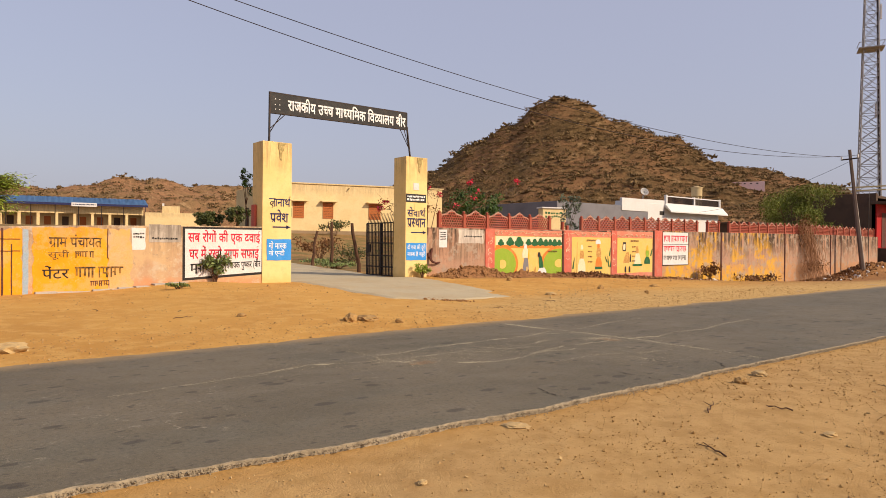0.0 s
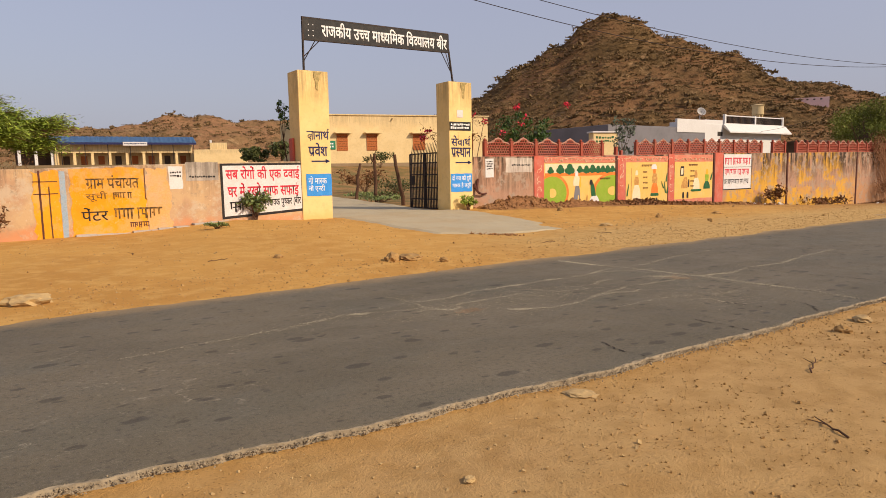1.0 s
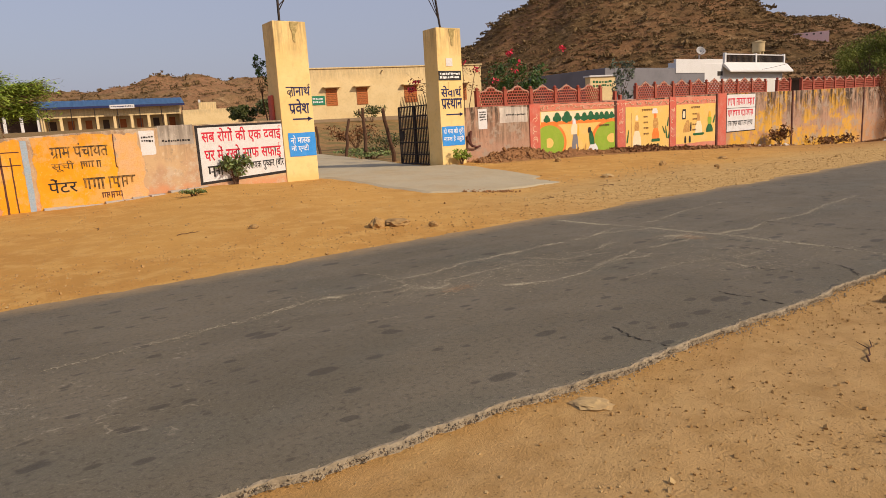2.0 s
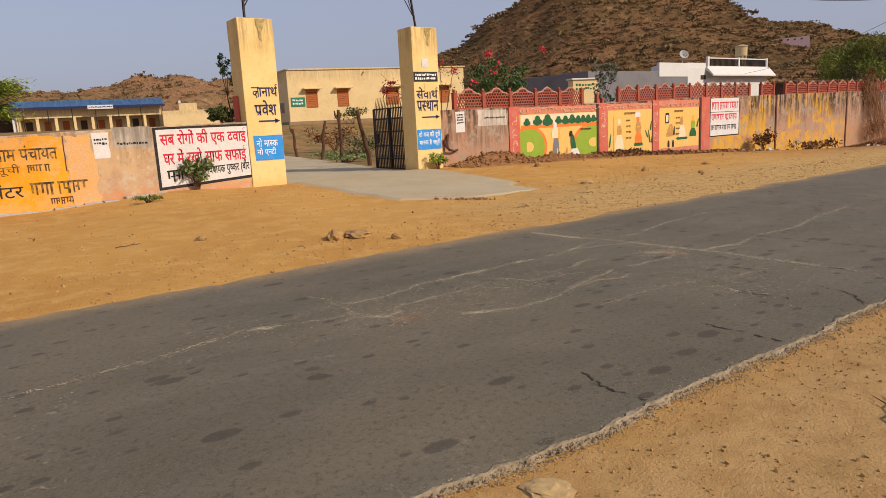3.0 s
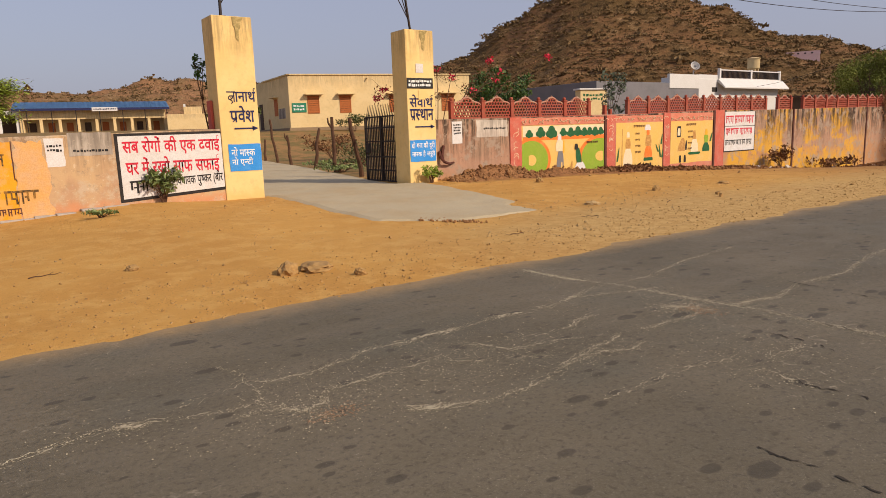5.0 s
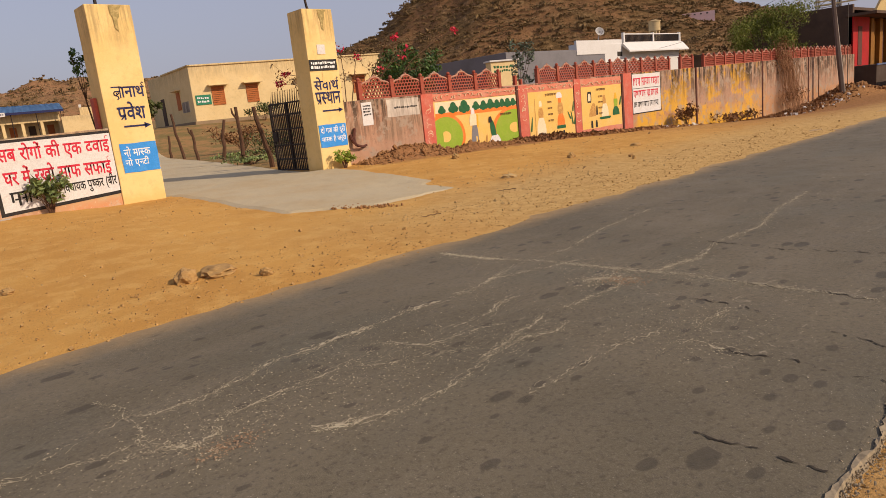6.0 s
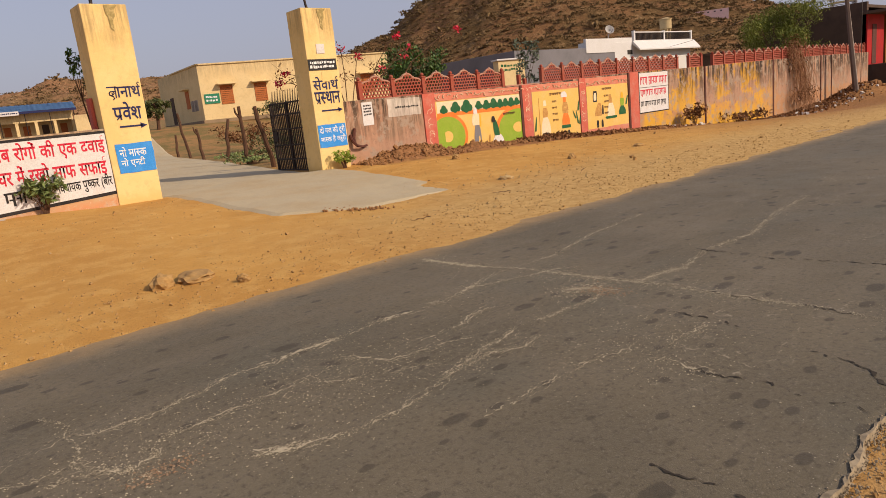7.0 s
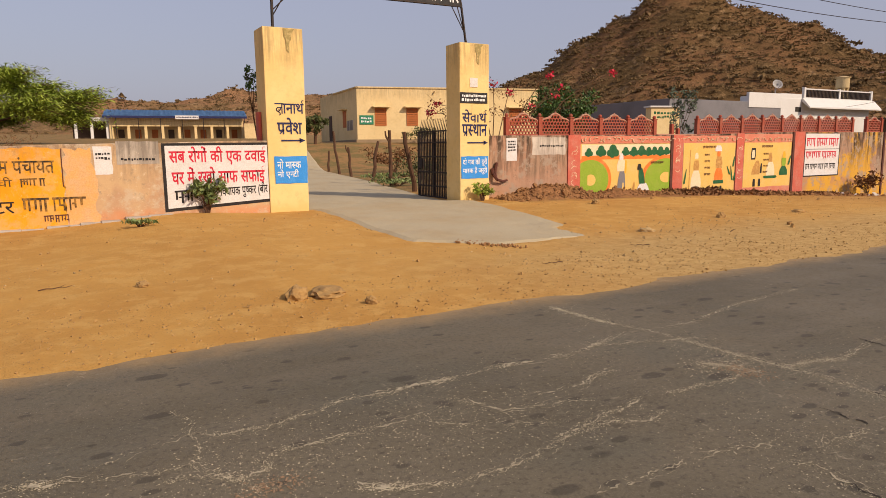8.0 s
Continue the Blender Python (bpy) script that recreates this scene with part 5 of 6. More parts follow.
    part("wall", boxes((0.3, 11.7, 0.4, 4.8, -1, 3.9)), DARK_BRICK, s)
    y = thing("small_room", "small cream room with a painted name band", "building", pose(26.5, 14.0, 0, 0, 0, -20))
    part("wall", boxes((0, 1.9, 0, 0.7, -0.5, 4.0), bevel=0.03), HOUSE_CREAM, y)
    part("slab", boxes((-0.1, 2.0, -0.1, 0.8, 4.0, 4.1), bevel=0.02), HOUSE_WHITE, y)
    bars("wall_text", MURAL_DARK_GREEN, y, 0.2, 1.6, 3.3, 3.8, -0.003, 2, 5)
    part("door", boxes((0.6, 1.5, -0.02, 0.02, 0, 2.2)), SHUTTER, y)


build_white_house()


def build_shop():
    t = thing("shop_house", "dark brick shop house with red front and cream balcony", "shop", pose(49.2, 0.4, 0))
    part("side_wall", boxes((0, 0.35, 0, 7.1, -0.8, 5.6), bevel=0.03), DARK_BRICK, t)
    part("back_wall", boxes((0.36, 23.7, 6.8, 7.1, -0.8, 5.6)), DARK_BRICK, t)
    part("end_wall", boxes((23.7, 24, 0, 7.1, -0.8, 5.6)), DARK_BRICK, t)
    part("roof", boxes((0.36, 23.7, 0.36, 6.8, 5.3, 5.5)), DARK_BRICK, t)
    part("plinth", boxes((-0.2, 24, -1.6, 7.2, -0.8, 1.35), bevel=0.03), plain("dark_stone_plinth", (0.07, 0.045, 0.032), (0.11, 0.08, 0.06), 1.2, 0.95), t)
    part("plinth_edge", boxes((-0.25, 24, -1.66, -1.6, 1.28, 1.40), bevel=0.01), plain("blue_white_edge", (0.06, 0.10, 0.22), (0.2, 0.2, 0.2), 1.2, 0.85), t)
    part("red_front", boxes((0.0, 3.6, -0.06, 0.3, 1.35, 4.75), bevel=0.02), SHOP_RED, t)
    part("door", boxes((1.0, 1.9, -0.09, -0.062, 1.4, 4.1), bevel=0.01), BROWN, t, "dark narrow door in the red front")
    # added dark sheet that stands for the shaded interior behind the pillars
    part("inner_shade_sheet", boxes((3.6, 23.7, 0.5, 0.7, 1.35, 4.9)), DARK_BRICK, t)
    for k in range(9):
        x = 4.1 + k * 2.15
        part("pillar", boxes((x, x + 0.7, -0.05, 0.4, 1.35, 4.7), bevel=0.02), SHOP_YELLOW, t)
        part("shutter", boxes((x + 0.72, x + 2.13, 0.25, 0.32, 1.4, 4.5)), BROWN if k % 2 else SHOP_YELLOW, t)
    part("white_post", boxes((14.0, 14.6, -1.5, -1.1, 1.35, 4.7), bevel=0.02), HOUSE_WHITE, t)
    part("canopy", boxes((-0.1, 24.2, -1.5, 0.4, 4.75, 4.95), bevel=0.02), DARK_BRICK, t)
    bm = bmesh.new()
    prof = [(-1.35, 4.75), (-1.75, 5.65), (-1.6, 5.65), (-1.2, 4.75)]
    a = [bm.verts.new((0.0, y, z)) for y, z in prof]
    b = [bm.verts.new((24.2, y, z)) for y, z in prof]
    for k in range(4):
        bm.faces.new((a[k], b[k], b[(k + 1) % 4], a[(k + 1) % 4]))
    bm.faces.new(a[::-1]), bm.faces.new(b)
    part("balcony_front", bm, SHOP_CREAM, t, "cream sloping balcony front")
    for k in range(7):
        part("balcony_post", boxes((k * 3.9, k * 3.9 + 0.5, -1.8, -1.5, 5.6, 6.35), bevel=0.02), plain("grey_balcony_post", (0.20, 0.17, 0.14)) if k == 0 else bpy.data.materials["grey_balcony_post"], t)
    for z in (5.85, 6.12):
        part("balcony_rail", boxes((0, 24, -1.7, -1.6, z - 0.05, z + 0.05)), SHOP_CREAM, t)
        part("side_rail", boxes((0.0, 0.1, -1.6, 2.5, z - 0.05, z + 0.05)), SHOP_CREAM, t)
    part("bench", boxes((-1.2, 3.5, -3.0, -2.4, 0.55, 0.68), bevel=0.02), POLE, t)
    for x in (-1.0, 0.8, 3.1):
        part("bench_leg", boxes((x, x + 0.35, -2.95, -2.45, -0.6, 0.55), bevel=0.02), POLE, t)


build_shop()


def build_tower():
    x0, y0, z0, h = 114.0, 22.8, 0.3, 50.0
    t = thing("lattice_tower", "grey lattice steel telecom mast with platforms and antennas", "tower", pose(x0, y0, z0, 0, 0, 25))
    def half(z):
        return 1.75 - 1.0 * z / h
    corners = ((1, 1), (-1, 1), (-1, -1), (1, -1))
    for sx, sy in corners:
        part("leg", rod((sx * half(0), sy * half(0), -1.5), (sx * half(h), sy * half(h), h), 0.12, 0.09, 6), STEEL, t)
    zs = steps((0, h, 2.1))
    bm = bmesh.new()
    for za, zb in zip(zs, zs[1:]):
        for k in range(4):
            (ax, ay), (bx, by) = corners[k], corners[(k + 1) % 4]
            ha, hb = half(za), half(zb)
            tube(bm, (ax * ha, ay * ha, za), (bx * hb, by * hb, zb), 0.05, sides=4)
            tube(bm, (bx * ha, by * ha, za), (ax * hb, ay * hb, zb), 0.05, sides=4)
            tube(bm, (ax * hb, ay * hb, zb), (bx * hb, by * hb, zb), 0.05, sides=4)
    part("bracing", bm, STEEL, t)
    part("ladder", rod((0.3, -half(0), 0), (0.2, -half(h), h), 0.12, sides=4), IRON, t)
    for z in (33.5, 44.0):
        deck = part("platform", boxes((-1.8, 1.8, -1.8, 1.8, z, z + 0.15)), STEEL, t)
        part("platform_rail", boxes((-1.8, 1.8, -1.8, -1.74, z + 0.9, z + 1.0), (-1.8, 1.8, 1.74, 1.8, z + 0.9, z + 1.0), (-1.8, -1.74, -1.8, 1.8, z + 0.9, z + 1.0), (1.74, 1.8, -1.8, 1.8, z + 0.9, z + 1.0)), STEEL, deck)
    for x, y, z in ((1.45, -1, 22.5), (-1.2, -1.2, 38), (1.2, -1.2, 40), (-1.1, 0.8, 46), (1.1, 0.9, 46.5), (0.5, -1.15, 45)):
        part("antenna", boxes((x - 0.2, x + 0.2, y - 0.12, y + 0.12, z, z + 2.4), bevel=0.05), HOUSE_WHITE, t)


build_tower()


# ---- pole and wires ----
def build_pole():
    t = thing("utility_pole", "leaning weathered cement utility pole with a short crossarm", "utility pole")
    a, b = Vector((41.3, -1.5, -0.7)), Vector((40.75, -0.75, 8.0))
    part("shaft", rod(a, b, 0.155, 0.10, 6), POLE, t)
    part("edge", rod(a + Vector((0.10, -0.12, 0)), b + Vector((0.05, -0.07, -0.3)), 0.04, 0.028, 5), PALE_POLE, t, "pale narrow strip along one edge of the pole")
    arm = part("crossarm", rod((40.4, -1.4, 7.35), (41.15, -0.1, 7.4), 0.05, sides=5), IRON, t)
    for x, y in ((40.42, -1.38), (41.12, -0.12)):
        part("insulator", rod((x, y, 7.38), (x, y, 7.62), 0.07, 0.045, 8), HOUSE_WHITE, arm)
    return t


build_pole()


def wire(label, a, b, sag, thick=0.013, n=40):
    t = thing("overhead_wire", label, "wire", group="overhead wires")
    a, b = Vector(a), Vector(b)
    pts = [a.lerp(b, k / n) - Vector((0, 0, sag * 4 * (k / n) * (1 - k / n))) for k in range(n + 1)]
    bm = chain(bmesh.new(), pts, thick, thick, 4)
    bmesh.ops.remove_doubles(bm, verts=bm.verts[:], dist=0.006)
    part("strand", bm, IRON, t)


wire("thin black overhead power wire", (40.42, -1.38, 7.55), (-16.0, 0.6, 10.6), 2.55)
wire("thin black overhead power wire", (41.12, -0.12, 7.6), (-16.0, 0.2, 10.4), 1.75)
wire("thin black service wire to a house", (40.75, -0.75, 7.2), (57, 19.9, 5.0), 0.6)
stay = thing("stay_wire", "thin stay wire beside the pole", "wire")
part("strand", rod((43.9, -0.9, 5.3), (43.0, -1.2, -0.3), 0.02, sides=4), IRON, stay)


# ---- fence stakes inside the gate ----
def stake(x, y, h, lean, fork, seed):
    r_ = random.Random(seed)
    t = thing("fence_stake", "crooked weathered wooden fence stake" + (" with a forked top" if fork else ""), "fence stake", group="fence stakes by the driveway")
    z = ground_z(x, y, False) - 0.1
    pts = [(x + lean * k / 5 + r_.uniform(-0.04, 0.04), y + r_.uniform(-0.03, 0.03), z + (h + 0.1) * k / 5) for k in range(6)]
    part("trunk", chain(bmesh.new(), pts, 0.085, 0.06, 7), WOOD, t)
    if fork:
        p = Vector(pts[4])
        part("fork", chain(bmesh.new(), [p, p + Vector((-0.16, 0, 0.22)), p + Vector((-0.18, 0, 0.42))], 0.05, 0.03, 6), WOOD, t)


stake(5.15, 4.1, 1.95, -0.42, False, 1)
stake(6.25, 8.3, 2.15, -0.05, True, 2)
stake(6.75, 11.2, 1.75, 0.25, False, 3)
stake(7.9, 16.5, 1.5, -0.15, True, 4)
stake(8.8, 20.5, 2.4, -0.35, False, 5)
stake(9.6, 24.5, 1.3, 0.1, False, 6)


# ---- plants ----
def leaf_cloud(bm, centre, radii, count, size, r_, aspect=0.5):
    """Small two-sided leaves scattered in a lumpy ellipsoid."""
    c = Vector(centre)
    for _ in range(count):
        d = Vector((r_.gauss(0, 1), r_.gauss(0, 1), r_.gauss(0, 1))).normalized()
        k = r_.random() ** 0.4
        p = c + Vector((d.x * radii[0] * k, d.y * radii[1] * k, d.z * radii[2] * k))
        s = size * r_.uniform(0.6, 1.4)
        e = Euler((r_.uniform(-1.2, 1.2), r_.uniform(-1.2, 1.2), r_.uniform(0, 6.3))).to_matrix()
        q = [p + e @ Vector(v) for v in ((0, -s * aspect, 0), (s, 0, 0.12 * s), (0, s * aspect, 0), (-s, 0, 0.12 * s))]
        bm.faces.new([bm.verts.new(v) for v in q])


def build_tree(name, label, x, y, trunk_h, crown, leaves, material, seed, size, spread=1.0, limbs=9, thick=0.14, category="tree", aspect=0.45):
    """A tapered trunk, bent limbs to every clump of the crown, and leaves in uneven clumps with gaps."""
    r_ = random.Random(seed)
    t = thing(name, label, category)
    z = ground_z(x, y, False) - 0.1
    fork = Vector((x + r_.uniform(-0.2, 0.2), y, z + trunk_h))
    wood = chain(bmesh.new(), [(x, y, z), (x + 0.08, y, z + trunk_h * 0.5), fork], thick, thick * 0.7, 8)
    cx, cy, cz, rx, ry, rz = crown
    bm = bmesh.new()
    for k in range(limbs):
        a = 2 * math.pi * k / limbs + r_.uniform(-0.4, 0.4)
        q = r_.uniform(0.35, 1.0)
        end = Vector((cx + rx * q * math.cos(a), cy + ry * q * math.sin(a), cz + rz * r_.uniform(-0.7, 0.9)))
        mid = fork.lerp(end, 0.5) + Vector((0, 0, 0.12 * rz))
        chain(wood, [fork, mid, end], thick * 0.45, thick * 0.08, 5)
        for _ in range(4):
            tip = end + Vector((r_.uniform(-1, 1) * rx * 0.35, r_.uniform(-1, 1) * ry * 0.35, r_.uniform(-0.6, 0.8) * rz * 0.5))
            chain(wood, [mid.lerp(end, 0.6), tip], thick * 0.12, thick * 0.04, 4)
            leaf_cloud(bm, tip, (rx * 0.30 * spread, ry * 0.30 * spread, rz * 0.22 * spread), leaves // (limbs * 4), size, r_, aspect)
    part("trunk", wood, WOOD, t)
    part("crown", bm, material, t)
    return t


def build_acacia(label, x, y, trunk_h, half, height, sprays, seed, size):
    """A forked trunk, rising limbs and flat feathery sprays in ragged tiers, drooping at the ends."""
    r_ = random.Random(seed)
    t = thing("acacia_tree", label, "tree")
    z = ground_z(x, y, False) - 0.1
    wood, bm = bmesh.new(), bmesh.new()
    fork = Vector((x, y, z + trunk_h))
    chain(wood, [(x + 0.3, y, z), (x + 0.1, y, z + trunk_h * 0.5), fork], half * 0.035, half * 0.026, 8)
    limbs = []
    for k in range(14):
        a = 2 * math.pi * k / 14 + r_.uniform(-0.25, 0.25)
        reach = half * r_.uniform(0.35, 0.9)
        up = height * (0.30 + 0.68 * ((k * 5) % 14) / 13) * (1 - 0.35 * (reach / half) ** 2)
        end = Vector((x + reach * math.cos(a), y + 0.7 * reach * math.sin(a), z + trunk_h + up - 0.2 * trunk_h))
        mid = fork.lerp(end, 0.45) + Vector((0, 0, 0.10 * height))
        chain(wood, [fork, fork.lerp(mid, 0.5) + Vector((r_.uniform(-0.2, 0.2), 0, 0.1)), mid, end], half * 0.014, half * 0.003, 5)
        limbs.append((mid, end))
    for _ in range(sprays):
        mid, end = r_.choice(limbs)
        p = mid.lerp(end, r_.uniform(0.25, 1.1))
        out = Vector((p.x - x, p.y - y, 0))
        a = math.atan2(out.y, out.x) + r_.gauss(0, 0.8)
        n = half * r_.uniform(0.14, 0.34)
        tip = p + Vector((n * math.cos(a), n * math.sin(a), n * r_.uniform(-0.35, 0.30)))
        chain(wood, [p, tip], half * 0.0028, half * 0.001, 3)
        for q in range(26):
            u = r_.random()
            c = p.lerp(tip, u) + Vector((r_.gauss(0, 0.05), r_.gauss(0, 0.05), r_.gauss(0, 0.018) - 0.03 * u * u)) * half
            s_ = size * r_.uniform(0.6, 1.5)
            e = Euler((r_.gauss(0, 0.45), r_.gauss(0, 0.45), a + r_.gauss(0, 0.6))).to_matrix()
            bm.faces.new([bm.verts.new(c + e @ Vector(v)) for v in ((0, -s_ * 0.22, 0), (s_, 0, 0.1 * s_), (0, s_ * 0.22, 0), (-s_, 0, 0.1 * s_))])
    part("trunk", wood, WOOD, t)
    part("crown", bm, ACACIA, t)
    return t


build_acacia("spreading feathery green acacia tree behind the wall", -10.6, 54.5, 1.6, 9.0, 5.5, 3000, 5, 0.20)
build_tree("acacia_tree", "spreading feathery green acacia tree near the road wall", -12.6, 13.5, 2.4, (-12.0, 13.5, 4.4, 2.9, 2.4, 1.3), 14000, ACACIA, 6, 0.06, 1.0, 12)
build_tree("shrub", "leafy green shrub behind the gate pillar", -0.8, 1.0, 2.4, (-0.92, 1.0, 3.2, 0.22, 0.2, 0.35), 220, GREEN, 7, 0.05, 1.2, 5, 0.025, "shrub")
build_tree("dark_tree", "dark green tree beyond the school yard", 13.2, 37.2, 2.2, (13.2, 37.2, 3.5, 0.9, 0.8, 0.9), 1100, OLIVE, 8, 0.14, 1.1, 9)
build_tree("round_bush", "dense green bush in the school yard", 16.3, 53.0, 1.0, (16.3, 53, 3.5, 1.2, 1.2, 0.9), 1800, OLIVE, 9, 0.2, 1.2, 9, 0.12, "shrub")
build_tree("garden_bush", "dense dark green garden bush behind the balustrade", 12.7, 6.2, 1.2, (12.7, 6.2, 3.1, 1.35, 1.0, 0.95), 3800, GREEN, 10, 0.075, 1.15, 11, 0.07, "shrub")
build_tree("garden_bush", "olive garden bush behind the balustrade", 15.6, 9.0, 1.0, (15.6, 9.0, 2.9, 1.2, 1.0, 0.9), 1500, OLIVE, 11, 0.09, 1.0, 8, 0.06, "shrub")
build_tree("sapling", "thin grey-green sapling behind the wall", 14.6, 1.5, 1.7, (14.75, 1.5, 2.75, 0.55, 0.4, 0.75), 620, GREY_GREEN, 12, 0.065, 1.0, 8, 0.035, "tree")
build_tree("thorn_tree", "wide hazy olive-green thorn tree by the shop", 44.6, 4.4, 1.2, (44.4, 4.4, 3.3, 2.5, 2.0, 2.1), 22000, THORN, 13, 0.10, 1.25, 20, 0.12, "tree", 0.22)


def build_bougainvillea():
    r_ = random.Random(3)
    t = thing("bougainvillea", "arching bougainvillea with bare stems and crimson flowers", "flowering plant")
    wood, leaves, petals = bmesh.new(), bmesh.new(), bmesh.new()
    root = Vector((6.3, 1.1, 0.2))
    tips = [(8.4, 1.2, 3.85), (11.1, 1.3, 4.05), (4.25, 1.0, 2.86), (4.0, 0.9, 2.6), (6.9, 1.2, 3.3), (8.6, 1.2, 3.2), (7.6, 1.1, 2.9), (5.6, 1.0, 3.2), (9.0, 1.4, 3.5), (6.2, 1.1, 3.5)]
    for k, q in enumerate(tips):
        q = Vector(q)
        top = root.lerp(q, 0.55) + Vector((0, 0, 0.75))
        pts = [root, root.lerp(top, 0.5) + Vector((r_.uniform(-0.2, 0.2), 0, 0.2)), top, top.lerp(q, 0.6) + Vector((0, 0, 0.12)), q]
        chain(wood, pts, 0.02, 0.006, 5)
        leaf_cloud(petals, q, (0.16, 0.12, 0.12), 34 if k < 4 else 14, 0.045, r_, 0.8)
        for p in pts[2:]:
            leaf_cloud(leaves, p, (0.3, 0.2, 0.25), 16, 0.04, r_)
            for _ in range(3):
                chain(wood, [p, p + Vector((r_.uniform(-0.4, 0.4), r_.uniform(-0.1, 0.1), r_.uniform(-0.3, 0.3)))], 0.006, 0.003, 4)
    part("stem_tangle", wood, WOOD, t)
    part("foliage", leaves, DRY, t)
    tagged(part("blossom", petals, PETAL, t, "crimson papery flowers"), kind="stuff")


build_bougainvillea()


def tuft(name, label, x, y, w, h, blades, material, seed, size=0.06, stems=9):
    r_ = random.Random(seed)
    t = thing(name, label, "plant", group="")
    z = ground_z(x, y, False)
    wood, bm = bmesh.new(), bmesh.new()
    for _ in range(stems):
        p = Vector((x + r_.uniform(-w, w), y + r_.uniform(-w, w) * 0.5, z + h * r_.uniform(0.5, 1.0)))
        chain(wood, [(x + r_.uniform(-0.05, 0.05), y, z - 0.03), (x + (p.x - x) * 0.4, y, z + (p.z - z) * 0.6), p], 0.012, 0.004, 4)
        leaf_cloud(bm, p, (w * 0.4, w * 0.3, h * 0.25), blades // stems, size, r_, 0.4)
    part("stem_tangle", wood, WOOD, t)
    part("foliage", bm, material, t)


tuft("wayside_plant", "broad-leaved dusty green wayside plant before the slogan board", -2.33, -0.45, 0.34, 0.66, 420, BROAD, 1, 0.07, 16)
tuft("low_weed", "small trodden green weed on the verge", -3.85, -2.1, 0.26, 0.13, 130, BROAD, 2, 0.05, 8)
tuft("grass_tuft", "dry yellow-green grass tuft at the pillar foot", 4.75, -0.55, 0.26, 0.42, 320, ACACIA, 3, 0.05, 16)
tuft("wall_bush", "dry brown-green bush against the stained wall", 23.3, -0.6, 0.55, 1.05, 330, DRY, 4, 0.085, 18)
tuft("dry_bush", "dry brown bush at the wall foot", -8.3, -0.5, 0.32, 0.7, 220, DRY, 5, 0.05, 18)
tuft("dry_bush", "dry brown bush at the wall foot", 28.0, -0.7, 1.3, 0.55, 420, DRY, 6, 0.09, 22)
tuft("brush_heap", "heap of dry grey-brown thorn brush behind the wall", -8.6, 24.0, 2.4, 2.2, 1500, DRY, 21, 0.05, 120)
tuft("yard_weed", "low green weeds beside the driveway", 6.2, 7.6, 0.9, 0.30, 420, BROAD, 7, 0.07, 24)
tuft("yard_weed", "low green weeds beside the driveway", 8.3, 12.5, 1.2, 0.30, 420, BROAD, 8, 0.08, 24)
tuft("yard_bush", "dry olive bush in the school yard", 9.6, 12.0, 1.2, 1.0, 900, OLIVE, 9, 0.06, 30)
tuft("yard_bush", "dry brown bush in the school yard", 12.5, 21.0, 1.6, 1.3, 900, DRY, 10, 0.09, 30)
tuft("yard_bush", "dry olive bush by the school wall", 22.5, 36.5, 1.2, 1.4, 500, OLIVE, 11, 0.12, 16)


def build_creeper():
    r_ = random.Random(12)
    t = thing("dry_creeper", "tangle of dry brown creeper hanging over the wall", "dry plant")
    bm, lv = bmesh.new(), bmesh.new()
    for k in range(90):
        x = 35.9 + r_.gauss(0, 0.55)
        top = r_.uniform(1.6, 3.2)
        pts = [Vector((x + r_.uniform(-0.5, 0.5), -0.05, top)), Vector((x, -0.2 - r_.random() * 0.3, top * 0.6)), Vector((x + r_.uniform(-0.5, 0.7), -0.3 - r_.random() * 0.5, 0.2)), Vector((x + r_.uniform(-1.0, 1.2), -0.4 - r_.random() * 0.8, -0.9))]
        bent = []
        for a, b in zip(pts, pts[1:]):
            bent += [a.lerp(b, q / 3) + Vector((r_.gauss(0, 0.09), r_.gauss(0, 0.04), r_.gauss(0, 0.05))) for q in range(3)]
        chain(bm, bent + [pts[-1]], 0.012, 0.006, 4)
        leaf_cloud(lv, pts[0], (0.5, 0.2, 0.4), 8, 0.06, r_)
        leaf_cloud(lv, pts[2], (0.5, 0.2, 0.5), 5, 0.05, r_)
    part("stem_tangle", bm, plain("dry_creeper_stems", (0.38, 0.20, 0.10), (0.24, 0.12, 0.06), 4, 0.95), t)
    part("foliage", lv, DRY, t)


build_creeper()


# ---- stones, litter and road wear ----
def pebble(bm, x, y, z, s, r_):
    m = Matrix.LocRotScale((x, y, z), Euler((r_.uniform(0, 6), r_.uniform(0, 6), r_.uniform(0, 6))), (s * r_.uniform(0.7, 1.3), s * r_.uniform(0.7, 1.2), s * r_.uniform(0.5, 0.8)))
    made = bmesh.ops.create_icosphere(bm, subdivisions=1, radius=1.0, matrix=m)["verts"] if s > 0.03 else bmesh.ops.create_cube(bm, size=1.6, matrix=m)["verts"]
    for v in made:
        v.co += Vector((r_.uniform(-1, 1), r_.uniform(-1, 1), r_.uniform(-1, 1))) * s * 0.18


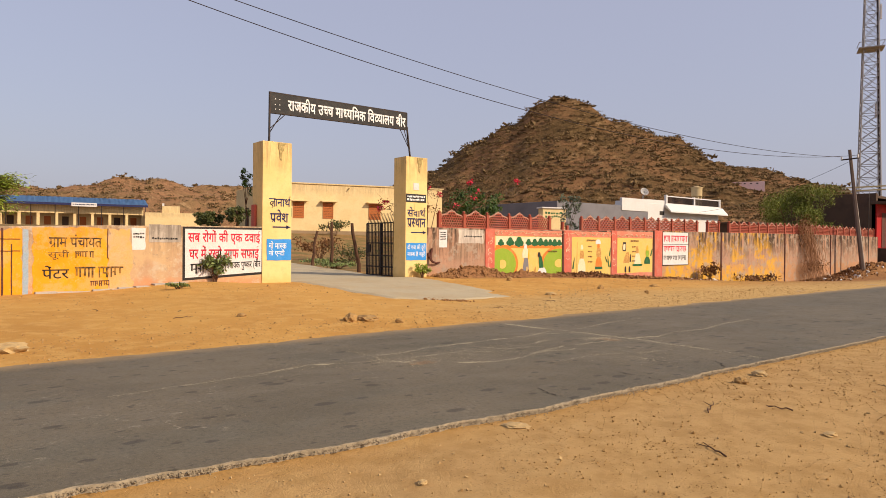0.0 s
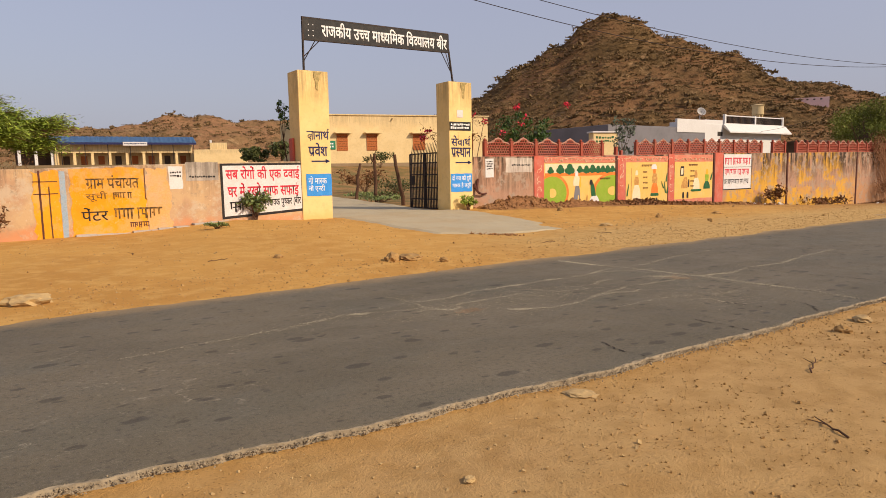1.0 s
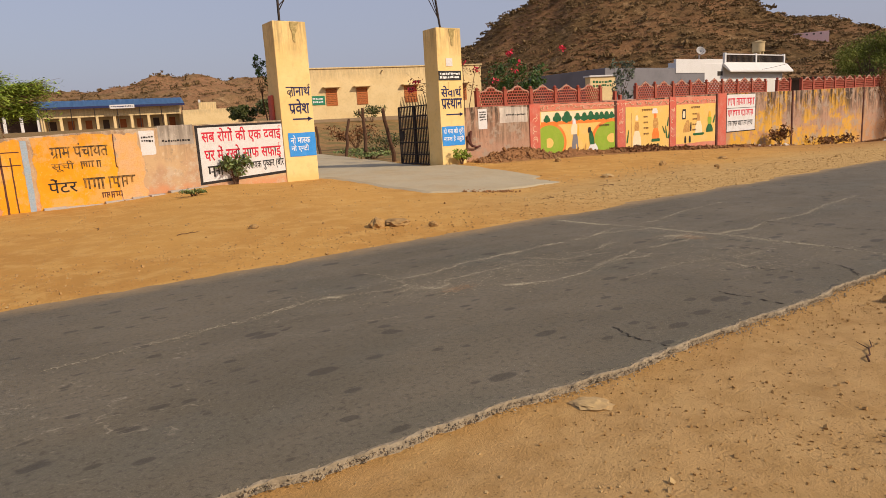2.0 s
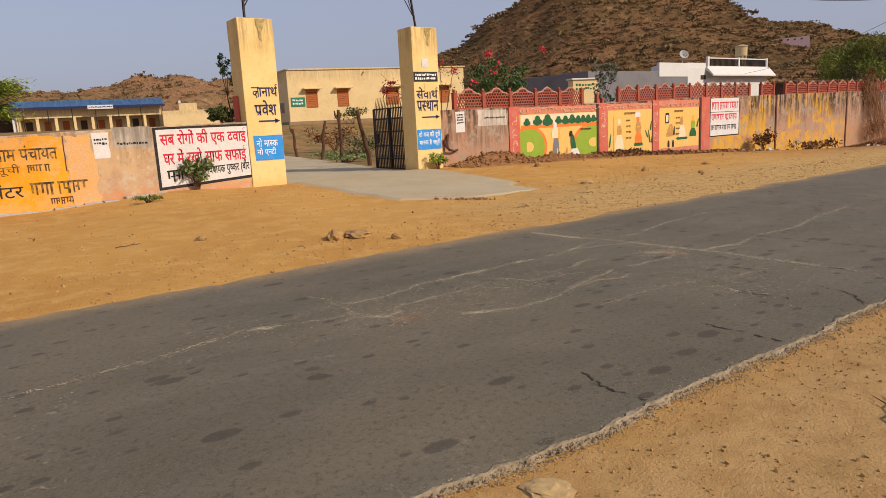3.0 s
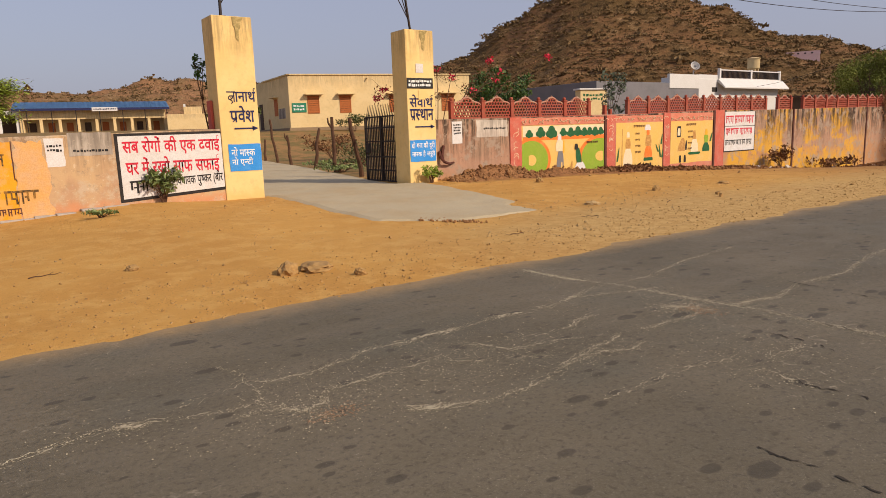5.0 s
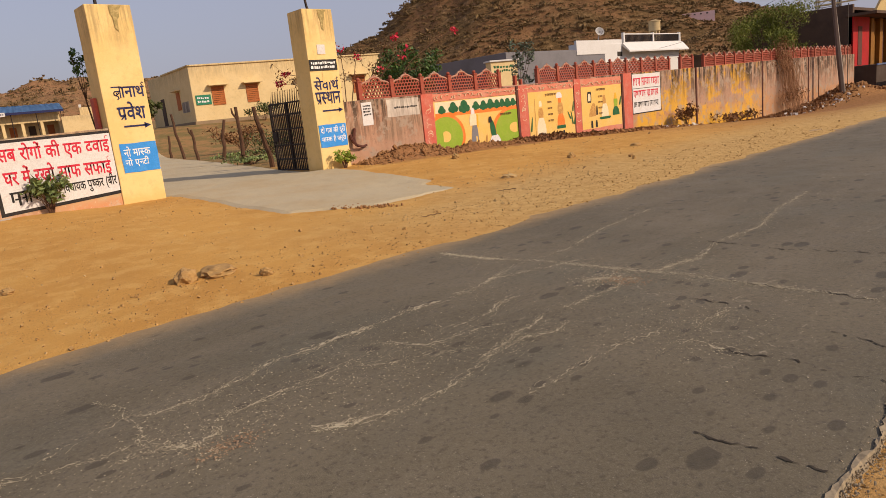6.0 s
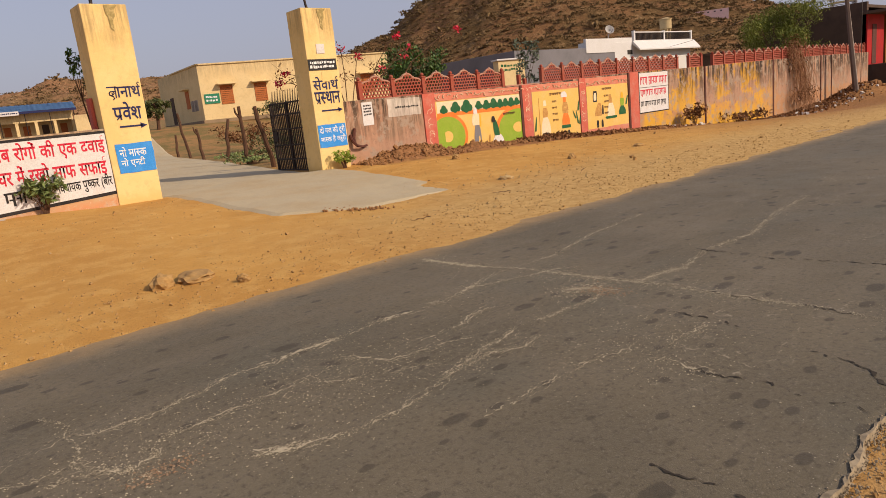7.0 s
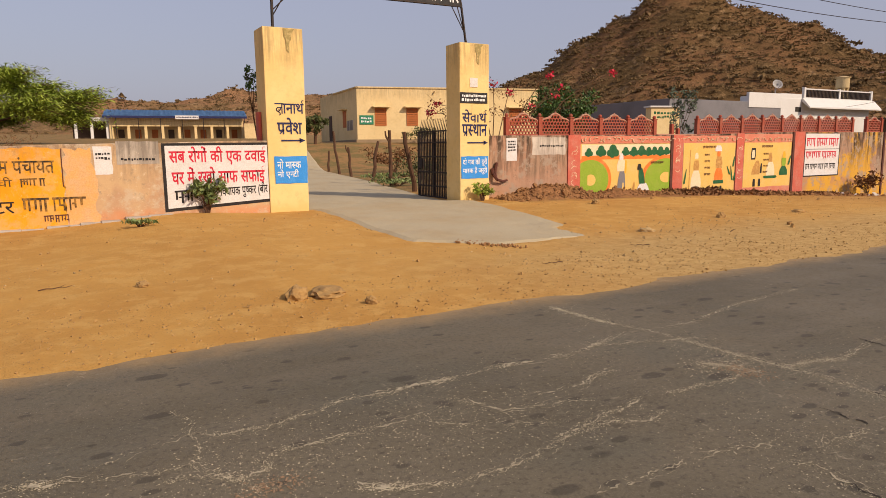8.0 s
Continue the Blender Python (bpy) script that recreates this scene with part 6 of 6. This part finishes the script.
def scatter(name, label, count, area, size, material, seed, dense=None, chunk=400):
    """Loose stones over a stretch of ground, joined into one stuff object."""
    r_ = random.Random(seed)
    base = bmesh.new()
    if size < 0.03:
        bmesh.ops.create_cube(base, size=1.5)
        for v in base.verts:
            v.co *= r_.uniform(0.65, 1.15)
    else:
        pebble(base, 0, 0, 0, 1.0, r_)
    base.verts.ensure_lookup_table()
    tmpl = [v.co.copy() for v in base.verts]
    tf = [[v.index for v in f.verts] for f in base.faces]
    base.free()
    verts, faces = [], []
    x0, x1, y0, y1 = area
    for _ in range(count):
        x, y = r_.uniform(x0, x1), r_.uniform(y0, y1)
        if dense and wobble(x, y, dense, seed) < r_.uniform(-0.5, 0.35):
            continue
        s = size * math.exp(min(1.1, r_.gauss(0, 0.45)))
        m = Matrix.LocRotScale((x, y, ground_z(x, y) + s * 0.2), Euler((r_.uniform(0, 6), r_.uniform(0, 6), r_.uniform(0, 6))), (s, s * r_.uniform(0.6, 1), s * r_.uniform(0.45, 0.8)))
        n = len(verts)
        verts += [tuple(m @ v) for v in tmpl]
        faces += [[n + i for i in f] for f in tf]
    me = bpy.data.meshes.new(name)
    me.from_pydata(verts, [], faces)
    me.materials.append(material)
    return tagged(new(name, me), label, "gravel", kind="stuff")


scatter("pebbles", "small pebbles and clods on the sandy verge", 5200, (-12, 20, -10.0, -0.4), 0.008, CLOD, 1, 0.5)
scatter("pebbles", "pale small stones on the sandy verge", 1500, (-12, 24, -10.0, -0.4), 0.008, STONE, 2, 0.4)
scatter("pebbles", "brown grit and clods beside the road", 24000, (-11, 4, -19.0, -14.75), 0.0056, CLOD, 3, 0.7)
scatter("pebbles", "pale grit beside the road", 6000, (-11, 4, -19.0, -14.75), 0.006, STONE, 4, 0.8)
scatter("pebbles", "grit along the dusty road margin", 3200, (-10, 14, -10.1, -8.2), 0.0075, CLOD, 5)
scatter("pebbles", "clods and stones scattered over the verge", 110, (-9, 16, -9.6, -1.0), 0.022, CLOD, 15, 0.5)
scatter("pebbles", "broken grit before the concrete slab", 900, (0.2, 7.5, -9.6, -5.6), 0.012, STONE, 16, 0.6)
scatter("clods", "earth clods banked along the wall foot", 4200, (5.3, 17, -1.0, -0.05), 0.042, DARK_CLOD, 6, 0.6)
scatter("clods", "coarse lumps of dug earth by the gate pillar", 700, (5.5, 9.0, -1.25, -0.1), 0.042, DARK_CLOD, 17, 0.8)
scatter("rubble", "stones and dry litter along the stained wall", 2600, (16, 48, -2.2, -0.1), 0.06, DARK_CLOD, 7, 0.35)
scatter("rubble", "pale stones and scraps along the stained wall", 330, (20, 49, -2.6, -0.2), 0.08, RAG_WHITE, 8, 0.35)
scatter("rubble", "heaped stones below the shop", 1600, (43, 62, -5.2, -1.3), 0.12, DARK_CLOD, 9, 0.3)
scatter("rubble", "pale heaped stones below the shop", 220, (44, 62, -5.0, -1.3), 0.13, STONE, 10, 0.3)


def build_litter():
    r_ = random.Random(55)
    bm = bmesh.new()
    for _ in range(8000):
        x = r_.uniform(12, 44)
        y = -0.1 - abs(r_.gauss(0, 0.95)) * (0.6 if x < 22 else 1.0)
        leaf_cloud(bm, (x, y, ground_z(x, y) + 0.05), (0.1, 0.1, 0.05), 1, 0.075, r_)
    tagged(part("leaf_litter", bm, DRY), "dry brown leaves strewn along the wall foot", "leaf litter", kind="stuff")


build_litter()


def stone(x, y, s, label, material=STONE, flat=0.5, seed=1, name="stone"):
    r_ = random.Random(seed)
    bm = bmesh.new()
    bmesh.ops.create_icosphere(bm, subdivisions=3, radius=s)
    for v in bm.verts:
        k = 1 + 0.35 * noise.noise(v.co * (2.2 / s) + Vector((seed, 0, 0))) + 0.12 * noise.noise(v.co * (7 / s))
        v.co = Vector((v.co.x * k * r_.uniform(0.97, 1.03), v.co.y * k * 0.75, v.co.z * k * flat))
    me = finish(bm, name, material)
    ob = tagged(new(name, me), label, "stone")
    ob.matrix_world = pose(x, y, ground_z(x, y) + s * flat * 0.35, 0, 0, seed * 40)
    return ob


stone(-2.98, -8.75, 0.14, "brown rough stone on the sandy verge", CLOD, 0.75, 1)
stone(-2.62, -8.72, 0.24, "flat brown stone slab on the verge", CLOD, 0.24, 2)
stone(-2.37, -9.34, 0.07, "small dark brown stone by the road", CLOD, 0.8, 3)
stone(-8.05, -9.05, 0.26, "pale flat stone by the road edge", STONE, 0.35, 4)
stone(7.28, -6.1, 0.12, "dark brown stone on the verge", CLOD, 0.7, 5)
stone(6.9, -2.6, 0.13, "dark brown stone by the mound", CLOD, 0.7, 6)
stone(-4.35, -7.3, 0.09, "dark flat stone on the verge", CLOD, 0.5, 7)
stone(4.2, -6.9, 0.14, "pale stone by the concrete slab", STONE, 0.4, 8)
stone(9.9, -6.2, 0.16, "flat brown stone on the verge", CLOD, 0.35, 9)
stone(-1.68, -15.22, 0.10, "pale broken stone beside the road", STONE, 0.45, 10)
stone(-2.28, -15.32, 0.07, "brown broken stone beside the road", CLOD, 0.6, 11)
stone(-5.27, -15.05, 0.11, "crumbled cement lump beside the road", STONE, 0.16, 12)
stone(-3.4, -16.6, 0.06, "flat pale stone beside the road", STONE, 0.35, 13)
stone(-6.6, -15.6, 0.035, "small pale stone beside the road", STONE, 0.4, 14)


def twig(x, y, length, turn, seed):
    r_ = random.Random(seed)
    t = thing("dry_twig", "dry brown twig lying on the sandy ground", "twig", group="fallen twigs")
    a = radians(turn)
    pts = []
    for k in range(6):
        u = length * k / 5
        px, py = x + u * math.cos(a) + r_.uniform(-0.015, 0.015), y + u * math.sin(a) + r_.uniform(-0.015, 0.015)
        pts.append((px, py, ground_z(px, py) + 0.008 + 0.012 * (k % 2)))
    part("stem", chain(bmesh.new(), pts, 0.007, 0.003, 5), WOOD, t)
    q = Vector(pts[3])
    part("side_shoot", chain(bmesh.new(), [q, q + Vector((0.10 * math.cos(a + 0.8), 0.10 * math.sin(a + 0.8), 0.012))], 0.004, 0.002, 4), WOOD, t)


for k_, (tx, ty, tl, ta) in enumerate(((-3.6, -15.7, 0.30, 20), (-2.9, -16.1, 0.22, 120), (-4.6, -16.4, 0.25, 65), (-5.4, -6.9, 0.35, 10), (0.8, -8.6, 0.32, 170),
                                       (5.5, -7.7, 0.40, 25), (-6.2, -5.0, 0.3, 80), (-1.3, -16.4, 0.28, 40), (3.0, -8.1, 0.3, 150))):
    twig(tx, ty, tl, ta, 30 + k_)


def build_edge_crumbs():
    """Broken pale rim along the near edge of the road."""
    r_ = random.Random(9)
    base = bmesh.new()
    pebble(base, 0, 0, 0, 1.0, r_)
    base.verts.ensure_lookup_table()
    tmpl, tf = [v.co.copy() for v in base.verts], [[v.index for v in f.verts] for f in base.faces]
    base.free()
    verts, faces = [], []
    for _ in range(14000):
        x = r_.uniform(-10, 8)
        k = wobble(x, 0, 0.7, 5)
        y = road_edge(x, True) + r_.gauss(-0.01, 0.022 + 0.09 * max(0, k))
        s = 0.0048 * math.exp(min(0.9, r_.gauss(0, 0.5)))
        m = Matrix.LocRotScale((x, y, -0.022 + r_.uniform(0, 0.02)), Euler((r_.uniform(0, 6), r_.uniform(0, 6), 0)), (s, s * 0.8, s * 0.6))
        n = len(verts)
        verts += [tuple(m @ v) for v in tmpl]
        faces += [[n + i for i in f] for f in tf]
    me = bpy.data.meshes.new("road_edge_crumbs")
    me.from_pydata(verts, [], faces)
    me.materials.append(GRAVEL)
    tagged(new("road_edge_crumbs", me), "crumbled pale rim along the road edge", "gravel", kind="stuff")


build_edge_crumbs()


def ribbon(bm, pts, width, z, seed, jitter=1.0):
    """A ragged flat strip along pts, broken here and there."""
    fine = []
    for (xa, ya), (xb, yb) in zip(pts, pts[1:]):
        n = max(2, int(math.hypot(xb - xa, yb - ya) / 0.014))
        fine += [(xa + (xb - xa) * k / n, ya + (yb - ya) * k / n) for k in range(n)]
    fine.append(pts[-1])
    before = None
    for k, (x, y) in enumerate(fine):
        a, b = fine[max(0, k - 1)], fine[min(len(fine) - 1, k + 1)]
        d = Vector((b[0] - a[0], b[1] - a[1])).normalized()
        wv = width * (0.5 + 1.3 * wobble(x, y, 3.0, seed) + 1.5 * wobble(x, y, 16, seed + 2) + 1.8 * wobble(x, y, 47, seed + 8))
        if wv < 0.14 * width or k in (0, len(fine) - 1):
            before = None
            continue
        j = jitter * (0.022 * wobble(x, y, 6, seed + 3) + 0.028 * wobble(x, y, 15, seed + 4) + 0.022 * wobble(x, y, 37, seed + 6))
        c = Vector((x - d.y * j, y + d.x * j))
        now = (bm.verts.new((c.x - d.y * wv, c.y + d.x * wv, z)), bm.verts.new((c.x + d.y * wv, c.y - d.x * wv, z)))
        if before:
            bm.faces.new((before[0], before[1], now[1], now[0]))
        before = now


def build_road_rim():
    """The pale broken lip of old surfacing along the near edge of the road."""
    r_ = random.Random(31)
    xs = steps((-10, 9, 0.035))
    verts, faces = [], []
    for x in xs:
        e = road_edge(x, True)
        w = 0.006 + 0.022 * wobble(x, 0, 1.1, 2) + 0.03 * wobble(x, 0, 7, 3) + 0.012 * wobble(x, 0, 24, 4)
        w = max(0.005, w)
        lip = e + 0.012 + 0.022 * wobble(x, 0, 19, 7)
        verts += [(x, e - w - 0.012, -0.06), (x, e - w, -0.022 + r_.uniform(-0.006, 0.006)), (x, e - 0.3 * w, 0.004 + r_.uniform(-0.006, 0.006)), (x, lip, 0.0032)]
    for k in range(len(xs) - 1):
        faces += [(4 * k + q, 4 * k + 4 + q, 4 * k + 5 + q, 4 * k + 1 + q) for q in range(3)]
    me = bpy.data.meshes.new("road_rim")
    me.from_pydata(verts, [], faces)
    me.materials.append(GRAVEL)
    tagged(new("road_rim", me), "pale crumbling lip of old surfacing along the road", "road edge", kind="structure")


build_road_rim()


# ---- scrub on the hills ----
def hill_scrub(name, label, points, count, size, seed, lo, keep=None):
    r_ = random.Random(seed)
    verts, faces = [], []
    picks = [p for p in points if p[2] > lo and (keep is None or keep(p))]
    for _ in range(count):
        p = r_.choice(picks)
        c = Vector(p) + Vector((r_.uniform(-4, 4), r_.uniform(-4, 4), -0.3))
        s = size * math.exp(r_.gauss(0, 0.4))
        for _k in range(8):
            d = Vector((r_.gauss(0, 0.85), r_.gauss(0, 0.85), abs(r_.gauss(0.25, 0.3)))) * s
            q = s * r_.uniform(0.4, 0.75)
            e = Euler((r_.uniform(0, 6), r_.uniform(0, 6), r_.uniform(0, 6))).to_matrix()
            n = len(verts)
            verts += [tuple(c + d + e @ Vector(v) * q) for v in ((1, 0, 0), (-0.5, 0.87, 0), (-0.5, -0.87, 0), (0, 0, 1))]
            faces += [(n, n + 1, n + 3), (n + 1, n + 2, n + 3), (n + 2, n, n + 3)]
    me = bpy.data.meshes.new(name)
    me.from_pydata(verts, [], faces)
    me.materials.append(SCRUB)
    tagged(new(name, me), label, "scrub", kind="stuff")


hill_scrub("hill_scrub", "dry olive-brown scrub dotted over the hill", big_points, 24000, 0.95, 1, 8, lambda p: p[0] + p[1] < 960)
hill_scrub("hill_scrub", "dry scrub over the low hills", low_points, 7000, 0.9, 2, 6, lambda p: p[1] < 600)
pink = thing("hill_house", "small pink flat-roofed house on the hillside", "house", pose(489, 245, 46, 0, 0, -63))
part("wall", boxes((0, 24, 0, 9, -5, 5.2), bevel=0.05), plain("pink_house_paint", (0.85, 0.58, 0.55), (0.80, 0.58, 0.52), 0.5), pink)
for k in range(4):
    part("window", boxes((5 + k * 4.4, 6.3 + k * 4.4, -0.05, 0.05, 3.4, 4.3)), DARK_HOLE, pink)


# ---- cracks in the road ----
PALE_CRACK = plain("pale_crack_dust", (0.45, 0.39, 0.27), (0.20, 0.165, 0.11), 13, 0.95, 0, 1.0, 90, 0.0)
RED_GRIT = plain("reddish_brick_grit", (0.24, 0.15, 0.09), (0.32, 0.26, 0.18), 14, 0.95, 0, 0.9)
CRACKS = []
LANE = 0.0025


def crack(label, material, width, z, *lines):
    for k, pts in enumerate(lines):
        bm = bmesh.new()
        ribbon(bm, pts, width, z, 3.0 + k * 1.7)
        if material is PALE_CRACK:
            for q, off in enumerate((0.05, -0.06)):
                n = len(pts)
                ribbon(bm, [(x + 0.04 * q, y + off * math.sin(1.0 + i * 1.3)) for i, (x, y) in enumerate(pts[q % 2:n - (q > 1)])], width * 0.4, z - 0.0004 * (q + 1), 9.0 + k + q * 5)
            CRACKS.append((pts, width))
        tagged(part("road_crack", bm, material), label, "crack", kind="structure")


crack("pale dust-filled crack in the asphalt", PALE_CRACK, 0.0042, LANE,
      [(-7.6, -12.3), (-6.8, -12.2), (-6.1, -12.1), (-5.45, -11.92), (-5.31, -11.97), (-5.18, -12.0), (-5.02, -12.06), (-4.82, -12.11), (-4.6, -12.16)],
      [(-5.06, -11.92), (-4.96, -11.87), (-4.84, -11.79), (-4.74, -11.77), (-4.56, -11.72), (-4.52, -11.78), (-4.37, -11.83), (-4.12, -11.85), (-3.97, -11.81), (-3.8, -11.79),
       (-3.66, -11.71), (-3.53, -11.68), (-3.33, -11.73), (-3.08, -11.7), (-2.65, -11.7), (-2.38, -11.67), (-2.02, -11.7), (-1.76, -11.7), (-1.35, -11.63), (-0.94, -11.79), (-0.49, -11.93)],
      [(-4.62, -11.3), (-4.56, -11.45), (-4.53, -11.54), (-4.55, -11.73), (-4.54, -11.92), (-4.6, -12.16), (-4.53, -12.3), (-4.43, -12.43), (-4.4, -12.57)],
      [(-4.74, -12.26), (-4.61, -12.27), (-4.41, -12.41), (-4.29, -12.38), (-4.26, -12.29)],
      [(-4.19, -12.21), (-4.0, -12.22), (-3.78, -12.19), (-3.62, -12.19), (-3.48, -12.21), (-3.09, -12.14)],
      [(-3.97, -12.79), (-3.84, -12.89), (-3.7, -12.92), (-3.56, -13.0), (-3.26, -13.0), (-3.16, -13.0), (-3.0, -12.96), (-2.84, -12.9), (-2.73, -12.84), (-2.53, -12.8), (-2.28, -12.73), (-2.14, -12.73), (-1.96, -12.65)],
      [(-2.84, -12.88), (-2.39, -12.85), (-2.32, -12.86), (-2.17, -12.95), (-1.98, -12.9)],
      [(-3.07, -13.45), (-2.84, -13.41), (-2.76, -13.43), (-2.67, -13.41), (-2.44, -13.42), (-2.22, -13.42), (-2.07, -13.45), (-1.94, -13.49), (-1.77, -13.51)],
      [(-3.02, -12.01), (-2.88, -12.21), (-2.83, -12.37), (-2.57, -12.43), (-2.4, -12.45), (-2.23, -12.53)],
      [(-2.49, -12.28), (-2.26, -12.29), (-2.1, -12.27), (-1.91, -12.18), (-1.69, -12.17)],
      [(-1.73, -12.68), (-1.58, -12.71), (-1.41, -12.69), (-1.23, -12.73), (-0.9, -12.7)],
      [(-3.3, -12.3), (-3.05, -12.47), (-2.87, -12.55), (-2.68, -12.69)],
      [(-1.5, -11.65), (-0.9, -11.5), (-0.2, -11.55), (0.8, -11.3), (2.0, -11.2)],
      [(-0.05, -12.87), (0.6, -12.75), (1.4, -12.8), (2.4, -12.6), (3.6, -12.5)])
crack("thick pale dust-filled stretch of crack in the asphalt", PALE_CRACK, 0.013, LANE + 0.0006,
      [(-2.40, -11.67), (-2.2, -11.685), (-2.02, -11.70)], [(-1.92, -11.69), (-1.76, -11.70)], [(-5.38, -11.95), (-5.22, -12.01)], [(-3.4, -11.72), (-3.05, -11.70), (-2.8, -11.70)], [(-3.97, -12.80), (-3.74, -12.91)])
crack("broad gravelly transverse crack in the asphalt", PALE_CRACK, 0.0052, LANE,
      [(-0.85, -10.39), (-0.82, -11.07), (-0.68, -11.6), (-0.64, -12.42), (-0.60, -12.77), (-0.57, -12.96), (-0.6, -13.3), (-0.62, -13.55), (-0.60, -13.9), (-0.64, -14.28), (-0.70, -14.75)],
      [(-0.56, -12.79), (-0.33, -12.78), (-0.05, -12.87)], [(-1.04, -12.38), (-0.91, -12.57), (-0.88, -12.74)], [(-1.70, -13.69), (-1.54, -13.65), (-1.42, -13.68), (-1.21, -13.65)],
      [(-2.0, -13.7), (-1.87, -13.76), (-1.94, -13.95), (-1.95, -14.1)])
crack("dark open crack in the asphalt", TAR, 0.0052, LANE + 0.0012,
      [(-0.62, -12.5), (-0.55, -12.96), (-0.60, -13.3), (-0.62, -13.55), (-0.60, -13.9), (-0.64, -14.28), (-0.69, -14.52), (-0.72, -14.84)],
      [(-1.14, -13.24), (-1.14, -13.35), (-1.15, -13.52), (-1.13, -13.61), (-1.2, -13.9)],
      [(-1.37, -14.29), (-1.43, -14.6), (-1.54, -14.72), (-1.71, -14.85)],
      [(-1.87, -13.76), (-1.92, -13.9), (-1.95, -14.08), (-1.90, -14.33), (-1.96, -14.47), (-1.94, -14.65), (-1.97, -14.85)],
      [(-2.90, -14.27), (-2.92, -14.44), (-2.90, -14.53), (-2.91, -14.67), (-2.93, -14.84)],
      [(-4.24, -14.3), (-4.31, -14.58), (-4.3, -14.84)],
      [(0.6, -12.6), (0.5, -13.3), (0.65, -14.2), (0.5, -14.9)])


def grit_patch(label, x, y, rx, ry, count, size, material, seed):
    """Loose chips lying thick in a broken spot of the lane."""
    r_ = random.Random(seed)
    verts, faces = [], []
    for _ in range(count):
        px, py = x + r_.gauss(0, rx), y + r_.gauss(0, ry)
        q, a = size * math.exp(min(0.9, r_.gauss(0, 0.5))), r_.uniform(0, 6)
        k = len(verts)
        verts += [(px + q * math.cos(a + u * 1.57) * r_.uniform(0.7, 1.4), py + q * math.sin(a + u * 1.57), 0.002) for u in range(4)] + [(px, py, 0.002 + q * 0.6)]
        faces += [(k, k + 1, k + 4), (k + 1, k + 2, k + 4), (k + 2, k + 3, k + 4), (k + 3, k, k + 4)]
    me = bpy.data.meshes.new("crack_crumbs")
    me.from_pydata(verts, [], faces)
    me.materials.append(material)
    tagged(new("crack_crumbs", me), label, "gravel", kind="stuff")


grit_patch("reddish grit in a broken spot of the lane", -0.93, -12.68, 0.07, 0.09, 300, 0.005, RED_GRIT, 1)
grit_patch("pale grit in a broken spot of the lane", -4.32, -12.56, 0.09, 0.05, 220, 0.005, RED_GRIT, 2)
grit_patch("pale grit beside the transverse crack", -1.0, -12.5, 0.16, 0.10, 300, 0.004, PALE_CRACK, 3)
grit_patch("pale grit strewn over the worn lane", -3.1, -12.35, 0.45, 0.30, 1300, 0.003, PALE_CRACK, 4)
grit_patch("pale grit strewn over the worn lane", -4.3, -12.4, 0.45, 0.25, 900, 0.003, PALE_CRACK, 5)
grit_patch("pale grit strewn over the worn lane", -1.7, -13.6, 0.35, 0.30, 800, 0.003, PALE_CRACK, 6)


def build_crack_crumbs():
    """Flat pale chips broken loose beside the cracks."""
    r_ = random.Random(77)
    verts, faces = [], []
    for pts, width in CRACKS:
        for (xa, ya), (xb, yb) in zip(pts, pts[1:]):
            n = int(math.hypot(xb - xa, yb - ya) * (620 if width < 0.005 else 2600))
            for _ in range(n):
                u = r_.random()
                spread = (0.018 if width < 0.005 else 0.024) if r_.random() < 0.72 else 0.15
                x, y = xa + (xb - xa) * u + r_.gauss(0, spread), ya + (yb - ya) * u + r_.gauss(0, spread)
                if wobble(x, y, 1.3, 4) < r_.uniform(-0.5, 0.3) or not -14.8 < y < -10:
                    continue
                s, a = 0.0026 * math.exp(min(0.9, r_.gauss(0, 0.5))), r_.uniform(0, 6)
                k = len(verts)
                verts += [(x + s * math.cos(a + q * 1.57) * r_.uniform(0.7, 1.5), y + s * math.sin(a + q * 1.57), 0.002) for q in range(4)] + [(x, y, 0.002 + s * 0.5)]
                faces += [(k, k + 1, k + 4), (k + 1, k + 2, k + 4), (k + 2, k + 3, k + 4), (k + 3, k, k + 4)]
    me = bpy.data.meshes.new("crack_crumbs")
    me.from_pydata(verts, [], faces)
    me.materials.append(PALE_CRACK)
    tagged(new("crack_crumbs", me), "pale chips of asphalt beside the cracks", "gravel", kind="stuff")


build_crack_crumbs()
